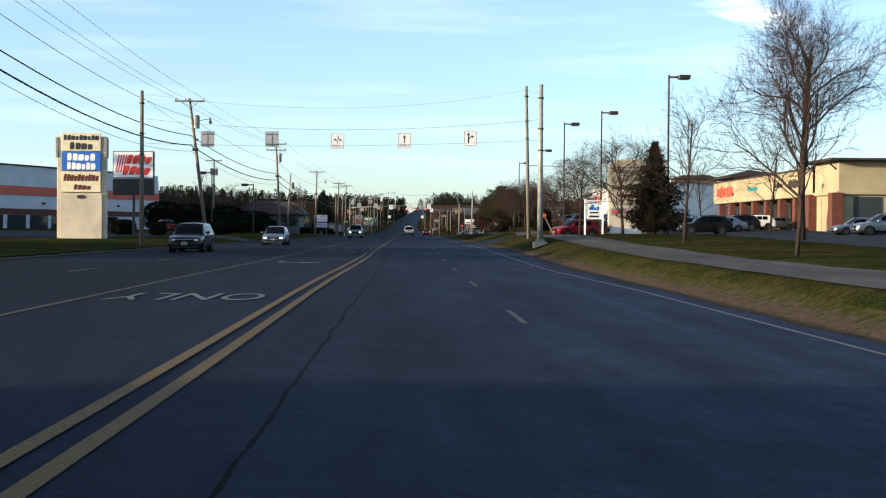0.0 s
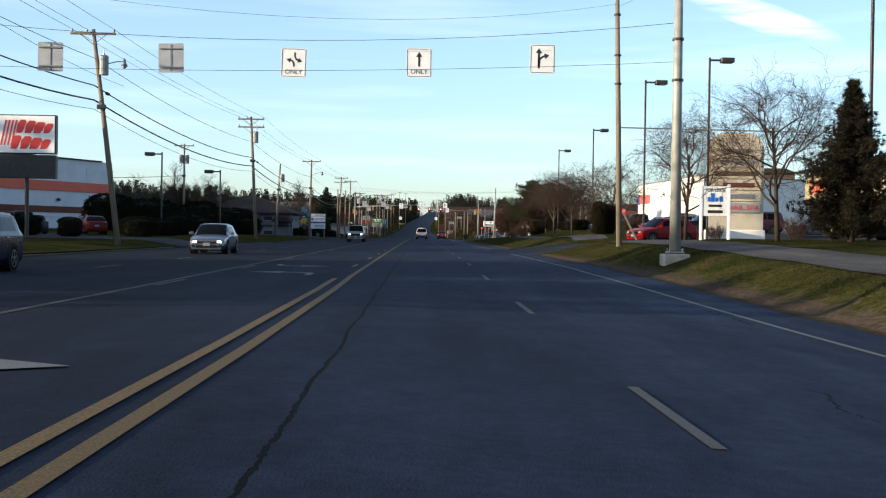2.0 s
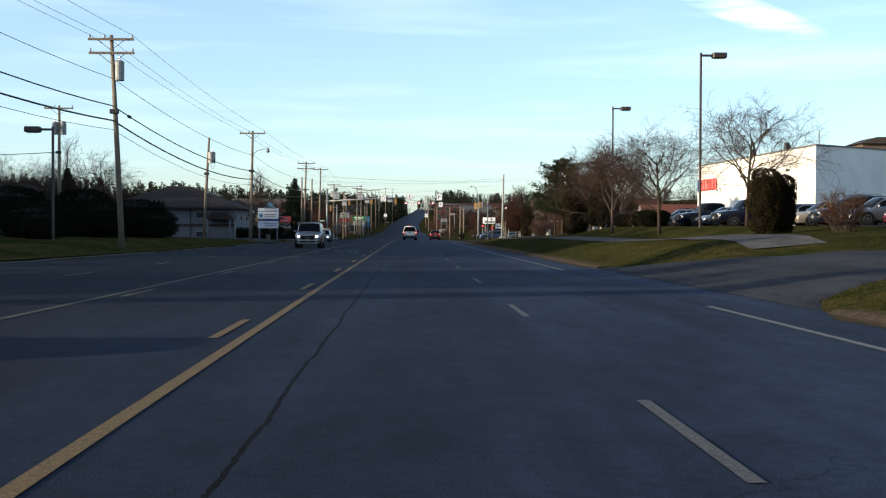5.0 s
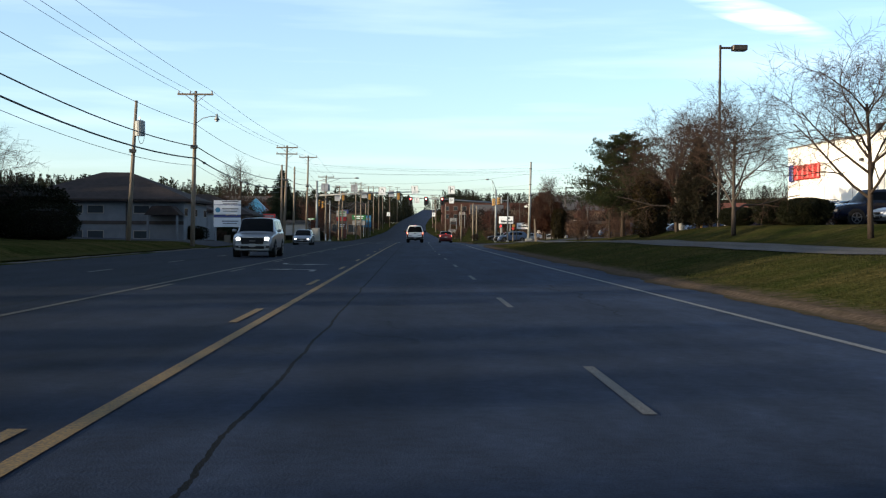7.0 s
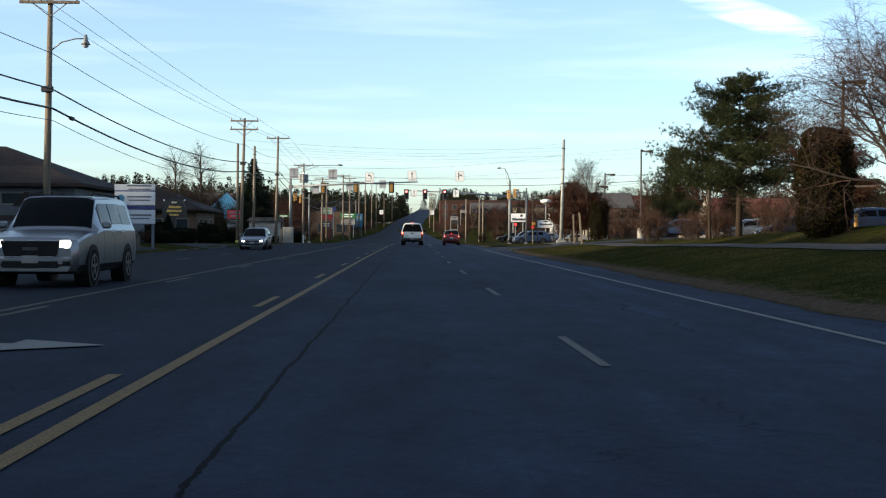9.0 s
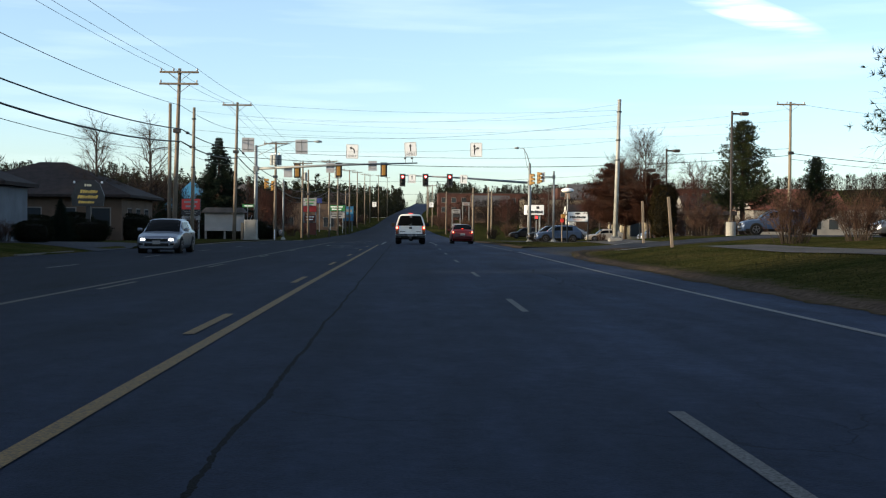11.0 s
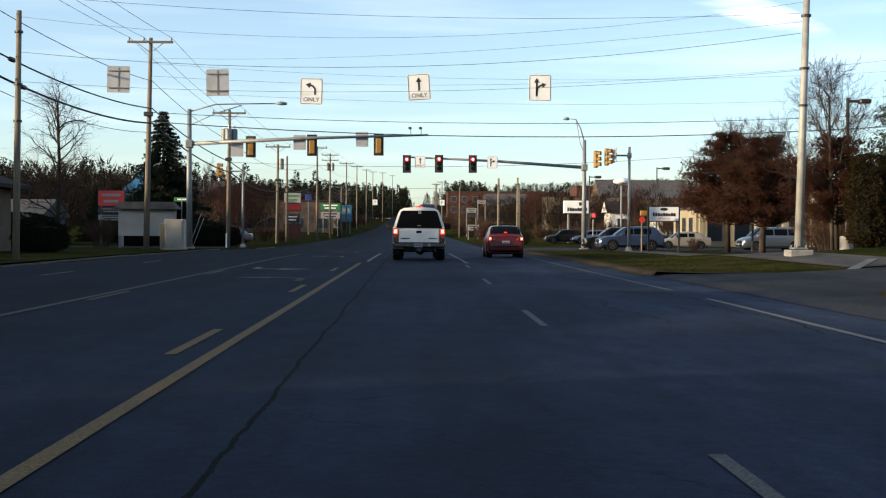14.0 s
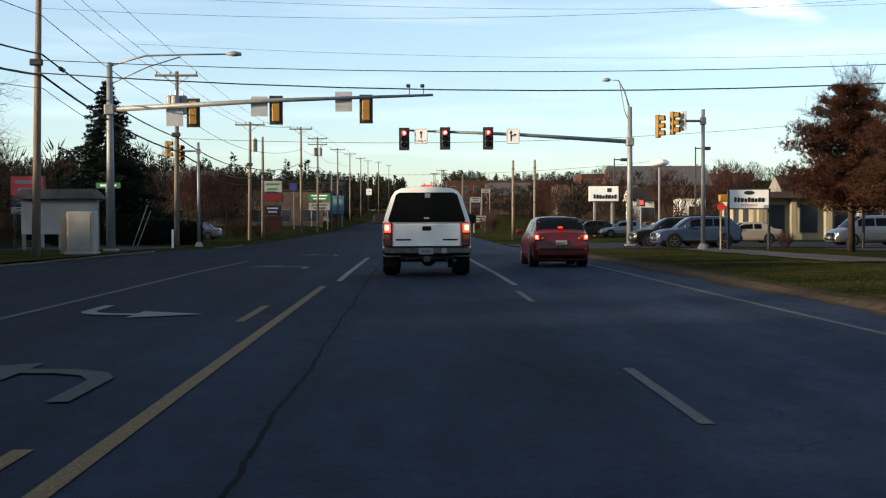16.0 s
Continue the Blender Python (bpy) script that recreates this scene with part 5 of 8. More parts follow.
for x, y, top, pl in ((19.8, 81.4, 12.0, False), (17.0, 116.0, 11.7, False), (19.1, 106.4, 11.9, False), (18.6, 152.5, 11.5, False), (18.8, 184.0, 11.6, False), (21.5, 206.2, 8.2, True), (21.8, 256.5, 8.4, True), (21.4, 273.5, 7.2, True), (24.5, 300.0, 7.0, False), (30.0, 360.0, 8.5, False), (24.0, 372.0, 8.0, False)):
    lot_lamp(x, y, top, label="tall dark-bronze car-park lamp" + (" on a concrete plinth" if pl else " with box head"), plinth=pl)
for x, y, top in ((-20.5, 140.0, 7.8), (-16.8, 148.4, 6.75)):
    lot_lamp(x, y, top, side=-1, label="dark lamp post beside a car park")


# ---- buildings ----
def building(x, y, wx, wy, h, wall, label, roof="flat", roof_mat="roof_flat", rz=0.0, z=None, rise=2.0, eave=0.4, windows=(), category="building", name="building"):
    """A building on its own axes, centred at x, y; windows: (face, along, sill, width, height, door) with face s, n, w or e."""
    z0 = ground_z(x, y) if z is None else z
    ob = thing(name, (x, y, z0), label, category, rz=rz)
    a, b = wx / 2, wy / 2
    body = part("wall", Geo().box((0, 0, h / 2 - 0.4), (wx, wy, h + 0.8), 0.02), M[wall], ob)
    if roof == "flat":
        part("roof", Geo().box((0, 0, h + 0.03), (wx - 0.5, wy - 0.5, 0.06)), M[roof_mat], ob)
        edge = Geo()
        for s in (-1, 1):
            edge.box((0, s * b, h + 0.1), (wx + 0.3, 0.3, 0.24), 0.02)
            edge.box((s * a, 0, h + 0.1), (0.3, wy - 0.32, 0.24), 0.02)
        part("parapet", edge, M["fascia"], ob)
    elif roof == "hip":
        e, r = eave, rise
        d = min(a, b)
        top = [(-a + d, 0), (a - d, 0)] if a >= b else [(0, -b + d), (0, b - d)]
        vs = [(-a - e, -b - e, h), (a + e, -b - e, h), (a + e, b + e, h), (-a - e, b + e, h), (-a - e, -b - e, h + 0.2), (a + e, -b - e, h + 0.2), (a + e, b + e, h + 0.2), (-a - e, b + e, h + 0.2), (*top[0], h + 0.2 + r), (*top[1], h + 0.2 + r)]
        fs = [(3, 2, 1, 0), (0, 1, 5, 4), (1, 2, 6, 5), (2, 3, 7, 6), (3, 0, 4, 7)]
        fs += [(4, 5, 9, 8), (6, 7, 8, 9), (5, 6, 9), (7, 4, 8)] if a >= b else [(5, 6, 9, 8), (7, 4, 8, 9), (4, 5, 8), (6, 7, 9)]
        part("roof", Geo().add(vs, fs), M[roof_mat], ob)
    elif roof == "gable":
        e = eave
        out = [(-b - e, h - 0.1), (b + e, h - 0.1), (b + e, h + 0.1), (0, h + rise + 0.15), (-b - e, h + 0.1)]
        part("roof", Geo().prism(out, -a - e, a + e, "x"), M[roof_mat], ob)
        part("gable", Geo().prism([(-b, h - 0.05), (b, h - 0.05), (0, h + rise)], -a - e - 0.02, -a - e - 0.01, "x"), M[wall], ob)
    for face, along, sill, w, hh, door in windows:
        if face in "sn":
            s = -1 if face == "s" else 1
            c, size, off = (along, s * b, sill + hh / 2), (w, 0.06, hh), (0, s * 0.02, 0)
        else:
            s = -1 if face == "w" else 1
            c, size, off = (s * a, along, sill + hh / 2), (0.06, w, hh), (s * 0.02, 0, 0)
        wn_ = part("door" if door else "window", Geo().box(c, tuple(v + (0.16 if v > 0.07 else 0) for v in size), 0.01), M["fascia" if door else "siding"], ob)
        part("pane", Geo().box(tuple(p + q for p, q in zip(c, off)), size, 0.005), M["window"], wn_)
    return ob


def bars(parent, lines, material, y=-0.012, nm="bar_lettering"):
    """Rows of plain bars that stand for writing: (x, z, width, height)."""
    for x, z, w, h in lines:
        part(nm, Geo().box((x, y, z), (w, 0.008, h), 0.002), M[material], parent)


def blocks(parent, x, z, w, h, n, material, y, slant=0.0):
    """A row of n plain solid blocks, standing in for a name."""
    step = w / n
    for k in range(n):
        c = x - w / 2 + step * (k + 0.5)
        u = step * (0.42 + 0.05 * ((k * 7) % 3 - 1))
        hh = h / 2 * (1.0 if k == 0 else 0.74 + 0.1 * ((k * 5) % 3))
        lo = z - h / 2
        pts = [(c - u - slant, lo), (c + u * 0.55 - slant, lo), (c + u - slant * 0.6, lo + 0.5 * hh), (c + u + slant, lo + 1.7 * hh), (c + u * 0.6 + slant, lo + 2 * hh), (c - u * 0.7 + slant, lo + 2 * hh), (c - u - slant * 0.2, lo + 1.4 * hh)]
        part("name_block", Geo().prism(pts, y - 0.012, y), M[material], parent)


# parts shop on the left with its coloured bands
shop = thing("parts_shop", (-45.25, 154.5, ground_z(-44, 154)), "white panel-clad parts shop with an orange band", "building", rz=math.degrees(math.atan2(43, 17.5)))
part("wall", Geo().box((0, 14, 3.9), (56, 28, 7.8), 0.05), M["blue_white_wall"], shop)
part("wall", Geo().box((25.6, 14, 3.5), (5, 28.1, 7.0), 0.05), M["blue_white_wall"], shop, "lower end bay")
part("band", Geo().box((0, -0.06, 4.7), (56.2, 0.12, 1.1), 0.01), M["orange"], shop, "orange-red band")
part("band", Geo().box((0, -0.05, 2.1), (56.1, 0.1, 0.7), 0.01), M["brick"], shop, "dull red lower band")
part("band", Geo().box((0, -0.04, 1.4), (56.1, 0.08, 0.28), 0.01), M["blue_white_wall"], shop)
part("coping", Geo().box((-1.2, 14, 7.85), (54, 28.4, 0.16), 0.02), M["fascia"], shop)
for k in range(9):
    w_ = part("window", Geo().box((-24 + 4.2 * k, -0.05, 0.75), (3.4, 0.1, 1.9), 0.01), M["fascia"], shop)
    part("pane", Geo().box((-24 + 4.2 * k, -0.105, 0.75), (3.2, 0.02, 1.7), 0.004), M["window"], w_)
for x in (-26.5, -20.5):
    part("sign_shape", Geo().box((x, -0.16, 6.2), (5.2, 0.1, 1.5), 0.2), M["red"], shop, "red sign shapes")
for x in (2, 18):
    part("wall_lamp", Geo().box((x, -0.2, 3.2), (0.4, 0.3, 0.3), 0.05), M["black"], shop)

# cream pylon sign on the left
pyl = thing("pylon_sign", (-24.2, 97.0, ground_z(-24, 97)), "tall cream pylon sign with three stacked panels", "sign")
part("tower", Geo().box((0, 0.3, 4.1), (3.9, 0.55, 8.2), 0.04), M["cream_post"], pyl)
part("skirt", Geo().box((0, -0.04, 1.8), (3.3, 0.1, 3.6), 0.02), M["cream_post"], pyl, "plain cream lower panel")
for z, h, mt, lines, lm in (
    (7.75, 1.45, "cream_sign", ((0, 8.1, 2.85, 0.42), (0, 7.43, 1.9, 0.58)), "black"),
    (6.2, 1.5, "blue", ((0, 6.55, 2.3, 0.6), (0, 5.83, 2.3, 0.6)), "sign_white"),
    (4.55, 1.65, "cream_sign", ((0, 4.9, 2.8, 0.58), (0.1, 4.13, 1.4, 0.42)), "red"),
):
    p_ = part("panel", Geo().box((0, -0.06, z), (3.1, 0.14, h), 0.02), M[mt], pyl)
    for (bx_, bz_, bw_, bh_), cnt in zip(lines, (9, 4) if lm == "black" else (5, 6) if lm == "sign_white" else (10, 4)):
        blocks(p_, bx_, bz_, bw_, bh_, cnt, lm if lm != "red" else "brick", -0.136, 0.03 if lm == "red" else 0.0)
part("badge", Geo().prism([(0.35 * math.cos(k * 0.4), 3.35 + 0.16 * math.sin(k * 0.4)) for k in range(16)], -0.13, -0.1), M["black"], pyl, "small dark oval badge")
for s in (-1, 1):
    part("side_lamp", Geo().box((s * 1.95, 0.2, 7.3), (0.25, 0.5, 1.6), 0.05), M["cabinet"], pyl)

# parts shop's own sign
azs = thing("shop_sign", (-23.3, 112.0, ground_z(-23, 112)), "white box sign with red slanted shapes on a post", "sign")
part("post", Geo().tube([(0, 0, 0), (0, 0, 5)], 0.13, 10), M["black"], azs)
bx = part("sign_box", Geo().box((0, 0, 6.6), (3.75, 0.5, 2.5), 0.04), M["black"], azs)
part("face", Geo().box((0, -0.26, 6.6), (3.6, 0.03, 2.36), 0.005), M["sign_white"], bx)
blocks(bx, 0.55, 7.1, 2.3, 0.85, 4, "red", -0.28, 0.12)
blocks(bx, 0.3, 6.1, 2.5, 0.85, 4, "red", -0.28, 0.12)
st = Geo()
for k in range(4):
    st.prism([(-1.65 + 0.22 * k, 5.9), (-1.55 + 0.22 * k, 5.9), (-1.2 + 0.22 * k, 7.5), (-1.32 + 0.22 * k, 7.5)], -0.295, -0.28)
part("stripes", st, M["red"], bx, "slanted red stripes")
part("reader_board", Geo().box((0, 0, 4.55), (3.75, 0.5, 1.5), 0.03), M["black"], azs, "dark reader board")

# low clinic with a hipped roof, its neighbour and other left-hand houses
wins = [("s", x, z, 1.3, 0.6, False) for x in (-6.5, -2.2, -0.4, 3.6) for z in (2.6, 0.4)] + [("e", y, 2.4, 1.2, 0.6, False) for y in (-5, 0, 5)]
clinic = building(-25.2, 231.5, 14.5, 12, 3.6, "siding_grey", "low grey clinic with brown hipped roof", "hip", "shingle", z=ground_z(-20, 226) - 0.3, rise=2.6, eave=0.7, windows=wins)
part("band", Geo().box((0, -6.03, 1.75), (14.5, 0.08, 0.3), 0.01), M["fascia"], clinic)
part("downpipe", Geo().box((2.3, -6.06, 1.9), (0.14, 0.12, 3.4), 0.02), M["fascia"], clinic, "dark downpipe")
part("porch_roof", Geo().prism([(4.3, 2.4), (7.4, 2.4), (6.6, 3.2), (5.0, 3.2)], -8.4, -6.1), M["shingle"], clinic)
for sx in (4.6, 7.1):
    part("porch_post", Geo().box((sx, -8.2, 1.2), (0.18, 0.18, 2.4), 0.02), M["siding_grey"], clinic)
building(-45, 232, 14, 12, 3.4, "siding_grey", "pale house with dark hipped roof behind hedges", "hip", "shingle", rise=2.6, eave=0.8, windows=[("s", x, 1.3, 1.6, 1.2, False) for x in (-5, -1.5, 3, 5.5)])
building(-48, 205, 12, 10, 4.0, "siding", "pale house with brown roof behind hedges", "gable", "shingle", rise=3.2, windows=[("s", x, 1.2, 1.4, 1.2, False) for x in (-3, 2)])
building(-25.2, 278, 13, 11, 3.2, "tan_brick", "dim tan restaurant with low brown hipped roof", "hip", "shingle", rise=2.6, eave=0.8, z=0.0, windows=[("s", x, 1.2, 1.3, 1.2, False) for x in (-5, -2.5, 0, 2.5, 5)] + [("e", y, 1.2, 1.3, 1.2, False) for y in (-3, 0, 3)])
building(-29.4, 366, 7.6, 7.6, 3.3, "tan_brick", "small shop with steep blue metal roof", "hip", "roof_blue", rise=4.5, rz=0, z=0.0, windows=[("s", x, 1.0, 1.4, 1.4, False) for x in (-3, 0, 3)])
building(-36, 334, 10, 8, 2.6, "siding_grey", "low grey-blue shop with wide windows", "gable", "shingle_grey", rise=1.4, z=-0.3, windows=[("s", x, 0.7, 1.8, 1.5, False) for x in (-4, -1.5, 1.5, 4)] + [("e", y, 0.8, 1.6, 1.5, False) for y in (-2.5, 1)])
building(-24, 440, 24, 24, 5.4, "tan_brick", "long tan brick commercial building", "flat", rz=4, z=0.5, windows=[("s", x, 0.8, 2.0, 1.8, False) for x in range(-10, 11, 4)] + [("e", y, 0.8, 2.4, 1.8, False) for y in range(-9, 10, 4)])
building(-19, 498, 10, 14, 4.2, "siding", "pale roadside shop with flat roof", "flat", z=1.5, windows=[("s", x, 0.8, 1.6, 1.6, False) for x in (-3, 0, 3)] + [("e", y, 0.8, 1.8, 1.6, False) for y in (-4, 0, 4)])
building(-60, 300, 14, 10, 4.5, "siding", "pale house among the trees", "gable", "shingle_grey", rise=3.2, windows=[("s", x, 1.2, 1.2, 1.3, False) for x in (-4, 0, 4)])
building(-22.5, 250, 6, 5, 3.0, "siding_grey", "low dark outbuilding beside the driveway", "hip", "shingle", rise=1.3, eave=0.5, windows=[("s", x, 1.0, 1.0, 1.0, False) for x in (-1.5, 1.5)])

# board sign of the clinic
bsn = thing("board_sign", (-13.7, 222.5, ground_z(-13.7, 222.5)), "white board sign with blue bands on posts", "sign")
for s in (-1, 1):
    part("post", Geo().box((s * 1.0, 0.05, 1.5), (0.14, 0.14, 3.2), 0.015), M["siding_grey"], bsn)
z_ = bsn.matrix_basis.translation.z
for z, h in ((3.68, 0.36), (3.05, 0.8), (2.0, 0.8)):
    p_ = part("panel", Geo().box((0, -0.06, z - z_), (2.3, 0.1, h), 0.02), M["sign_grey"], bsn)
    bars(p_, ((0.25, z - z_ + 0.1, 1.4, 0.09), (0.25, z - z_ - 0.1, 1.2, 0.07)), "siding_grey", -0.118)
part("band", Geo().box((0, -0.05, 3.47 - z_), (2.26, 0.09, 0.1), 0.01), M["navy"], bsn, "dark blue band")
part("band", Geo().box((0, -0.05, 2.52 - z_), (2.26, 0.09, 0.16), 0.01), M["navy"], bsn, "dark blue band")
part("emblem", Geo().tube([(-0.8, -0.12, 3.05 - z_), (-0.8, -0.13, 3.05 - z_)], 0.22, 14), M["roof_blue"], bsn, "round blue emblem")
part("pier", Geo().box((0, 0.05, 0.3), (0.5, 0.3, 0.7), 0.03), M["granite"], bsn)

# black sign with gold shapes
bk = thing("restaurant_sign", (-20.0, 268.0, ground_z(-20, 268)), "black sign with gold flourish shapes on a post", "sign")
part("post", Geo().box((0, 0.1, 1.2), (0.3, 0.2, 2.6), 0.02), M["black"], bk)
out = [(-1.05, 2.4), (1.05, 2.4), (1.15, 3.1), (0.8, 3.95), (0.45, 4.2), (-0.45, 4.2), (-0.8, 3.95), (-1.15, 3.1)]
p_ = part("panel", Geo().prism(out, -0.08, 0.08), M["black"], bk)
blocks(p_, 0, 3.85, 0.5, 0.18, 3, "cream_sign", -0.081)
blocks(p_, 0.08, 3.42, 1.2, 0.24, 7, "gold", -0.081, 0.03)
blocks(p_, 0, 3.05, 1.4, 0.24, 8, "gold", -0.081, 0.03)
blocks(p_, -0.1, 2.68, 1.1, 0.18, 7, "gold", -0.081, 0.02)
for s in (-1, 1):
    part("finial", Geo().ball((s * 0.95, 0, 4.05), 0.08, 8, 5), M["sign_white"], bk)

# roofed blank board, metal cabinet, red and other roadside signs by the lights
rb = thing("notice_board", (-15.3, 300.6, -0.15), "blank white board under a small dark roof on posts", "sign")
part("panel", Geo().box((0, 0, 1.75), (3.75, 0.12, 1.75), 0.02), M["board"], rb)
for s in (-1.8, 0, 1.8):
    part("post", Geo().box((s, 0.12, 1.3), (0.18, 0.14, 2.8), 0.015), M["siding"], rb)
part("roof", Geo().prism([(-2.2, 2.62), (2.2, 2.62), (1.7, 3.1), (-1.7, 3.1)], -0.5, 0.6), M["shingle_grey"], rb)
cb = thing("signal_cabinet", (-11.5, 290.2, ground_z(-11.5, 290.2)), "tall bare-metal signal control cabinet on the verge", "cabinet")
part("body", Geo().box((0, 0, 0.9), (1.1, 0.75, 1.7), 0.04), M["cabinet"], cb)
part("door", Geo().box((-0.02, -0.385, 0.9), (0.9, 0.03, 1.5), 0.02), M["cabinet"], cb)
part("plinth", Geo().box((0, 0, 0.03), (1.25, 0.9, 0.16), 0.02), M["concrete"], cb)
part("post", Geo().box((-0.75, 0, 0.75), (0.24, 0.2, 1.5), 0.03), M["wood_new"], cb, "short timber post")


def small_sign(x, y, panels, posts, label, z=None, rz=0.0):
    """A roadside sign; panels: (x, z, w, h, material, bars' material)."""
    z0 = ground_z(x, y) if z is None else z
    ob = thing("roadside_sign", (x, y, z0), label, "sign", "roadside business signs", rz=rz)
    top = max(p[1] + p[3] / 2 for p in panels)
    for s in posts:
        part("post", Geo().box((s, 0.1, top / 2 - 0.2), (0.16, 0.14, top + 0.2), 0.015), M["steel"], ob)
    for px, pz, w, h, mt, bm_ in panels:
        fr = part("panel", Geo().box((px, 0, pz), (w, 0.2, h), 0.02), M["black"], ob)
        part("face", Geo().box((px, -0.11, pz), (w - 0.1, 0.02, h - 0.1), 0.004), M[mt], fr)
        if bm_:
            bars(fr, tuple((px, pz + dz * h, w * ww, h * 0.16) for dz, ww in ((0.2, 0.7), (-0.18, 0.55))), bm_, -0.125)
    return ob


small_sign(-20.6, 313, ((0, 3.65, 2.0, 1.2, "red", "board"), (0, 2.75, 2.0, 0.5, "black", "siding"), (0, 2.2, 2.0, 0.5, "board", "black")), (-0.8, 0.8), "dark and red box sign on two posts")
small_sign(-12.6, 372, ((0, 5.0, 2.1, 1.3, "board", "green"), (0, 3.9, 2.1, 0.9, "red", ""), (0, 2.5, 1.7, 1.0, "brick", "sign_white"), (0, 0.9, 2.0, 1.9, "brick", "")), (-0.9, 0.9), "stacked white and red price sign on a brick base")
small_sign(-11.4, 425, ((0, 4.6, 3.4, 1.2, "green", "sign_white"), (0, 3.2, 3.2, 1.2, "board", "black")), (-1.2, 1.2), "green and white box sign")
small_sign(-10.6, 456, ((0, 3.6, 2.5, 3.3, "roof_blue", "siding"),), (-0.9, 0.9), "tall blue roadside sign")
small_sign(-13.4, 405, ((0, 5.6, 1.0, 1.0, "navy", ""),), (0,), "dark blue square sign on a tall post")
small_sign(12.2, 430, ((0, 4.4, 1.6, 0.9, "board", "black"), (0, 3.5, 1.5, 0.6, "black", "")), (-0.8, 0.8), "white and black box sign by the hill road")
small_sign(15.5, 458, ((0, 5.8, 1.7, 0.8, "board", "brick"),), (-0.7, 0.7), "white box sign on posts")
small_sign(10.8, 395, ((0, 1.7, 1.7, 0.9, "board", "black"),), (-0.7, 0.7), "low white shop sign")
# green street-name blade
nb = thing("street_name_sign", (-13.2, 301.4, -0.15), "green street-name blade on a thin post", "road sign")
part("post", Geo().tube([(0, 0, 0), (0, 0, 3.4)], 0.035, 6), M["steel"], nb)
p_ = part("blade", Geo().box((0.1, 0, 3.3), (1.2, 0.02, 0.28), 0.005), M["green"], nb)
bars(p_, ((0.1, 3.3, 0.8, 0.1),), "sign_white", -0.014)

# cream shopping row on the right
row = thing("shop_row", (47.4, 150.0, 1.2), "cream stucco shopping row with brick columns and canopy", "building")
part("wall", Geo().box((14, 0, 3.2), (27.9, 44, 6.4), 0.03), M["stucco_lit"], row)
part("fascia_wall", Geo().box((-0.9, 0, 5.45), (2.2, 44, 2.9), 0.03), M["stucco_lit"], row, "cream fascia above the shopfronts")
part("coping", Geo().box((-0.9, 0, 6.98), (2.5, 44.3, 0.18), 0.03), M["fascia"], row)
part("soffit", Geo().box((-0.9, 0, 3.96), (2.1, 43.8, 0.08)), M["fascia"], row)
for k in range(8):
    y = -20 + 5.6 * k
    part("column", Geo().box((-1.5, y, 1.9), (0.9, 0.9, 4.2), 0.04), M["brick"], row, "red brick column")
    part("column_base", Geo().box((-1.5, y, 0.1), (1.0, 1.0, 0.6), 0.03), M["stucco_lit"], row)
    f = part("shopfront", Geo().box((-0.03, y + 2.8, 1.9), (0.1, 4.4, 3.6), 0.01), M["fascia"], row)
    for j in range(3):
        part("pane", Geo().box((-0.09, y + 1.5 + 1.35 * j, 1.9), (0.04, 1.2, 3.2), 0.006), M["window"], f)
for y, w, mt, h in ((15.5, 8.5, "orange", 1.5), (2.0, 4.5, "teal", 0.5), (-9, 3.0, "fascia", 0.5), (-14.5, 3.6, "fascia", 1.0)):
    for j in range(5):
        part("sign_shape", Geo().box((-2.06, y - w / 2 + w * (j + 0.5) / 5, 5.5), (0.12, w / 5 * 0.72, h * (0.8 + 0.2 * (j % 2))), 0.05), M[mt], row, "raised sign shape")
part("gable_roof", Geo().add([(-2.6, 10, 7.3), (-2.6, 22.6, 7.3), (6, 22.6, 7.3), (6, 10, 7.3), (-2.6, 10, 7.6), (-2.6, 22.6, 7.6), (6, 22.6, 7.6), (6, 10, 7.6), (1.5, 16.3, 8.6)], [(0, 3, 2, 1), (0, 1, 5, 4), (1, 2, 6, 5), (2, 3, 7, 6), (3, 0, 4, 7), (4, 5, 8), (5, 6, 8), (6, 7, 8), (7, 4, 8)]), M["shingle"], row, "brown pyramid roof")
part("tower", Geo().box((1.5, -25.2, 3.6), (7.0, 8.0, 7.4), 0.04), M["stucco_lit"], row, "taller cream corner tower")
part("tower_eave", Geo().box((1.5, -25.2, 7.45), (9.4, 10.4, 0.25), 0.05), M["fascia"], row)
for sy in (-28.6, -21.8):
    part("bracket", Geo().tube([(-2.05, sy, 6.5), (-3.0, sy, 7.35)], 0.09, 6), M["fascia"], row)
for sx, sy in ((-2.3, -29.3), (-2.3, -22.0), (4.6, -29.3)):
    part("column", Geo().box((sx, sy, 2.0), (1.2, 1.2, 4.2), 0.04), M["brick"], row, "red brick column")
wing = part("wing", Geo().box((14, -26.5, 3.0), (18, 8, 6.0), 0.03), M["stucco_lit"], row)
for k in range(5):
    part("pane", Geo().box((1.0 + 3.4 * k, -30.55 if k > 1 else -29.24, 2.0), (2.9, 0.06, 3.4), 0.01), M["window"], wing)
part("canopy", Geo().box((1.5, -25.2, 4.1), (7.6, 8.6, 0.35), 0.03), M["stucco_lit"], row)

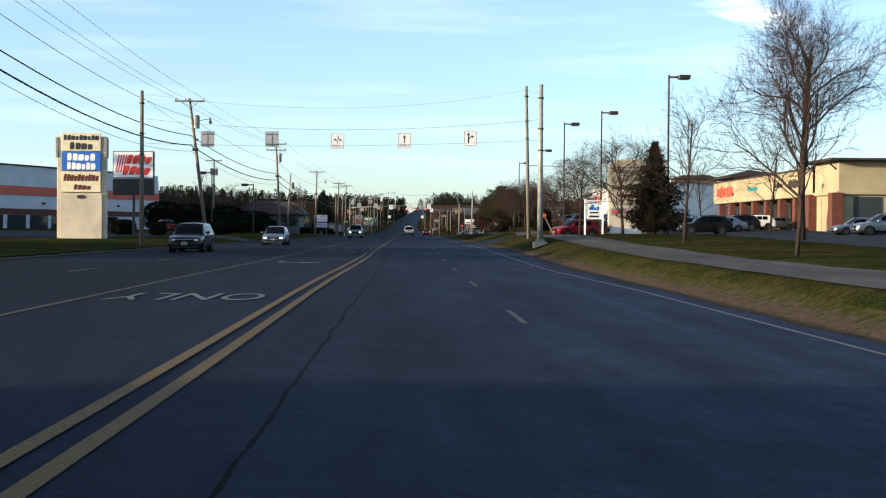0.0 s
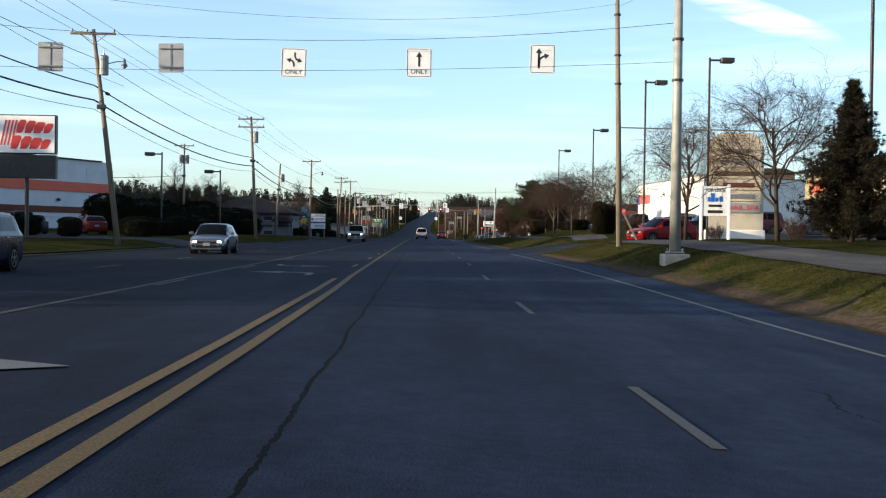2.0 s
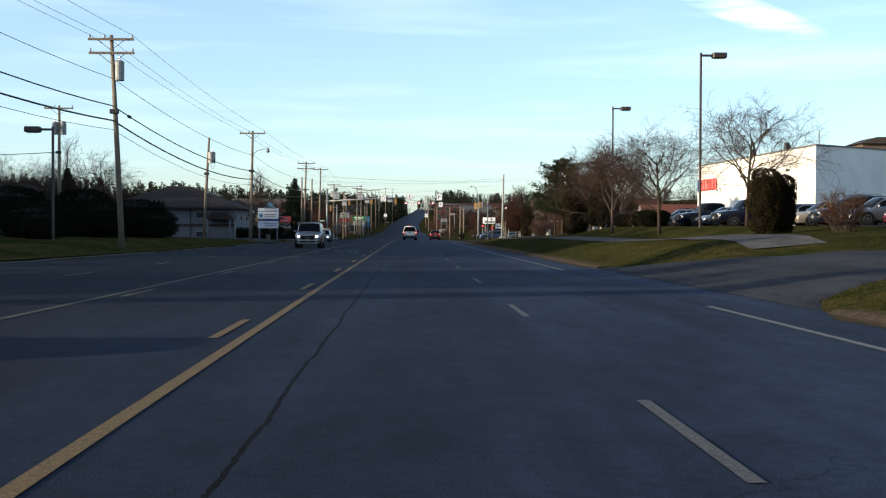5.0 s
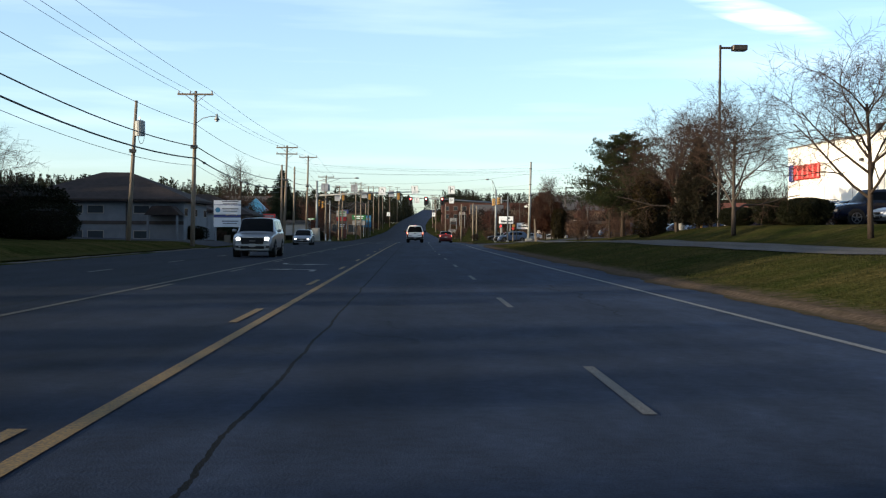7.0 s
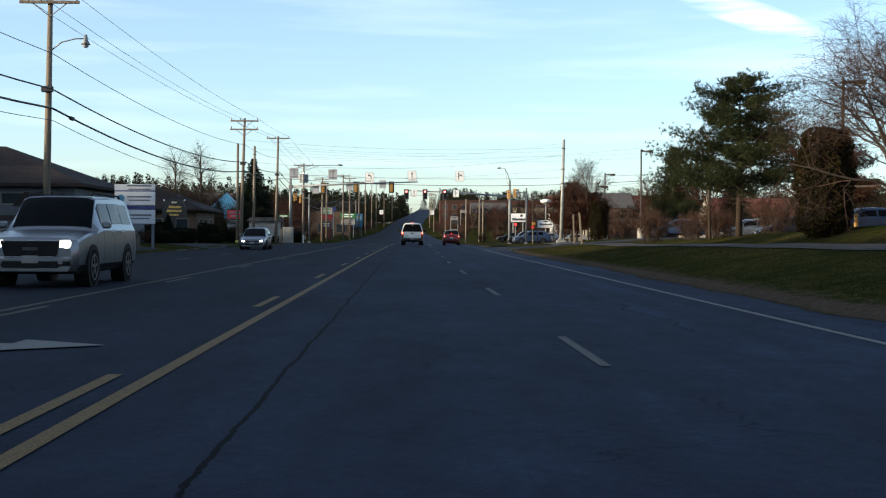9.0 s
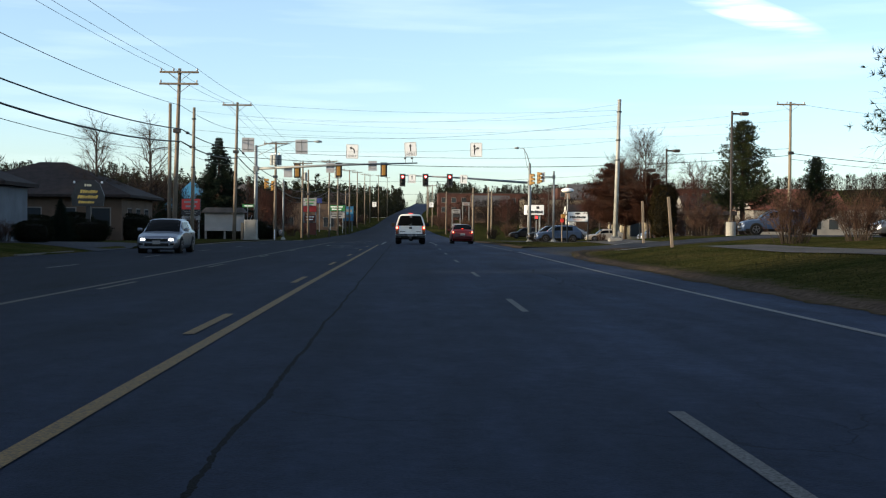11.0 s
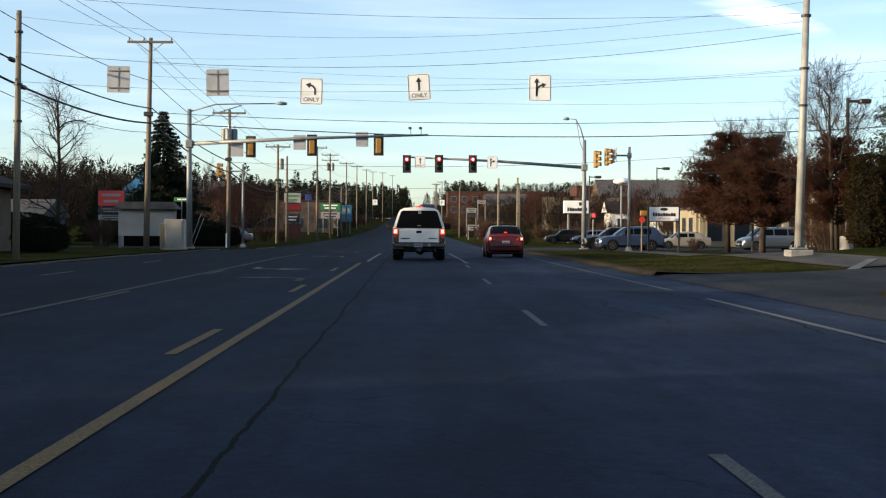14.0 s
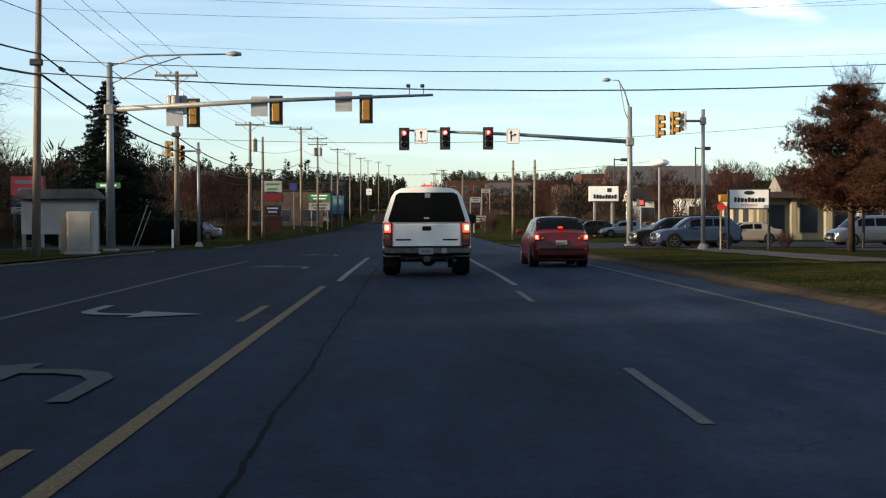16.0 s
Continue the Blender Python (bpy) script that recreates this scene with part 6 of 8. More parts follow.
# white pet-supply store
pet = thing("white_store", (37.0, 206.0, 1.7), "large white block store with a red and blue sign", "building")
WEST_A, WEST_B = Vector((1.9, -12.2)), Vector((0.0, 25.5))
OUTLINE = [WEST_A, Vector((27.4, 5.6)), Vector((30.0, 25.5)), WEST_B]
part("wall", Geo().prism([tuple(v) for v in OUTLINE], -0.6, 7.5, "z"), M["white_wall"], pet)
mid_ = sum(OUTLINE, Vector((0, 0))) / 4
part("coping", Geo().prism([tuple(mid_ + (v - mid_) * 1.008) for v in OUTLINE], 7.5, 7.64, "z"), M["siding"], pet)
along = (WEST_A - WEST_B).normalized()
out_ = Vector((along.y, -along.x))
lean_ = math.degrees(math.atan2(along.y, along.x)) + 90


def on_west(d, z, off, size, bevel):
    """A box on the front wall, d metres from its far corner."""
    c = WEST_B + along * d + out_ * off
    return Geo().box((c.x, c.y, z), size, bevel, lean_)


for d in range(3, 38, 6):
    part("joint", on_west(d, 3.7, 0.004, (0.03, 0.05, 7.4), 0), M["siding"], pet)
for k in range(6):
    part("sign_shape", on_west(1.3 + 1.25 * k, 5.2, 0.16, (0.26, 1.0, 1.35 if k else 1.6), 0.12), M["red" if k else "navy"], pet, "raised sign shape")
for d in (17, 31):
    part("wall_lamp", on_west(d, 5.6, 0.16, (0.3, 0.4, 0.25), 0.05), M["black"], pet)
part("vent_pipe", Geo().tube([(2.6, -11.0, 7.5), (2.6, -11.0, 9.0)], 0.05, 6), M["steel"], pet)
for x, y in ((2.4, -2.0), (1.9, 8.0)):
    part("roof_unit", Geo().box((x, y, 8.0), (0.45, 0.5, 0.9), 0.05), M["black"], pet)
hut = part("roof_hut", Geo().box((13.5, 0.2, 8.0), (7.0, 4.0, 0.9), 0.05), M["tan_brick"], pet, "brown roof-top plant housing")
part("hut_roof", Geo().prism([(9.6, 8.45), (17.4, 8.45), (15.6, 9.1), (11.4, 9.1)], -2.2, 2.6), M["fascia"], hut)

# pylon sign of the shopping row
py2 = thing("pylon_sign", (23.1, 115.5, ground_z(22.6, 115.5)), "cream pylon sign with many tenant panels and arched top", "sign")
part("tower", Geo().prism([(-1.45, 0), (1.45, 0), (1.45, 6.2), (1.2, 6.7), (0.8, 7.0), (-0.8, 7.0), (-1.2, 6.7), (-1.45, 6.2)], -0.2, 0.4), M["cream_post"], py2)
for k, (h, mt, lm) in enumerate(((0.75, "cream_post", "siding"), (0.62, "cream_post", "cabinet"), (0.62, "cream_post", "tan_brick"), (0.62, "cream_post", "brick"), (0.62, "cream_post", "cabinet"), (0.62, "board", "red"))):
    z = 5.85 - 0.72 * k
    p_ = part("panel", Geo().box((0, -0.24, z), (2.6, 0.1, h), 0.015), M[mt], py2)
    if k == 5:
        part("lettering", moved(letters("NAIL SPA", 0.3, 0.006), pose(0.35, -0.3, z)), M["red"], p_, "red words NAIL SPA")
        bars(p_, ((-0.95, z, 0.55, 0.26),), "red", -0.295)
    else:
        bars(p_, ((0.1 * (k % 2), z, 1.7 + 0.3 * (k % 3), 0.3),), lm, -0.295)
part("plinth", Geo().box((0, 0.1, 0.4), (3.1, 0.8, 0.9), 0.04), M["white_wall"], py2)
py2.scale = (1.28, 1.0, 1.06)

# lease board on white posts
ls = thing("lease_board", (16.65, 94.2, ground_z(16.65, 94.2)), "white lease board with blue blocks on white posts", "sign")
for s in (-0.92, 0.92):
    part("post", Geo().box((s, 0, 1.35), (0.17, 0.17, 2.9), 0.02), M["sign_white"], ls)
p_ = part("panel", Geo().box((0, -0.02, 1.95), (1.72, 0.08, 1.5), 0.012), M["sign_white"], ls)
part("lettering", moved(letters("FOR LEASE", 0.2, 0.004), pose(0, -0.066, 2.5)), M["black"], p_, "black words FOR LEASE")
ls.scale = (0.76, 1.0, 1.0)
blk = Geo()
for x, w, h in ((-0.42, 0.2, 0.22), (-0.17, 0.26, 0.42), (0.1, 0.2, 0.2), (0.38, 0.24, 0.26)):
    blk.box((x, -0.066, 1.93 + h / 2), (w, 0.012, h))
part("emblem", blk, M["blue"], p_, "blue building blocks")
bars(p_, ((0, 1.72, 0.9, 0.12), (0, 1.42, 1.0, 0.15)), "black", -0.064)

# leaning stop sign
sg = thing("stop_sign", (15.3, 107.4, ground_z(15.3, 107.4) - 0.1), "small red stop sign on a leaning timber post", "road sign")
sg.matrix_basis = sg.matrix_basis @ pose(0, 0, 0, 0, -27, 0)
part("post", Geo().box((0, 0.03, 1.25), (0.1, 0.1, 2.7), 0.01), M["wood_new"], sg)
ring = [(0.19 * math.cos(radians(22.5 + 45 * k)), 2.5 + 0.19 * math.sin(radians(22.5 + 45 * k))) for k in range(8)]
p_ = part("panel", Geo().prism(ring, -0.035, -0.022), M["red"], sg)
part("lettering", moved(letters("STOP", 0.1, 0.003), pose(0, -0.039, 2.5)), M["sign_white"], p_, "white word STOP")

# grocery entrance sign and the bank behind it
gs = thing("entrance_sign", (18.2, 298.0, ground_z(18.2, 298)), "white entrance sign in a dark frame on posts", "sign")
for s in (-1, 1):
    part("post", Geo().box((s * 0.98, 0, 1.4), (0.12, 0.12, 3.1), 0.012), M["black"], gs)
p_ = part("panel", Geo().box((0, -0.02, 2.45), (2.0, 0.1, 1.0), 0.012), M["black"], gs)
part("face", Geo().box((0, -0.075, 2.45), (1.88, 0.012, 0.88), 0.003), M["sign_white"], p_)
blocks(p_, 0, 2.42, 1.5, 0.24, 9, "black", -0.081)
part("emblem", Geo().prism([(0.26 * math.cos(k * 0.45), 2.75 + 0.1 * math.sin(k * 0.45)) for k in range(14)], -0.088, -0.08), M["black"], p_)
part("lettering", moved(letters("ENTRANCE", 0.11, 0.003), pose(0, -0.085, 2.15)), M["red"], p_, "red word ENTRANCE")
bank = building(36, 341, 14, 10, 3.6, "bank_wall", "cream bank with white columns and flat canopy", "flat", "roof_flat", z=-0.3, windows=[("s", x, 0.6, 1.4, 2.2, False) for x in (-5.2, -2.6, 0, 2.6, 5.2)] + [("w", y, 0.6, 1.6, 2.2, False) for y in (-3, 0, 3)])
for x in (-6.6, -4, -1.3, 1.3, 4, 6.6):
    part("column", Geo().box((x, -5.6, 1.7), (0.45, 0.45, 3.4), 0.04), M["bank_wall"], bank)
part("canopy", Geo().box((0, -5.6, 3.55), (14.4, 1.6, 0.5), 0.04), M["fascia"], bank)

# shops and sheds up the far hill, right-hand side
for x, y, wx, wy, h, wall, roof, rm, lab in (
    (37, 474, 15, 12, 6.5, "wall_far", "flat", "roof_flat", "cream warehouse on the far slope"),
    (54, 500, 20, 14, 6.5, "tan_brick", "gable", "shingle_grey", "tan hall with grey roof on the far slope"),
    (34, 640, 40, 18, 9.0, "brick_far", "flat", "roof_flat", "long red-brick block on the far slope"),
    (92, 680, 60, 20, 9.0, "brick_far", "flat", "roof_flat", "long brick school on the far slope"),
    (70, 400, 16, 12, 4.5, "siding", "gable", "brick", "white shop with dark red roof across the street"),
    (92, 420, 22, 12, 4.5, "siding", "flat", "roof_flat", "low white shop across the street"),
    (32, 400, 2.8, 5, 3.6, "white_wall", "gable", "shingle", "small white gabled house across the street"),
    (43, 420, 3.6, 5, 3.9, "white_wall", "flat", "roof_flat", "small white flat-roofed shop across the street"),
    (56, 410, 6, 9, 4.2, "siding", "gable", "shingle", "small white gabled house across the street"),
    (120, 470, 50, 16, 5.0, "tan_brick", "flat", "roof_flat", "long low store with flat dark roof"),
    (30, 590, 12, 12, 5.0, "tan_brick", "gable", "shingle_grey", "pale house beside the hill road"),
    (-24, 600, 14, 12, 6.0, "brick", "gable", "shingle", "brick house beside the hill road"),
    (-50, 520, 18, 14, 6.0, "siding", "gable", "shingle_grey", "pale house on the wooded slope"),
    (-44, 680, 16, 12, 7.0, "siding", "gable", "shingle", "pale house high on the slope"),
    (-90, 620, 20, 14, 6.0, "siding", "gable", "shingle_grey", "pale house among far trees"),
):
    zb = ground_z(x, y)
    building(x, y, wx, wy, h, wall, lab, roof, rm, z=zb, rise=0.3 * wy, windows=[("s", -wx / 2 + 2 + k * (wx - 4) / max(1, int(wx / 4)), h * 0.25 + j * 3.4, 1.6, 1.7, False) for k in range(int(wx / 4) + 1) for j in range(max(1, int(h / 4.5)))])
bg = thing("white_store_sign", (19.7, 352.0, -0.9), "white box sign with dark bars on two posts", "sign")
for s in (-0.8, 0.8):
    part("post", Geo().box((s, 0.2, 2.0), (0.2, 0.2, 4.4), 0.02), M["steel"], bg)
p_ = part("panel", Geo().box((0, 0, 4.65), (2.7, 0.4, 1.35), 0.04), M["sign_white"], bg)
bars(p_, ((0.5, 4.98, 0.4, 0.36),), "black", -0.21)
blocks(p_, 0.1, 4.4, 2.2, 0.42, 8, "black", -0.205)
ov = thing("oval_sign", (23.4, 345.0, -0.75), "white oval shop sign on a slim pole", "sign")
part("post", Geo().tube([(0, 0, 0), (0, 0, 6.6)], 0.09, 8), M["steel"], ov)
part("oval", Geo().ball((0, 0, 7.0), 0.85, 20, 10, 0.4), M["sign_white"], ov, smooth=True)
for x, y, h in ((11.0, 347, 6.9), (13.4, 352, 7.1), (14.8, 366, 6.8)):
    round_pole("bare_pole", x, y, h, 0.14, 0.1, "wood_new", "bare pale wooden pole across the crossing", base=False)
for x, y, h, l in ((14.15, 237.6, 2.4, (-0.22, 0)), (15.3, 250.5, 2.4, (-0.08, 0))):
    t_ = thing("timber_post", (x, y, ground_z(x, y)), "short weathered timber post in the grass", "post", "timber posts by the driveway")
    part("post", Geo().prism([(-0.06, -0.2), (0.06, -0.2), (0.055 + l[0], h), (-0.055 + l[0], h)], -0.08, 0.08), M["wood"], t_)
yb = solo("bollard", Geo().tube([(0, 0, -0.1), (0, 0, 1.0), (0, 0, 1.08)], [0.1, 0.1, 0.06], 10), M["signal_yellow"], (24.6, 213, ground_z(24.6, 213)), "yellow steel bollard beside the car park", "bollard")
for x, y, h in ((-11.44, 309.4, 1.05), (-10.9, 252.5, 0.5)):
    solo("marker_post", Geo().box((0, 0, h / 2 - 0.03), (0.1, 0.1, h + 0.06), 0.02), M["sign_white"], (x, y, ground_z(x, y)), "short white marker post on the verge", "post", "white marker posts")
flag = thing("utility_marker", (-12.3, 254.5, ground_z(-12.3, 254.5)), "small yellow utility marker on a thin stake", "marker")
part("stake", Geo().tube([(0, 0, -0.1), (0, 0, 0.24)], 0.012, 6), M["steel"], flag)
part("plate", Geo().box((0, -0.02, 0.26), (0.24, 0.02, 0.16), 0.01), M["marker_yellow"], flag, "yellow plate")

# two thin stakes that lean together on the verge
stk = thing("leaning_stakes", (-15.8, 320.0, ground_z(-15.8, 320)), "two thin grey stakes leaning together on the verge", "stakes")
for dx, tx in ((-0.25, 0.75), (0.05, 0.95)):
    part("stake", Geo().tube([(dx, 0, -0.1), (tx, 0.1, 2.7 if dx < 0 else 2.3)], 0.03, 6), M["steel"], stk)


# ---- vehicles ----
def spoked_rim(s, x, y, r):
    """A cast wheel in one mesh: outer ring, hub and five spokes; s: the side it faces."""
    g = Geo()
    n = 20
    r0, r1 = 0.7, 0.6
    g.grid([[(x + s * d, y + r * k * math.cos(2 * math.pi * i / n), r + r * k * math.sin(2 * math.pi * i / n)) for i in range(n + 1)] for k, d in ((r0, 0.0), (r0 * 0.97, 0.012), (r1, 0.012), (r1 * 0.97, -0.01))])
    g.tube([(x - s * 0.01, y, r), (x + s * 0.016, y, r)], r * 0.14, 10)
    for k in range(5):
        a = 2 * math.pi * k / 5 + 0.3
        d, t = Vector((0, math.cos(a), math.sin(a))), Vector((0, -math.sin(a), math.cos(a)))
        c = Vector((x + s * 0.008, y, r))
        g.add([c + d * r * 0.1 + t * r * 0.09, c + d * r * 0.1 - t * r * 0.09, c + d * r * 0.62 - t * r * 0.06, c + d * r * 0.62 + t * r * 0.06], [(0, 1, 2, 3)])
    return g


def car(x, y, rz, style, body_mat, label, lights="", z=None, detail=True, group=""):
    """A car on its wheels: y is forward on its own axes. lights: t for lit tail lamps, h for lit headlamps."""
    S = {
        # length, half width, roof, belt, bonnet height, roof front, roof rear, screen base, rear glass base, tail height, wheel radius, ground gap
        "sedan": (4.55, 0.88, 1.44, 0.92, 0.86, 0.35, -0.95, 1.15, -1.75, 0.98, 0.32, 0.22),
        "hatch": (4.4, 0.89, 1.52, 0.96, 0.92, 0.4, -1.75, 1.15, -2.12, 1.0, 0.33, 0.22),
        "compact": (4.3, 0.83, 1.42, 0.93, 0.88, 0.35, -1.25, 1.15, -1.95, 1.0, 0.31, 0.2),
        "suv": (4.55, 0.92, 1.66, 1.06, 1.02, 0.25, -1.45, 1.15, -2.16, 1.08, 0.36, 0.28),
        "bigsuv": (5.2, 1.0, 1.92, 1.22, 1.17, 0.5, -2.25, 1.15, -2.5, 1.15, 0.40, 0.34),
        "van": (4.9, 0.97, 1.75, 1.05, 1.0, 0.9, -2.1, 1.75, -2.38, 1.05, 0.34, 0.24),
        "pickup": (5.6, 0.99, 1.88, 1.22, 1.16, 0.75, -0.55, 1.35, -0.75, 1.2, 0.40, 0.38),
    }[style]
    L, W, R, B, HB, rf, rr, sb, rb_, T, wr, gap = S
    a = L / 2
    z0 = ground_z(x, y) if z is None else z
    ob = thing("car" if style in ("sedan", "hatch", "compact") else {"suv": "suv", "bigsuv": "suv", "van": "van", "pickup": "pickup"}[style], (x, y, z0), label, "car" if style != "pickup" else "pickup truck", group, rz)
    # stations along the length: y, top, roof half width, body half width, belt
    st = [(-a, T - 0.22, W * 0.84, W * 0.86, T - 0.24), (-a + 0.06, T - 0.04, W * 0.88, W * 0.94, T - 0.06)]
    if style == "pickup":
        st += [(-a + 0.3, T, W * 0.9, W, T - 0.02), (rb_ - 0.04, T, W * 0.9, W, T - 0.02), (rb_, R - 0.35, W * 0.8, W, B)]
    else:
        st += [(rb_, T + 0.02, W * 0.86, W * 0.98, min(B, T))]
    n = 4
    for k in range(1, n):
        t = k / n
        st.append((rb_ + (rr - rb_) * t, T + (R - T) * math.sin(t * math.pi / 2) if style != "pickup" else R - 0.35 + 0.33 * t, W * (0.86 - 0.1 * t), W * (0.98 + 0.02 * t), B))
    st += [(rr, R - 0.02, W * 0.76, W, B), ((rr + rf) / 2, R, W * 0.77, W, B), (rf, R - 0.03, W * 0.76, W, B)]
    for k in range(1, n):
        t = k / n
        st.append((rf + (sb - rf) * t, R - 0.03 - (R - 0.03 - HB) * t ** 1.25, W * (0.76 + 0.09 * t), W, B + (HB - B) * t))
    st += [(sb, HB, W * 0.86, W * 0.995, HB - 0.03), (sb + (a - sb) * 0.5, HB - 0.04, W * 0.84, W * 0.98, HB - 0.08), (a - 0.14, HB - 0.16, W * 0.78, W * 0.93, HB - 0.2), (a, HB - 0.34, W * 0.7, W * 0.82, HB - 0.38)]

    def ring(s):
        yy, top, wr_, wb, belt = s
        half = [(wb * 0.9, gap), (wb * 0.98, gap + 0.12), (wb, gap + (belt - gap) * 0.55), (wb * 0.985, belt - 0.05), (wb * 0.955, belt), (min(wr_, wb * 0.93), max(top - 0.06, belt + 0.005)), (wr_ * 0.86, max(top, belt + 0.01)), (wr_ * 0.4, max(top, belt + 0.01) + 0.02)]
        return [(-p, yy, q) for p, q in half] + [(p, yy, q) for p, q in half[::-1]]

    rows = [ring(s) for s in st]
    g = Geo().grid(rows)
    m = len(rows[0])
    g.f += [tuple(range(m)), tuple(range(len(g.v) - m, len(g.v)))]
    body = part("body", g, M[body_mat], ob, smooth=True, crease=24)
    part("underbody", Geo().box((0, 0, gap + 0.02), (W * 1.7, L * 0.93, 0.16), 0.03), M["trim_dark"], ob)
    ys_ = [s[0] for s in st]

    def skin(yy, k):
        """A point of the skin at yy; k runs over the ring's points."""
        i = max(0, min(len(ys_) - 2, int(np.searchsorted(ys_, yy)) - 1))
        t = (yy - ys_[i]) / (ys_[i + 1] - ys_[i])
        lo = int(min(max(math.floor(k), 0), m - 2))
        u = k - lo
        p = [Vector(rows[i + d][lo + e]) for d in (0, 1) for e in (0, 1)]
        return (p[0].lerp(p[1], u)).lerp(p[2].lerp(p[3], u), t)

    def patch(nm, y0, y1, k0, k1, out, material, ny=5, nk=5, lab=""):
        gg_ = Geo().grid([[skin(y0 + (y1 - y0) * i / ny, k0 + (k1 - k0) * j / nk) + Vector(out) for j in range(nk + 1)] for i in range(ny + 1)])
        return part(nm, gg_, M[material], ob, lab, True)

    mids = [(rr + 0.1, (rr + rf) / 2 - 0.05), ((rr + rf) / 2 + 0.05, rf + (sb - rf) * 0.42)]
    if style in ("suv", "bigsuv", "van", "hatch"):
        d = (rf + (sb - rf) * 0.4 - rr - 0.15) / 3
        mids = [(rr + 0.12 + d * k, rr + 0.04 + d * (k + 1)) for k in range(3)]
    if style == "pickup":
        mids = [(rr + 0.05, rf + (sb - rf) * 0.4)]
    for y0, y1 in mids:
        for s, (k0, k1) in ((-1, (4.15, 4.86)), (1, (m - 1 - 4.86, m - 1 - 4.15))):
            patch("side_window", y0, y1, k0, k1, (s * 0.008, 0, 0.002), "car_glass")
    patch("windscreen", rf + 0.05, sb - 0.05, 5.15, m - 1 - 5.15, (0, 0.008, 0.008), "car_glass")
    if style == "pickup":
        part("rear_window", Geo().box((0, rb_ - 0.01, (T + R) / 2 + 0.05), (W * 1.3, 0.03, (R - T) * 0.55), 0.01), M["car_glass"], ob)
    else:
        patch("rear_window", rb_ + 0.05, rr - 0.06, 5.15, m - 1 - 5.15, (0, -0.008, 0.008), "car_glass")
    wb_ = L * 0.295
    for sy in (-wb_, wb_ * 1.02):
        for s in (-1, 1):
            # dark disc, proud of the body, drawn for the shaded gap round the wheel
            part("wheel_arch", Geo().tube([(s * W * 0.7, sy, wr + 0.01), (s * (W + 0.004), sy, wr + 0.01)], wr * 1.17, 20), M["trim_dark"], ob)
            w_ = part("wheel", Geo().tube([(s * (W - 0.2), sy, wr), (s * (W - 0.18), sy, wr), (s * (W - 0.01), sy, wr), (s * (W + 0.012), sy, wr)], [wr * 0.9, wr, wr, wr * 0.93], 20), M["rubber"], ob)
            part("rim", spoked_rim(s, s * (W + 0.008), sy, wr), M["rim"], w_)
    for s in (-1, 1):
        tl = part("tail_lamp", Geo().box((s * W * 0.8, -a + 0.05, T - 0.17), (W * 0.24, 0.14, 0.2 if style != "bigsuv" else 0.4), 0.03), M["tail_red"], ob)
        if "t" in lights:
            part("brake_lens", Geo().box((s * W * 0.84, -a - 0.03, T - 0.16), (W * 0.13, 0.02, 0.13), 0.02), M["tail_lit"], tl, "lit red brake lens")
            part("bulb", Geo().box((s * W * 0.85, -a - 0.045, T - 0.15), (W * 0.07, 0.014, 0.07), 0.006), M["tail_core"], tl, "bright bulb in the lens")
        part("reverse_lens", Geo().box((s * W * 0.64, -a + 0.0, T - 0.19), (0.09, 0.06, 0.09), 0.03), M["tail_red" if "t" not in lights else "amber"], tl)
        part("headlamp", Geo().box((s * W * 0.66, a - 0.1, HB - 0.3), (W * 0.24, 0.2, 0.13 if style != "bigsuv" else 0.19), 0.04), M["head_lit" if "h" in lights else "head_off"], ob, "lit headlamp" if "h" in lights else "")
        mi = part("wing_mirror", Geo().box((s * (W + 0.1), rf + (sb - rf) * 0.62, B + 0.06), (0.2, 0.12, 0.15), 0.04), M[body_mat], ob)
        if detail:
            for yh in [(p + q) / 2 + 0.25 for p, q in mids[-2:]]:
                part("door_handle", Geo().box((s * (W + 0.004), yh - 0.55, B - 0.1), (0.03, 0.18, 0.04), 0.01), M["chrome"], ob)
    gw, gh = (W * 1.18, 0.3) if style == "bigsuv" else (W * 1.04, 0.2)
    taper = [(-gw / 2, gh / 2), (-gw * 0.43, -gh / 2), (gw * 0.43, -gh / 2), (gw / 2, gh / 2)]
    gz = HB - (0.38 if style == "bigsuv" else 0.36)
    gr = part("grille", Geo().prism([(p, gz + q) for p, q in taper], a - 0.06, a + 0.03), M["trim_dark"], ob)
    part("grille_badge", Geo().box((0, a + 0.034, gz), (gw * 0.26, 0.012, gh * 0.2), 0.004), M["chrome_dim"], gr)
    for q in (gh / 2 + 0.012, -gh / 2 - 0.012):
        part("grille_trim", Geo().box((0, a + 0.02, gz + q), (gw * (1.0 if q > 0 else 0.86), 0.03, 0.02), 0.005), M["chrome"], gr)
    part("front_bumper", Geo().box((0, a - 0.05, gap + 0.2), (W * 1.66, 0.2, 0.22), 0.06), M[body_mat], ob)
    rbp = part("rear_bumper", Geo().box((0, -a + 0.03, gap + 0.22), (W * 1.76, 0.2, 0.24), 0.05), M[body_mat], ob)
    part("bumper_strip", Geo().box((0, -a - 0.075, gap + 0.3), (W * 1.5, 0.012, 0.035), 0.004), M["trim_dark"], rbp)
    part("lower_valance", Geo().box((0, -a + 0.1, gap + 0.06), (W * 1.6, 0.2, 0.12), 0.03), M["trim_dark"], rbp)
    part("bumper_intake", Geo().box((0, a + 0.045, gap + 0.14), (W * 1.12, 0.03, 0.13), 0.01), M["trim_dark"], ob)
    for s in (-1, 1):
        part("fog_lamp", Geo().box((s * W * 0.72, a + 0.04, gap + 0.17), (0.16, 0.03, 0.08), 0.012), M["trim_dark"], ob)
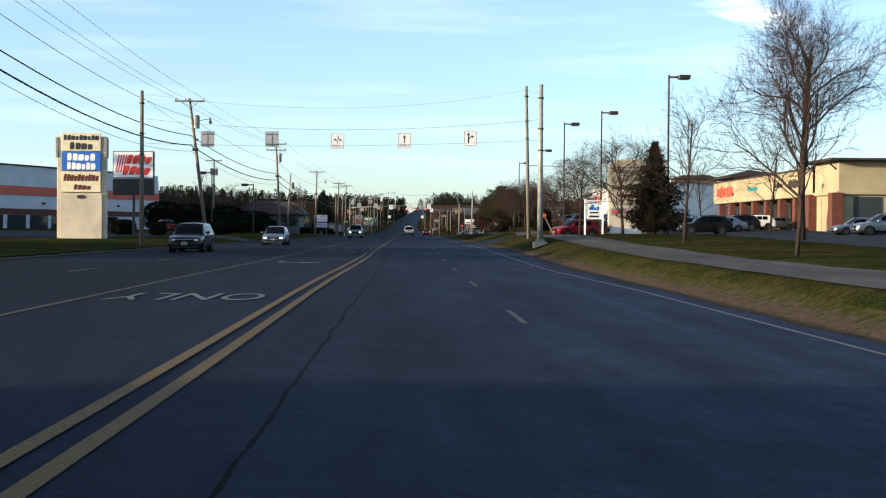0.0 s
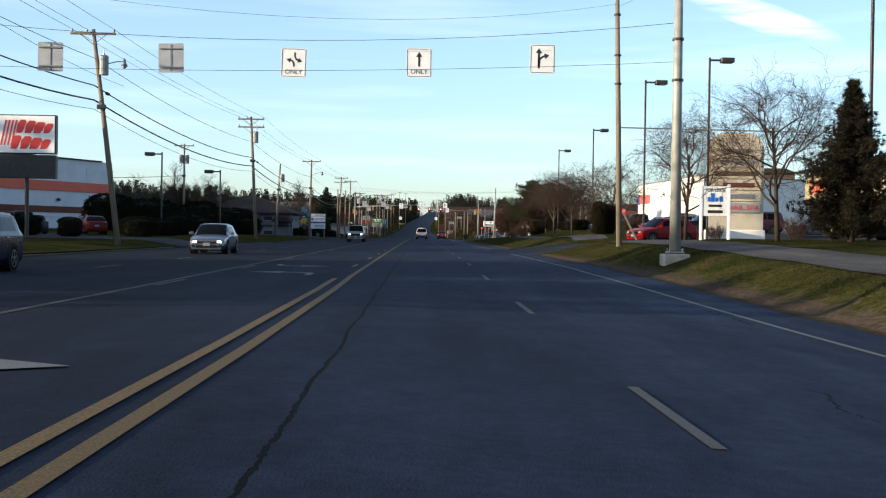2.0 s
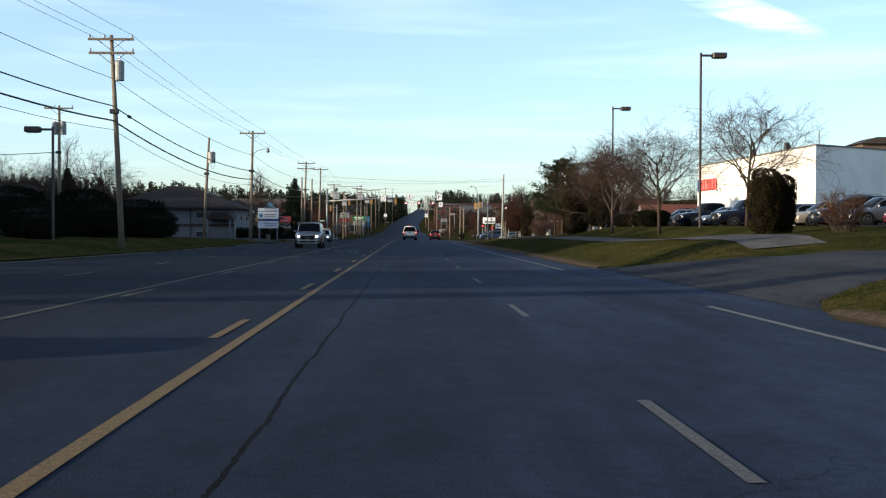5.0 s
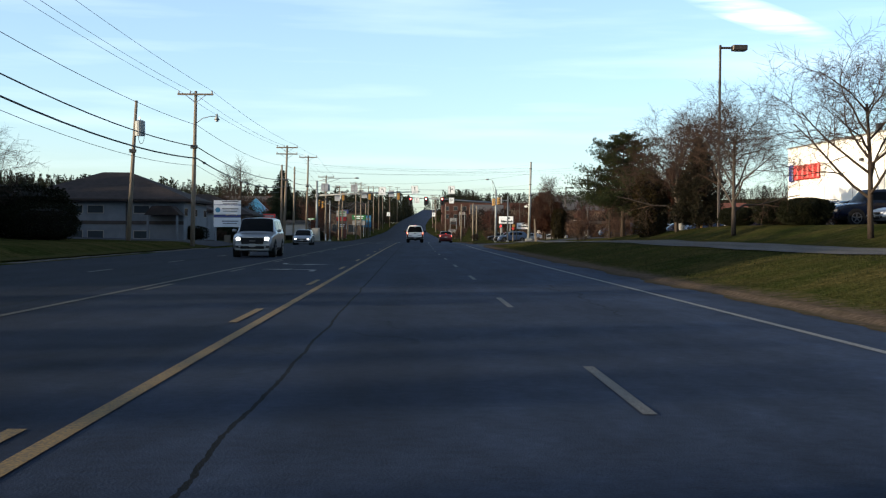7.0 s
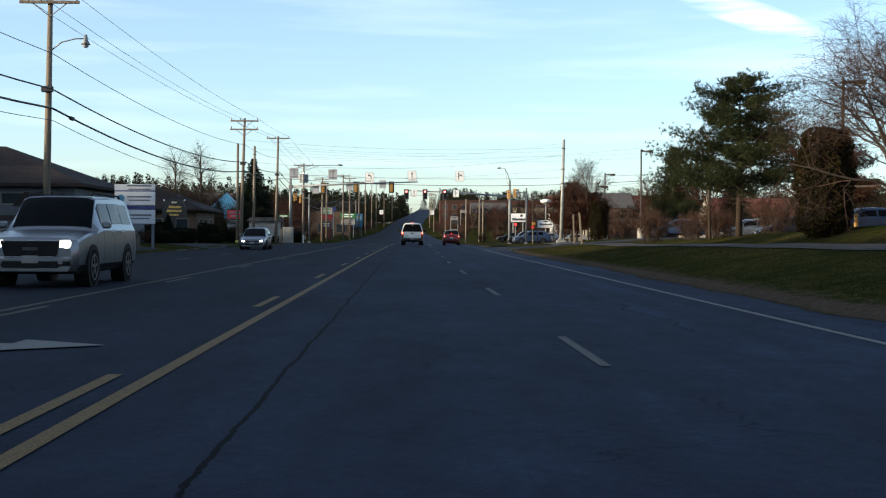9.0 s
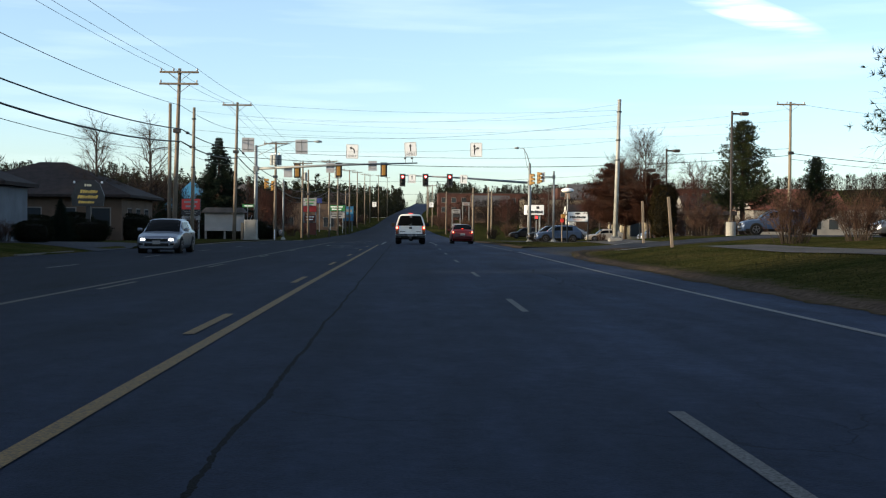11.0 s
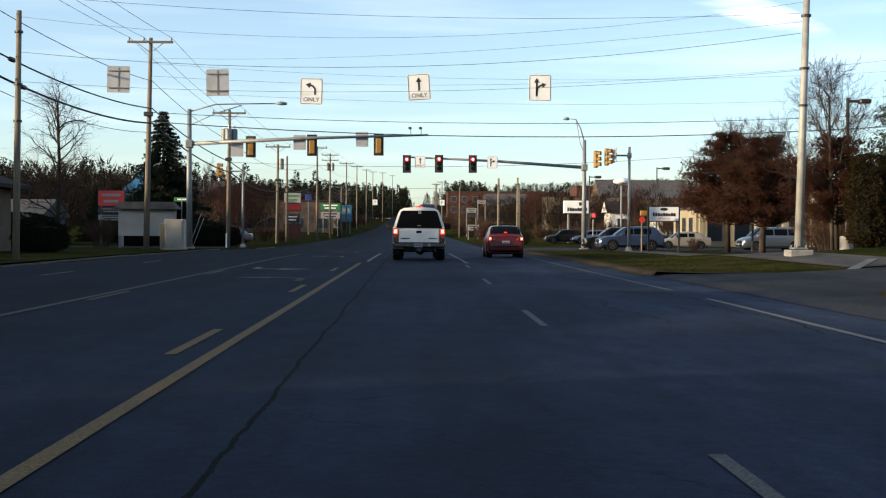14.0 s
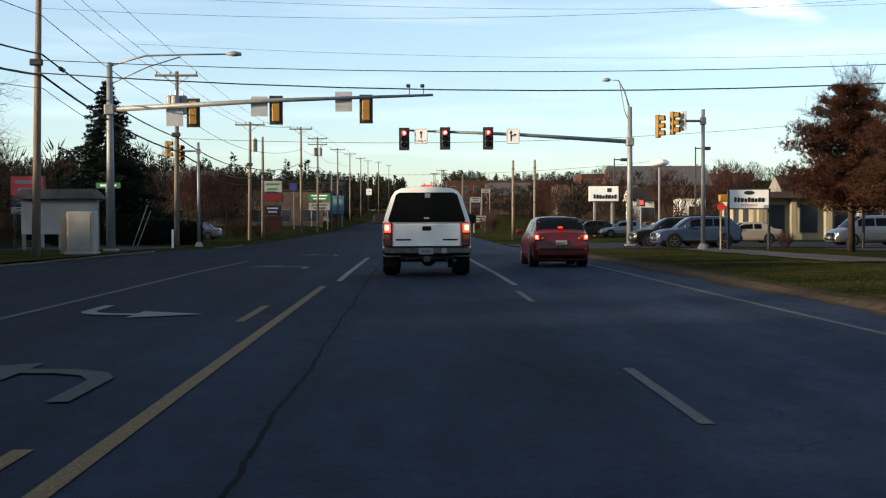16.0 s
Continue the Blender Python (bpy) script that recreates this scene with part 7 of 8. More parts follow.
    if style in ("suv", "bigsuv", "pickup"):
        for k0, k1, s in ((0.05, 1.0, -1), (m - 2.0, m - 1.05, 1)):
            patch("sill_cladding", -a + 0.2, a - 0.25, k0, k1, (s * 0.01, 0, 0), "trim_dark", 12, 2)
    if detail:
        for yd in [q for p_, q in mids] + [mids[0][0] - 0.02]:
            for k0, k1, s in ((1.1, 4.0, -1), (m - 5.0, m - 2.1, 1)):
                patch("door_seam", yd, yd + 0.018, k0, k1, (s * 0.006, 0, 0), "trim_dark", 1, 4)
    part("number_plate", Geo().box((0, a + 0.06, gap + 0.24), (0.32, 0.015, 0.15), 0.004), M["plate"], ob)
    rp = part("number_plate", Geo().box((0, -a - 0.02, T - 0.32), (0.32, 0.06, 0.15), 0.004), M["plate"], ob)
    part("plate_bar", Geo().box((0, -a - 0.052, T - 0.32), (0.22, 0.006, 0.06), 0.001), M["siding_grey"], rp)
    if style in ("suv", "bigsuv"):
        for s in (-1, 1):
            part("roof_rail", Geo().tube([(s * W * 0.68, rr + 0.2, R - 0.01), (s * W * 0.68, rr + 0.3, R + 0.05), (s * W * 0.68, rf - 0.1, R + 0.05), (s * W * 0.68, rf, R - 0.01)], 0.02, 6), M["trim_dark"], ob)
    if "t" in lights:
        part("high_lamp", Geo().box((0, rb_ + 0.02, T + 0.12), (0.14, 0.08, 0.05), 0.015), M["tail_glow"], ob, "lit high brake lamp")
    return ob


def capped_pickup(x, y):
    """The white pickup with a canopy, its rear to the camera's way."""
    ob = thing("pickup_truck", (x, y, 0.0), "white pickup truck with a matching bed cap, brake lights on", "pickup truck")
    W = 0.98
    ob.scale = (1.06, 1.0, 1.02)
    bed = part("bed", Geo().box((0, 1.05, 0.93), (2 * W, 2.1, 0.66), 0.05), M["p_white"], ob)
    tg = part("tailgate", Geo().box((0, -0.02, 0.94), (1.52, 0.08, 0.58), 0.03), M["p_white"], ob)
    part("tailgate_handle", Geo().box((0, -0.07, 1.12), (0.2, 0.03, 0.1), 0.035), M["trim_dark"], tg)
    for s in (-1, 1):
        part("name_bar", Geo().box((s * 0.52, -0.065, 0.86), (0.34, 0.01, 0.035), 0.003), M["trim_dark"], tg)
    part("tailgate_ledge", Geo().box((0, -0.05, 0.7), (1.5, 0.03, 0.02), 0.005), M["siding"], tg)
    part("cab", Geo().box((0, 3.2, 0.95), (2 * W, 2.4, 0.7), 0.06), M["p_white"], ob)
    part("bonnet", Geo().box((0, 4.95, 0.93), (2 * W - 0.08, 1.3, 0.62), 0.1), M["p_white"], ob)
    cabin = [(-0.93, 1.24), (0.93, 1.24), (0.78, 1.86), (0.6, 1.94), (-0.6, 1.94), (-0.78, 1.86)]
    part("cab_top", Geo().prism(cabin, 2.2, 3.9), M["p_white"], ob)
    # canopy over the bed, narrower at the top, with rounded shoulders
    rows = []
    for yy, k in ((0.0, 0.985), (0.02, 1.0), (1.0, 1.0), (2.1, 1.0)):
        rows.append([(-0.97 * k, yy, 1.24), (-0.93 * k, yy, 1.4), (-0.78 * k, yy, 1.86), (-0.7 * k, yy, 1.98), (-0.55 * k, yy, 2.05), (-0.2, yy, 2.08), (0.2, yy, 2.08), (0.55 * k, yy, 2.05), (0.7 * k, yy, 1.98), (0.78 * k, yy, 1.86), (0.93 * k, yy, 1.4), (0.97 * k, yy, 1.24)])
    g = Geo().grid(rows)
    g.f.append(tuple(range(12)))
    cap_ = part("bed_cap", g, M["p_white"], ob, "white bed cap", True)
    glass = [(-0.84, 1.27), (0.84, 1.27), (0.86, 1.31), (0.68, 1.9), (0.6, 1.95), (-0.6, 1.95), (-0.68, 1.9), (-0.86, 1.31)]
    part("rear_window", Geo().prism(glass, -0.035, -0.012), M["tinted"], cap_, "dark tinted lift window")
    part("window_latch", Geo().box((0, -0.045, 1.36), (0.12, 0.02, 0.035), 0.01), M["chrome"], cap_)
    part("sticker", Geo().box((0.02, -0.038, 1.88), (0.12, 0.004, 0.1)), M["board"], cap_)
    for s in (-1, 1):
        part("side_window", Geo().add([(s * 0.925, 0.25, 1.44), (s * 0.925, 1.85, 1.44), (s * 0.80, 1.85, 1.82), (s * 0.80, 0.25, 1.82)], [(0, 1, 2, 3)]), M["car_glass"], cap_)
    part("high_lamp", Geo().box((0, 0.05, 2.11), (0.26, 0.1, 0.04), 0.015), M["tail_glow"], cap_, "lit high brake lamp")
    part("roof_fin", Geo().box((0, 2.35, 2.02), (1.3, 0.2, 0.1), 0.03), M["p_white"], ob)
    for s in (-1, 1):
        tl = part("tail_lamp", Geo().box((s * 0.87, -0.03, 0.98), (0.2, 0.1, 0.56), 0.03), M["tail_red"], ob)
        part("brake_lens", Geo().box((s * 0.875, -0.085, 1.13), (0.15, 0.02, 0.2), 0.02), M["tail_lit"], tl, "lit brake lens")
        part("bulb", Geo().box((s * 0.885, -0.098, 1.14), (0.085, 0.012, 0.12), 0.005), M["tail_core"], tl, "bright bulb in the lens")
        part("reverse_lens", Geo().box((s * 0.88, -0.085, 0.92), (0.14, 0.02, 0.1), 0.02), M["amber"], tl)
        part("wing_mirror", Geo().box((s * 1.16, 3.9, 1.35), (0.28, 0.14, 0.26), 0.05), M["trim_dark"], ob)
        for yy in (1.1, 4.75):
            w_ = part("wheel", Geo().tube([(s * 0.68, yy, 0.38), (s * 0.7, yy, 0.38), (s * 0.93, yy, 0.38), (s * 0.95, yy, 0.38)], [0.35, 0.38, 0.38, 0.35], 22), M["rubber"], ob)
            part("rim", Geo().tube([(s * 0.94, yy, 0.38), (s * 0.965, yy, 0.38)], [0.24, 0.2], 12), M["rim"], w_)
            # dark disc in place of a recess: the wheel well's shade as colour
            part("wheel_arch", Geo().tube([(s * 0.6, yy, 0.5), (s * 0.985, yy, 0.5)], 0.46, 20), M["trim_dark"], ob)
        part("mud_flap", Geo().box((s * 0.82, 0.62, 0.42), (0.32, 0.03, 0.4), 0.008), M["rubber"], ob)
        part("hanger", Geo().box((s * 0.45, 0.25, 0.42), (0.06, 0.3, 0.16), 0.02), M["black"], ob)
    part("side_skirt", Geo().box((0, 2.6, 0.56), (1.94, 4.9, 0.2), 0.04), M["p_white"], ob)
    part("chassis", Geo().box((0, 2.6, 0.48), (1.2, 5.0, 0.18), 0.03), M["black"], ob)
    bp_ = part("rear_bumper", Geo().box((0, -0.14, 0.6), (1.98, 0.24, 0.2), 0.06), M["chrome_dim"], ob, "dull chrome step bumper")
    part("bumper_step", Geo().box((0, -0.13, 0.705), (1.7, 0.2, 0.02), 0.005), M["trim_dark"], bp_)
    part("number_plate", Geo().box((-0.02, -0.268, 0.6), (0.32, 0.012, 0.15), 0.004), M["plate"], bp_)
    part("plate_bar", Geo().box((-0.02, -0.276, 0.6), (0.22, 0.004, 0.06)), M["siding_grey"], bp_)
    part("round_sticker", Geo().box((0.38, -0.268, 0.61), (0.12, 0.012, 0.12), 0.01), M["board"], bp_)
    part("tow_hitch", Geo().box((0, -0.2, 0.42), (0.16, 0.3, 0.14), 0.02), M["black"], ob)
    part("exhaust", Geo().tube([(0.62, 0.4, 0.38), (0.62, -0.05, 0.38)], 0.045, 10), M["black"], ob)
    part("axle", Geo().tube([(-0.7, 1.1, 0.38), (0.7, 1.1, 0.38)], 0.07, 8), M["black"], ob)
    part("differential", Geo().ball((0.05, 1.05, 0.38), 0.18, 10, 6), M["black"], ob)
    part("windscreen", Geo().add([(-0.8, 4.3, 1.26), (0.8, 4.3, 1.26), (0.66, 3.85, 1.88), (-0.66, 3.85, 1.88)], [(0, 1, 2, 3)]), M["car_glass"], ob)
    return ob


capped_pickup(2.32, 268.1)
car(6.25, 276.3, 0, "compact", "p_deep", "dark red compact hatchback with brake lights on", "t", z=0.0)
# oncoming traffic
car(-9.5, 62.8, 180, "hatch", "p_navy", "dark navy hatchback driving towards the crossing", "", z=0.0)
car(-8.2, 93.0, 180, "sedan", "p_slate", "slate-grey sedan with headlamps lit", "h", z=0.0)
car(-5.55, 178.3, 180, "bigsuv", "p_silver", "large silver SUV with headlamps lit", "h", z=0.0)
car(-8.3, 235.0, 180, "sedan", "p_slate", "slate-grey sedan with headlamps lit", "h", z=0.0)
# red crossover about to leave the driveway
car(17.7, 113.2, 116, "suv", "p_bred", "bright red crossover waiting in the driveway", "", z=ground_z(17.3, 113) + 0.05)
# parked cars
PARK = (
    (27.8, 104, 90, "suv", "p_black"), (40.5, 134, 95, "suv", "p_white"), (44.5, 139, 92, "sedan", "p_silver"), (38.5, 96, 90, "sedan", "p_silver"), (37.4, 88, 90, "suv", "p_silver"),
    (27.5, 128, 100, "van", "p_plum"), (25.6, 134, 97, "suv", "p_navy"), (26.5, 139, 95, "sedan", "p_red"), (26.0, 144, 95, "sedan", "p_silver"), (26.2, 149, 95, "suv", "p_navy"), (26.5, 154, 95, "sedan", "p_tan"),
    (27.0, 160, 95, "sedan", "p_silver"), (26.0, 168, 95, "pickup", "p_navy"), (25.8, 174, 97, "sedan", "p_silver"), (27.2, 163.5, 92, "sedan", "p_bred"), (26.0, 179.5, 95, "pickup", "p_navy"), (26.4, 185.0, 95, "sedan", "p_navy"), (26.0, 190, 93, "suv", "p_silver"),
    (33.5, 120, 90, "sedan", "p_silver"), (36.5, 126, 90, "suv", "p_black"), (30.5, 121, 90, "sedan", "p_blue"),
    (25.8, 215, 95, "sedan", "p_blue"), (26.5, 204, 92, "suv", "p_navy"), (26, 228, 90, "sedan", "p_navy"), (26.3, 262.5, 84, "suv", "p_blue"), (27.0, 241, 85, "sedan", "p_silver"),
    (28.8, 310.5, 92, "van", "p_silver"), (17.2, 304.8, 92, "suv", "p_blue"), (16.9, 309.6, 90, "suv", "p_black"), (24.9, 323.0, 90, "sedan", "p_tan"), (24, 346, 88, "sedan", "p_silver"), (21, 348, 88, "sedan", "p_silver"), (18.4, 350, 88, "sedan", "p_black"),
    (-28, 128, 30, "sedan", "p_navy"), (-31.5, 136, 30, "suv", "p_black"), (-34, 141, 30, "sedan", "p_silver"), (-24.5, 133, 20, "sedan", "p_red"), (-27.0, 172, 10, "sedan", "p_silver"), (-16.5, 346, 90, "sedan", "p_slate"), (-20, 350, 90, "suv", "p_black"),
)
CNAME = {"p_slate": "slate-grey", "p_navy": "navy", "p_white": "white", "p_silver": "silver", "p_plum": "dark plum", "p_red": "dark red", "p_tan": "champagne", "p_bred": "bright red", "p_black": "black", "p_blue": "steel-blue"}
for x, y, rz_, style, pm in PARK:
    car(x, y, rz_ + random.uniform(-2, 2), style, pm, f"{CNAME[pm]} {dict(bigsuv='SUV', suv='SUV', hatch='hatchback').get(style, style)} parked on asphalt", detail=False, group="parked cars")


# ---- trees, shrubs, grass ----
def bare_tree_mesh(seed, h, r0, crown_at, spread, upright, order=4, twigs=5, limbs=9, stout=0.42):
    """Trunk with limbs, and the fine twigs, of a leafless tree."""
    rnd = random.Random(seed)
    wood, fine = Geo(), Geo()

    def bend(d, amount):
        v = Vector((rnd.gauss(0, 1), rnd.gauss(0, 1), rnd.gauss(0, 1)))
        return (d + v * amount).normalized()

    def grow(p, d, length, r, level):
        pts, rad = [p.copy()], [r]
        n = 5 if level < 2 else 3 if level == 2 else 2
        for i in range(n):
            d = bend(d, 0.19 if level else 0.035)
            d = (d + Vector((0, 0, 0.10 * upright))).normalized()
            p = p + d * length / n
            pts.append(p.copy())
            rad.append(r * (1 - 0.62 * (i + 1) / n))
        (wood if level < 2 else fine).tube(pts, rad, 7 if level == 0 else 5 if level == 1 else 3, cap=level == 0)
        if level >= order:
            return
        count = twigs if level else limbs
        for k in range(count):
            t = crown_at + (1 - crown_at) * (k + rnd.random() * 0.8) / count if level == 0 else 0.22 + 0.78 * (k + rnd.random()) / count
            t = min(t, 0.99)
            i = min(int(t * n), n - 1)
            q = pts[i].lerp(pts[i + 1], t * n - i)
            ang = 2.4 * k + rnd.uniform(-0.5, 0.5)
            axis = (pts[i + 1] - pts[i]).normalized()
            u = axis.cross(Vector((0.3, 0.2, 1)) if abs(axis.z) < 0.9 else Vector((1, 0, 0))).normalized()
            w = axis.cross(u)
            tilt = rnd.uniform(0.55, 0.95) * (1.15 - 0.45 * upright)
            nd = (axis * math.cos(tilt) + (u * math.cos(ang) + w * math.sin(ang)) * math.sin(tilt)).normalized()
            ln = (spread * (1.15 - 0.55 * (t - crown_at) / (1 - crown_at)) if level == 0 else length * rnd.uniform(0.42, 0.66))
            grow(q, nd, ln, max(r * (stout if level == 0 else 0.5) * (1 - 0.4 * t), 0.0075), level + 1)

    grow(Vector((0, 0, -0.1)), Vector((0, 0, 1)), h * 0.94, r0, 0)
    return wood, fine


def bare_tree(seed, h, r0, crown_at, spread, upright, bark, twig, label, order=4, twigs=5, limbs=9, stout=0.42):
    wood, fine = bare_tree_mesh(seed, h, r0, crown_at, spread, upright, order, twigs, limbs, stout)
    ob = thing("bare_tree", (0, 0, -50), label, "tree", "leafless trees")
    part("trunk", wood, M[bark], ob, smooth=True)
    part("crown", fine, M[twig], ob, "fine leafless twigs", True)
    return ob


def put_tree(proto, x, y, turn=0.0, scale=1.0, dz=0.0):
    m = pose(x, y, ground_z(x, y) + dz, 0, 0, turn) @ Matrix.Scale(scale, 4)
    return copy_thing(proto, m)


def drop(proto):
    """Take a pattern away once its copies stand."""
    for o in [*proto.children_recursive, proto]:
        bpy.data.objects.remove(o)


big = bare_tree(3, 11.4, 0.24, 0.2, 5.2, 0.6, "bark", "twig", "large leafless shade tree on the lawn", 4, 8, 15, 0.42)
vase = bare_tree(11, 6.0, 0.14, 0.26, 4.0, 0.12, "bark", "twig", "spreading leafless tree on the verge", 4, 7, 12, 0.55)
vase2 = bare_tree(17, 6.4, 0.15, 0.24, 4.0, 0.18, "bark_grey", "twig", "spreading leafless tree with dark limbs", 4, 7, 13, 0.55)
slim = bare_tree(23, 6.6, 0.09, 0.28, 2.3, 0.7, "bark", "twig", "slim young leafless tree on the lawn", 4, 4, 14)
tall = bare_tree(31, 9.6, 0.13, 0.25, 2.4, 1.1, "bark_grey", "twig", "tall upright leafless tree", 4, 4, 16)
round_top = bare_tree(53, 8.6, 0.12, 0.3, 2.9, 0.75, "bark_grey", "twig", "leafless tree with an even rounded crown", 4, 6, 18)
larch = bare_tree(41, 12.2, 0.2, 0.15, 3.4, 0.25, "bark", "twig", "tall leafless larch-like tree with level limbs", 3, 7, 30)
russet = bare_tree(47, 5.4, 0.1, 0.12, 2.5, 0.8, "bark", "twig_red", "leafless tree with russet twigs", 4, 6, 12)
for proto, places in (
    (big, ((24.2, 66, 20, 1.0),)),
    (slim, ((16.0, 41, 0, 0.95), (16.0, 59.3, 70, 1.0), (30, 92, 10, 1.1), (29.5, 112, 200, 1.0))),
    (vase, ((17.6, 86.5, 0, 0.9), (16.2, 99, 130, 0.84), (17.2, 157, 40, 0.8), (19.5, 146, 200, 0.8), (29, 236, 10, 1.1))),
    (vase2, ((18.1, 191.5, 60, 0.85), (23.2, 204, 10, 1.05), (17.3, 175, 250, 0.8), (-26, 195, 150, 0.85), (-30.6, 196, 60, 0.8), (-37, 203, 0, 0.85))),
    (round_top, ((19.1, 268.6, 0, 0.78), (19.4, 280.2, 120, 0.68), (20.4, 290.4, 200, 0.78))),
    (tall, ((-34, 214, 50, 1.0), (-19, 345, 20, 0.8))),
    (larch, ((-25.7, 317, 0, 1.0), (-21.5, 276, 40, 0.72))),
    (russet, ((37.5, 331, 0, 1.5), (17.9, 216, 10, 0.85), (-18, 352, 0, 1.0), (-22, 344, 70, 1.1), (-16, 362, 150, 1.0), (25, 380, 40, 1.1), (32, 385, 0, 1.1), (19, 388, 90, 1.0), (38, 378, 20, 1.2), (-14.5, 338, 20, 0.9), (-25, 358, 60, 1.3))),
):
    for x, y, turn, s in places:
        put_tree(proto, x, y, turn, s)
    drop(proto)


def blades(points, length, width, rnd, per=4, needle=False):
    """Small pointed leaves, or needles, in bunches round the given points (place, outward way)."""
    vs, fs = [], []
    for p, out in points:
        for _ in range(per):
            d = (Vector(out) * 0.8 + Vector((rnd.gauss(0, 0.6), rnd.gauss(0, 0.6), rnd.gauss(0, 0.6)))).normalized()
            s = d.cross(Vector((rnd.gauss(0, 1), rnd.gauss(0, 1), rnd.gauss(0, 1)))).normalized() * width * rnd.uniform(0.6, 1.3)
            e = length * rnd.uniform(0.6, 1.4)
            b = Vector(p)
            n = len(vs)
            if needle:
                vs += [tuple(b - s * 1.45), tuple(b + s * 1.45), tuple(b + d * e)]
                fs.append((n, n + 1, n + 2))
            else:
                vs += [tuple(b), tuple(b + d * e * 0.5 + s * 1.3), tuple(b + d * e), tuple(b + d * e * 0.5 - s * 1.3)]
                fs.append((n, n + 1, n + 2, n + 3))
    g = Geo()
    g.v, g.f = vs, fs
    return g


def pine(seed, h, spread, leaf, label, whorls=14, open_=0.6, base=0.15, rise=-0.18, ragged=0.72):
    """A tapered trunk with whorls of limbs, each set with tufts of needles."""
    rnd = random.Random(seed)
    ob = thing("pine_tree", (0, 0, -50), label, "tree", "evergreen trees")
    limbs, pts = Geo(), []
    limbs.tube([(0, 0, -0.1), (0.05, 0, h * 0.5), (0, 0.05, h * 0.97)], [0.2 * h / 8, 0.12 * h / 8, 0.02], 8)
    for i in range(whorls):
        t = base + (1 - base) * i / whorls
        z = h * t
        reach = spread * (math.sin(math.pi * min(0.9, 0.25 + 0.72 * t)) ** 0.7) * rnd.uniform(0.6, 1.2) if open_ > 0.4 else spread * (1.02 - t) ** (0.9 if open_ < 0.25 else 1.1 if open_ < 0.32 else 0.72) * (1 if open_ < 0.25 else rnd.uniform(ragged, 1.12))
        for k in range(6):
            a = 2 * math.pi * (k + rnd.random() * 0.7) / 6 + i
            ln = reach * rnd.uniform(0.5 if open_ > 0.4 else 0.65, 1.15)
            d = Vector((math.cos(a), math.sin(a), rnd.uniform(0.0, 0.4) if open_ > 0.4 else rise))
            tip = Vector((0, 0, z)) + d * ln
            mid = Vector((0, 0, z)).lerp(tip, 0.5) + Vector((0, 0, -0.05 * ln))
            limbs.tube([(0, 0, z), mid, tip], [0.04 * h / 8, 0.025, 0.008], 4, False)
            n = int(16 + ln * 46) if open_ > 0.4 else int(10 + ln * (22 if open_ < 0.25 else 21))
            for j in range(n):
                u = (0.3 if open_ > 0.4 else 0.22) + (0.7 if open_ > 0.4 else 0.78) * ((j + rnd.random()) / n) ** (0.8 if open_ > 0.4 else 1.0)
                q = Vector((0, 0, z)).lerp(tip, u) + Vector((rnd.gauss(0, 0.16), rnd.gauss(0, 0.16), rnd.gauss(0.05, 0.11))) * (0.5 + ln * 0.35) * (0.6 if open_ < 0.25 else 1.0)
                pts.append((q, d * 0.7 + Vector((0, 0, 0.5 if open_ > 0.4 else -0.1))))
    part("trunk", limbs, M["bark"], ob, smooth=True)
    part("crown", blades(pts, 0.17 if open_ > 0.4 else 0.18, 0.0075 if open_ > 0.4 else 0.016 if open_ < 0.25 else 0.0095, rnd, 12 if open_ > 0.4 else 18, True), M[leaf], ob, "bunches of needles")
    return ob


def shrub(seed, w, d, h, leaf, label, cone=0.0, count=2600, leaf_len=0.13, name="shrub", squarish=2.0, group="evergreen shrubs", cat="shrub"):
    """A dense shrub: a core sheet coloured near black for its inner shade, and many small leaves over an uneven
    outline.
    """
    rnd = random.Random(seed)
    ob = thing(name, (0, 0, -50), label, cat, group)
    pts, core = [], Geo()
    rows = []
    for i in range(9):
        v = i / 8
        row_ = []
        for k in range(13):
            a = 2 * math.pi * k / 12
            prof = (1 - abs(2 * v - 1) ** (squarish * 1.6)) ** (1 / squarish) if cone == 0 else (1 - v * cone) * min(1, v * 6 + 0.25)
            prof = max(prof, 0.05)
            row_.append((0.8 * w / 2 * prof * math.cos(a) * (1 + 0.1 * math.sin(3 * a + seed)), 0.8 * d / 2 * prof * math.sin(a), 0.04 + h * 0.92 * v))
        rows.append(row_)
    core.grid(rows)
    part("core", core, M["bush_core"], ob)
    for _ in range(count):
        v = rnd.random() ** 0.85
        a = rnd.uniform(0, 2 * math.pi)
        prof = (1 - abs(2 * v - 1) ** (squarish * 1.6)) ** (1 / squarish) if cone == 0 else (1 - v * cone) * min(1, v * 6 + 0.3)
        lump = 1 + 0.3 * noise.noise((math.cos(a) * 2.2 + seed, math.sin(a) * 2.2, v * 3.5 * h / 2)) + 0.08 * noise.noise((math.cos(a) * 6, math.sin(a) * 6 + seed, v * 9))
        rr_ = prof * lump * rnd.uniform(0.78, 1.03)
        out = Vector((math.cos(a), math.sin(a), 0.9 * (v - 0.35)))
        pts.append(((w / 2 * rr_ * math.cos(a), d / 2 * rr_ * math.sin(a), max(0.03, h * v * (0.95 + 0.08 * lump))), out))
    part("foliage", blades(pts, leaf_len, leaf_len * 0.2, rnd, 5), M[leaf], ob)
    return ob


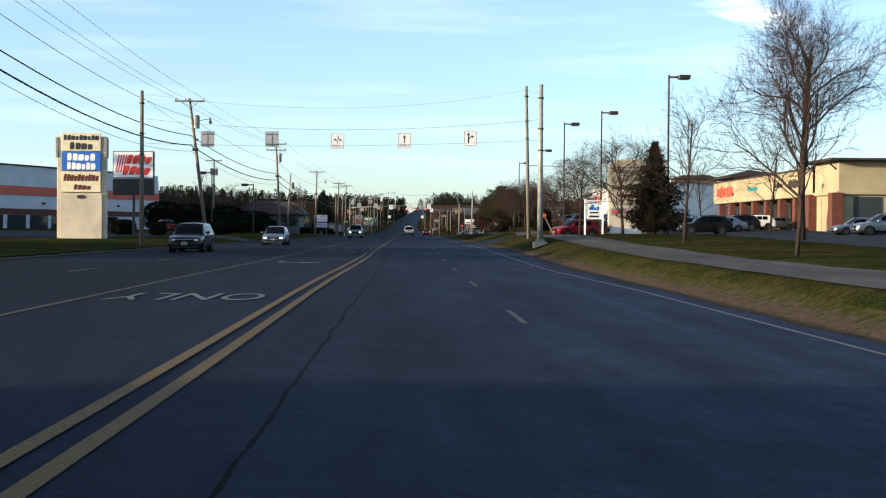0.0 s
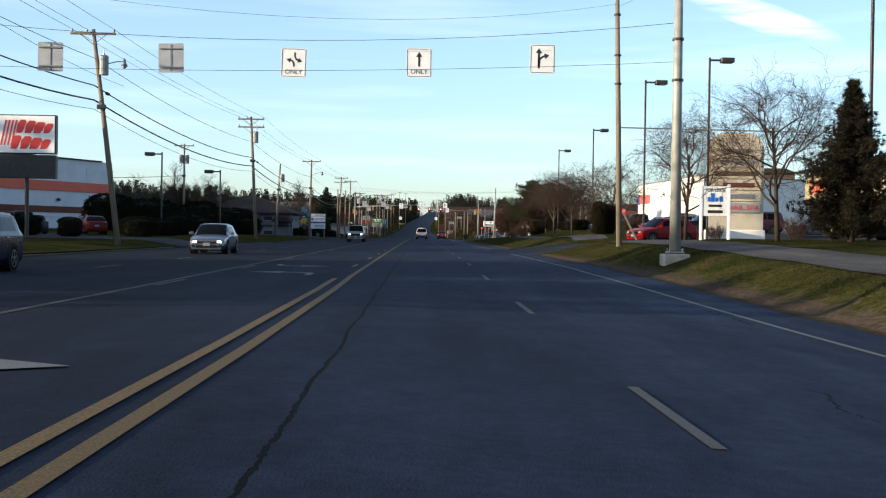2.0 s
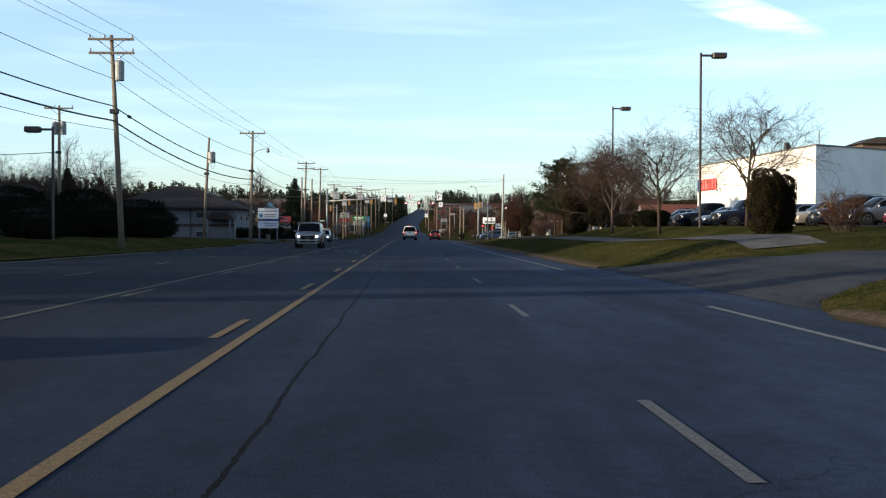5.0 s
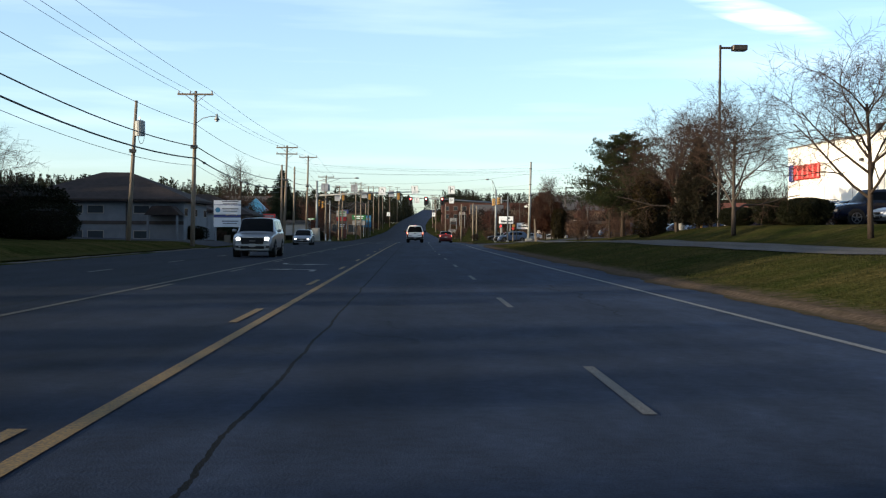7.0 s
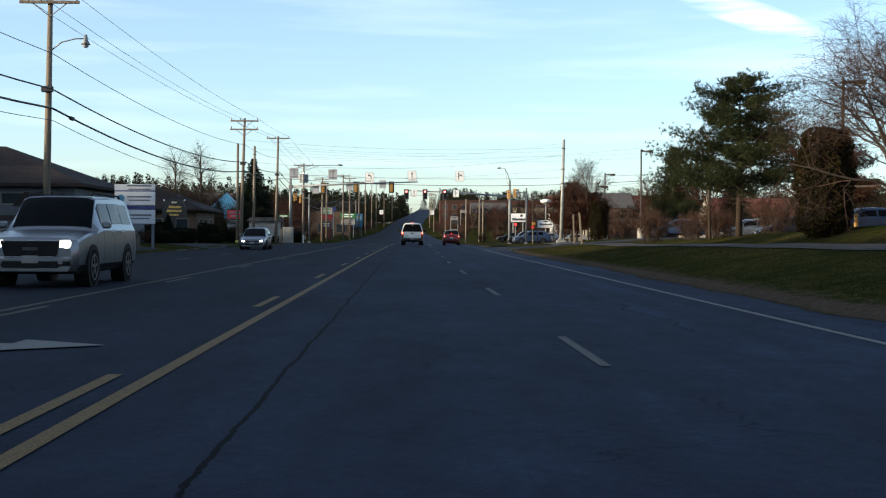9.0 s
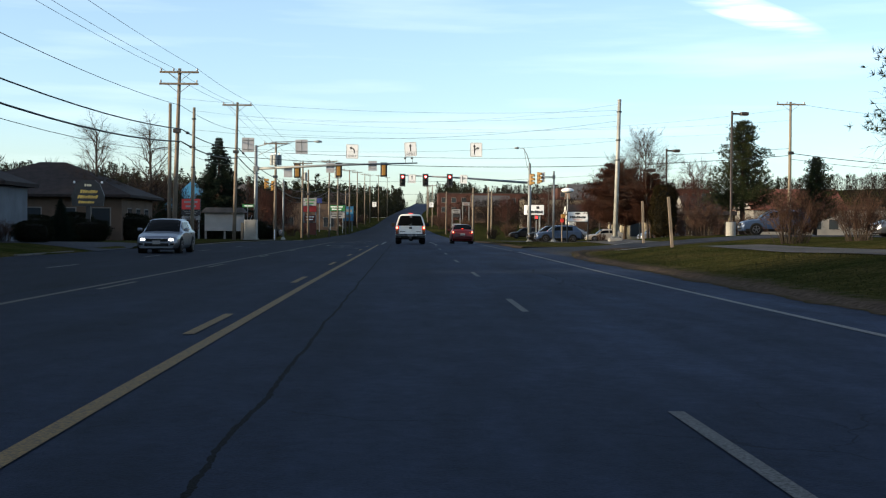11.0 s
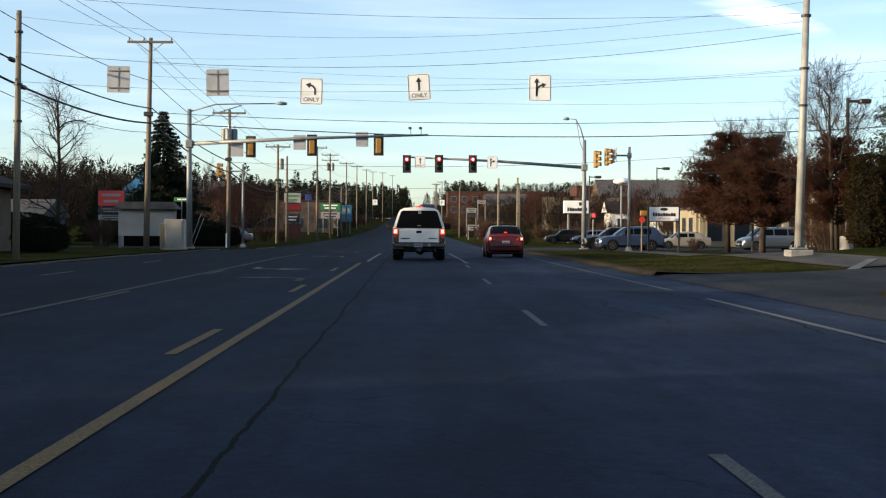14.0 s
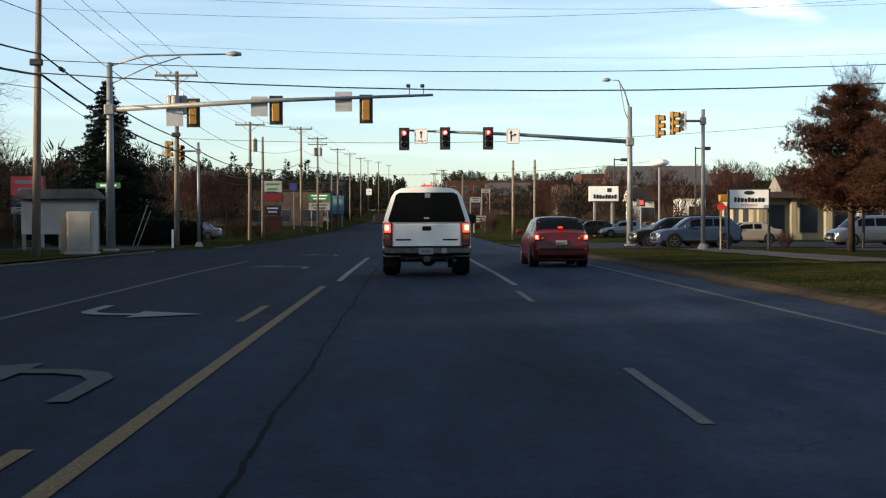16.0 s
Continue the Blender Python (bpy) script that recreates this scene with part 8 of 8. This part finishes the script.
pineA = pine(5, 7.6, 3.9, "needle", "broad dark-green pine with uneven crown", 19, base=0.27)
for x, y, t, s in ((18.1, 211, 0, 1.0),):
    put_tree(pineA, x, y, t, s)
drop(pineA)
pineB = pine(27, 11.4, 5.6, "needle", "tall dark-green pine with a tapering uneven crown", 24, 0.35, 0.27, 0.25, 0.6)
for x, y, t, s in ((33.0, 295, 0, 1.0), (40.5, 297, 130, 0.72)):
    put_tree(pineB, x, y, t, s)
drop(pineB)
rpine = pine(9, 7.4, 3.0, "red_pine", "broad tree with dry russet foliage", 22, base=0.24)
for x, y, t, s in ((19.5, 280.0, 0, 0.78), (20.3, 290.0, 80, 0.92), (19.4, 269.0, 150, 0.62), (21.2, 206.5, 160, 0.62)):
    put_tree(rpine, x, y, t, s)
drop(rpine)
spr = pine(13, 12.4, 5.3, "spruce", "tall dark conical spruce with drooping limbs", 36, 0.2, 0.03)
put_tree(spr, -20.7, 333, 0, 1.0)
put_tree(spr, -27.6, 345, 0, 0.5)
put_tree(spr, -30.5, 348, 60, 0.45)
put_tree(spr, -17.5, 252, 0, 0.2)
drop(spr)
jun = pine(21, 6.3, 3.0, "juniper", "tall ragged brown-green juniper tree", 27, 0.3, 0.03, 0.25, 0.6)
for x, y, t, s in ((18.6, 80, 0, 1.0), (18.75, 188.6, 60, 0.84), (-30, 200, 20, 1.0)):
    put_tree(jun, x, y, t, s)
drop(jun)
thu = shrub(4, 1.5, 1.4, 3.1, "thuja", "rounded columnar bronze-green thuja", 0.0, 5200, 0.07, "thuja", 3.0)
for x, y, t, s in ((16.2, 131.3, 0, 0.82), (17.1, 132, 50, 0.74), (17.2, 196, 20, 1.25), (18.0, 197.2, 80, 1.0), (19.66, 266, 10, 1.12)):
    put_tree(thu, x, y, t, s)
drop(thu)
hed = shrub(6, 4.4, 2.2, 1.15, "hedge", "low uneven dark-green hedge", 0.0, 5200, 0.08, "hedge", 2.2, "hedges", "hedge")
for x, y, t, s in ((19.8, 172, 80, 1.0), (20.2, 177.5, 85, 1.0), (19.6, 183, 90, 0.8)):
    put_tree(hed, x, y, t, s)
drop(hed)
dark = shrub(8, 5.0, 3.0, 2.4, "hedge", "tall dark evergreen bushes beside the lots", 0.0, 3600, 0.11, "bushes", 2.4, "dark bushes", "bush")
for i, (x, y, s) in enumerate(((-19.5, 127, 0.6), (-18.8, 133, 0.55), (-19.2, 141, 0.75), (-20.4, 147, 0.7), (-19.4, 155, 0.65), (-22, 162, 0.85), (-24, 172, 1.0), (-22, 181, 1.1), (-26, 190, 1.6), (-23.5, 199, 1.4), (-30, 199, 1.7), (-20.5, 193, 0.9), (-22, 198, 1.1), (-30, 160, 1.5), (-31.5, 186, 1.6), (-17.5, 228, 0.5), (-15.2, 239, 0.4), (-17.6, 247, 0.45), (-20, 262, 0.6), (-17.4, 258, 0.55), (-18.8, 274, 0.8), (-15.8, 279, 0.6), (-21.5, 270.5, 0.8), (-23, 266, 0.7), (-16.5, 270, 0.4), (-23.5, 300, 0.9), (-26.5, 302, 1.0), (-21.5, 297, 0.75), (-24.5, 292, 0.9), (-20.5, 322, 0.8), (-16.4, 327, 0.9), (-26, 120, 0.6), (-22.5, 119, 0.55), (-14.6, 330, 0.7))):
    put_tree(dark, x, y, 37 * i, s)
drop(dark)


def twig_bush(seed, w, h, twig, label, stems=70):
    """A leafless bush: many thin stems that fan out from the ground and fork into twigs."""
    rnd = random.Random(seed)
    ob = thing("brown_bush", (0, 0, -50), label, "bush", "brown bushes")
    stem_g, twig_g = Geo(), Geo()
    for _ in range(stems):
        a, lean = rnd.uniform(0, 6.283), rnd.random() ** 0.6
        foot = Vector((0.25 * w * rnd.random() * math.cos(a), 0.25 * w * rnd.random() * math.sin(a), -0.05))
        tip = Vector((0.52 * w * lean * math.cos(a), 0.52 * w * lean * math.sin(a), h * (1.02 - 0.4 * lean ** 2.5) * rnd.uniform(0.72, 1.05)))
        mid = foot.lerp(tip, 0.5) + Vector((rnd.gauss(0, 0.06), rnd.gauss(0, 0.06), 0.08 * h))
        stem_g.tube([foot, mid, tip], [0.014, 0.009, 0.003], 3, False)
        for k in range(22):
            t = rnd.uniform(0.25, 1.0)
            p = foot.lerp(mid, t * 2) if t < 0.5 else mid.lerp(tip, t * 2 - 1)
            d = ((tip - foot).normalized() + Vector((rnd.gauss(0, 0.65), rnd.gauss(0, 0.65), rnd.gauss(0.15, 0.4)))).normalized()
            q = p + d * rnd.uniform(0.15, 0.42) * h / 2
            twig_g.tube([p, q], [0.0065, 0.002], 3, False)
            for j in range(2):
                e = (d + Vector((rnd.gauss(0, 0.7), rnd.gauss(0, 0.7), rnd.gauss(0.1, 0.5)))).normalized()
                r = p.lerp(q, rnd.uniform(0.4, 0.9))
                twig_g.tube([r, r + e * rnd.uniform(0.1, 0.25) * h / 2], [0.0045, 0.002], 3, False)
    part("stem_fan", stem_g, M["bark"], ob)
    part("twig_crown", twig_g, M[twig], ob, "fine leafless twigs")
    return ob


brn = twig_bush(12, 2.7, 2.0, "twig_bush", "dense leafless brown bush")
for i, (x, y, s) in enumerate(((21.4, 125, 0.7), (18.2, 128, 0.75), (20.6, 214, 0.9), (17.9, 232, 1.1), (20.3, 231, 0.9), (20.8, 259, 1.0), (22, 277, 1.0), (24, 284, 1.3), (27, 291, 1.4), (19.6, 222, 0.9), (20.9, 226, 0.8), (20.7, 94, 0.6), (19.2, 104.6, 0.5), (-19.6, 306, 1.0), (-12.8, 362, 0.6), (-17.0, 240.5, 0.5), (20.9, 301.2, 0.42), (25.6, 275, 1.0), (27.8, 275.5, 1.1), (11.8, 392, 1.0), (13.2, 408, 1.2), (11.6, 418, 0.9), (14.6, 436, 1.4), (11.8, 447, 1.1), (12.4, 466, 1.3), (10.9, 486, 1.2), (13.0, 505, 1.5), (11.2, 528, 1.4), (-11.8, 466, 1.2), (-12.6, 482, 1.4), (-11.0, 505, 1.2), (-12.4, 528, 1.5), (-10.6, 552, 1.4), (10.4, 552, 1.4), (13.6, 345, 0.7), (17, 360, 1.0), (20, 358, 1.1), (24, 358, 1.2), (28, 362, 1.4), (33, 366, 1.5), (40, 362, 1.5), (46, 358, 1.4), (-14, 356, 0.9))):
    put_tree(brn, x, y, 53 * i, s)
drop(brn)

# woods on the far slopes
rnd = random.Random(77)


def far_woods(name, label, leaf, spots, conifer, fine=1.0):
    """Woods of many small sprays; fine: how much smaller and more numerous, for those that stand nearer."""
    vs, fs = [], []
    for x, y, h in spots:
        z = ground_z(x, y)
        r = h * (0.16 if conifer else 0.3)
        n = int((150 if conifer else 220) * fine ** 1.6)
        for k in range(n):
            t = rnd.random()
            a = rnd.uniform(0, 6.283)
            if conifer:
                rr_ = r * (1.05 - t) * rnd.uniform(0.5, 1.1)
                c = Vector((x + rr_ * math.cos(a), y + rr_ * math.sin(a), z + h * (0.12 + 0.88 * t)))
                sz = h * 0.042 / fine * rnd.uniform(0.6, 1.3)
                d = Vector((math.cos(a), math.sin(a), rnd.uniform(-0.2, 0.9)))
            else:
                rr_ = r * math.sqrt(max(0.05, 1 - (2 * t - 0.9) ** 2)) * rnd.uniform(0.4, 1.05)
                c = Vector((x + rr_ * math.cos(a), y + rr_ * math.sin(a), z + h * (0.15 + 0.8 * t)))
                sz = h * 0.055 / fine * rnd.uniform(0.5, 1.4)
                d = Vector((math.cos(a) * 0.5, math.sin(a) * 0.5, 1.0))
            s = d.cross(Vector((rnd.gauss(0, 1), rnd.gauss(0, 1), rnd.gauss(0, 1)))).normalized() * sz * (0.45 if conifer else 0.11)
            b = len(vs)
            vs += [tuple(c - s), tuple(c + s), tuple(c + d.normalized() * sz * 1.7)]
            fs.append((b, b + 1, b + 2))
    g = Geo()
    g.v, g.f = vs, fs
    me = bpy.data.meshes.new(name)
    me.from_pydata(vs, [], fs)
    me.materials.append(M[leaf])
    return tagged(new(name, me), label, "woodland", kind="stuff")


def scatter(n, x0, x1, y0, y1, h0, h1, keep=lambda x, y: True):
    out = []
    while len(out) < n:
        x, y = rnd.uniform(x0, x1), rnd.uniform(y0, y1)
        if keep(x, y):
            out.append((x, y, rnd.uniform(h0, h1)))
    return out


def clear_of_road(x, y):
    """Whether a far tree would stand beside the hill road, not on it."""
    return not lerp_table(y, KERB_L) - 5 < x < lerp_table(y, KERB_R) + 5


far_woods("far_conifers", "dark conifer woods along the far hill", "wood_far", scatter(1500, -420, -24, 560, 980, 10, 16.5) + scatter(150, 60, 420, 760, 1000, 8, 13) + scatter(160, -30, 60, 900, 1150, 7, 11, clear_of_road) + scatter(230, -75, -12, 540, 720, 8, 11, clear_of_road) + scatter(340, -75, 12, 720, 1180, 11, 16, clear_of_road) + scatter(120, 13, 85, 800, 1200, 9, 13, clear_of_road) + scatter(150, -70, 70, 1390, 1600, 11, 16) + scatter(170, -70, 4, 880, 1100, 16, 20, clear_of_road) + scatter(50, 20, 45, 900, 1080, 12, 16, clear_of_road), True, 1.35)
# belts added mostly out of view, sized so their shadows fall on road and lawn
far_woods("far_conifers", "tall dark trees added mostly out of view to shade road and lots", "wood_far", scatter(60, -104, -78, 84, 152, 15, 19) + scatter(70, -62, -46, 35, 55, 10, 11.8) + scatter(210, -100, -80, 118, 174, 19, 20.5) + scatter(30, -136, -123, 151, 164, 24.5, 26.5) + scatter(60, -136, -124, 164, 186, 23.5, 25.5) + scatter(220, -136, -123, 186, 293, 24.0, 25.8) + scatter(150, -78, -60, 221, 251, 7, 8), True)
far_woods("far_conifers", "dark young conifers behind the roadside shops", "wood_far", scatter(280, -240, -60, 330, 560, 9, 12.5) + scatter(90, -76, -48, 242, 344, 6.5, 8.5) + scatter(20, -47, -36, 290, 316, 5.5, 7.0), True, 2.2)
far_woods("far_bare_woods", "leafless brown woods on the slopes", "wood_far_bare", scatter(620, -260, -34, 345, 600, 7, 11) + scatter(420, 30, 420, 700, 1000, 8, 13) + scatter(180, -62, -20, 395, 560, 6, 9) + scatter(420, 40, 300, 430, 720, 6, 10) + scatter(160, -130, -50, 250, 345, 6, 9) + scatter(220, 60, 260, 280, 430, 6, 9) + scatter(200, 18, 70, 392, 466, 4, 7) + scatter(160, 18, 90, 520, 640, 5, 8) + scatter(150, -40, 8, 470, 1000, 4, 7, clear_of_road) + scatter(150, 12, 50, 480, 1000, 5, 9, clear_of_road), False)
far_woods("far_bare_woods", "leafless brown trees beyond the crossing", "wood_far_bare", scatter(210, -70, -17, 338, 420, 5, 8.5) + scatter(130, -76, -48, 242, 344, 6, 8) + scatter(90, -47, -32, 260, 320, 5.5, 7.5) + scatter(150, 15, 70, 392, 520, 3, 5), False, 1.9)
# two unseen belts, added only to throw shade over stretches of the road
far_woods("far_conifers", "unseen dark trees added to cast shade across the road", "wood_far", scatter(48, -62, -46, 49, 61, 12.2, 13.6) + scatter(34, -62, -46, 91, 103, 10.8, 11.8), True)

# tufts of grass along the verges and lawn
vs, fs = [], []
for _ in range(52000):
    y = rnd.uniform(8, 240) if rnd.random() < 0.9 else rnd.uniform(253, 300)
    if side_road(9, y):
        continue
    k = lerp_table(y, KERB_R)
    x = k + 0.3 + abs(rnd.gauss(0, 2.6))
    if lerp_table(y, PATH_R) - 0.05 < x < lerp_table(y, PATH_R) + 2.62:
        continue
    z = ground_z(x, y)
    for _ in range(2):
        a = rnd.uniform(0, 6.283)
        w, hh = rnd.uniform(0.006, 0.015), rnd.uniform(0.02, 0.055)
        b = len(vs)
        vs += [(x - w * math.cos(a), y - w * math.sin(a), z - 0.01), (x + w * math.cos(a), y + w * math.sin(a), z - 0.01), (x + rnd.uniform(-0.06, 0.06), y + rnd.uniform(-0.06, 0.06), z + hh)]
        fs.append((b, b + 1, b + 2))
me = bpy.data.meshes.new("grass_tufts")
me.from_pydata(vs, [], fs)
me.materials.append(M["blade"])
tagged(new("grass_tufts", me), "short dry grass tufts on the roadside lawn", "grass", kind="stuff")

# plain block added beyond the view, on the sunny side, to shade the first metres
building(-59, -39.5, 26, 42, 15.0, "siding", "plain unseen block added behind the start to cast shade", "flat")
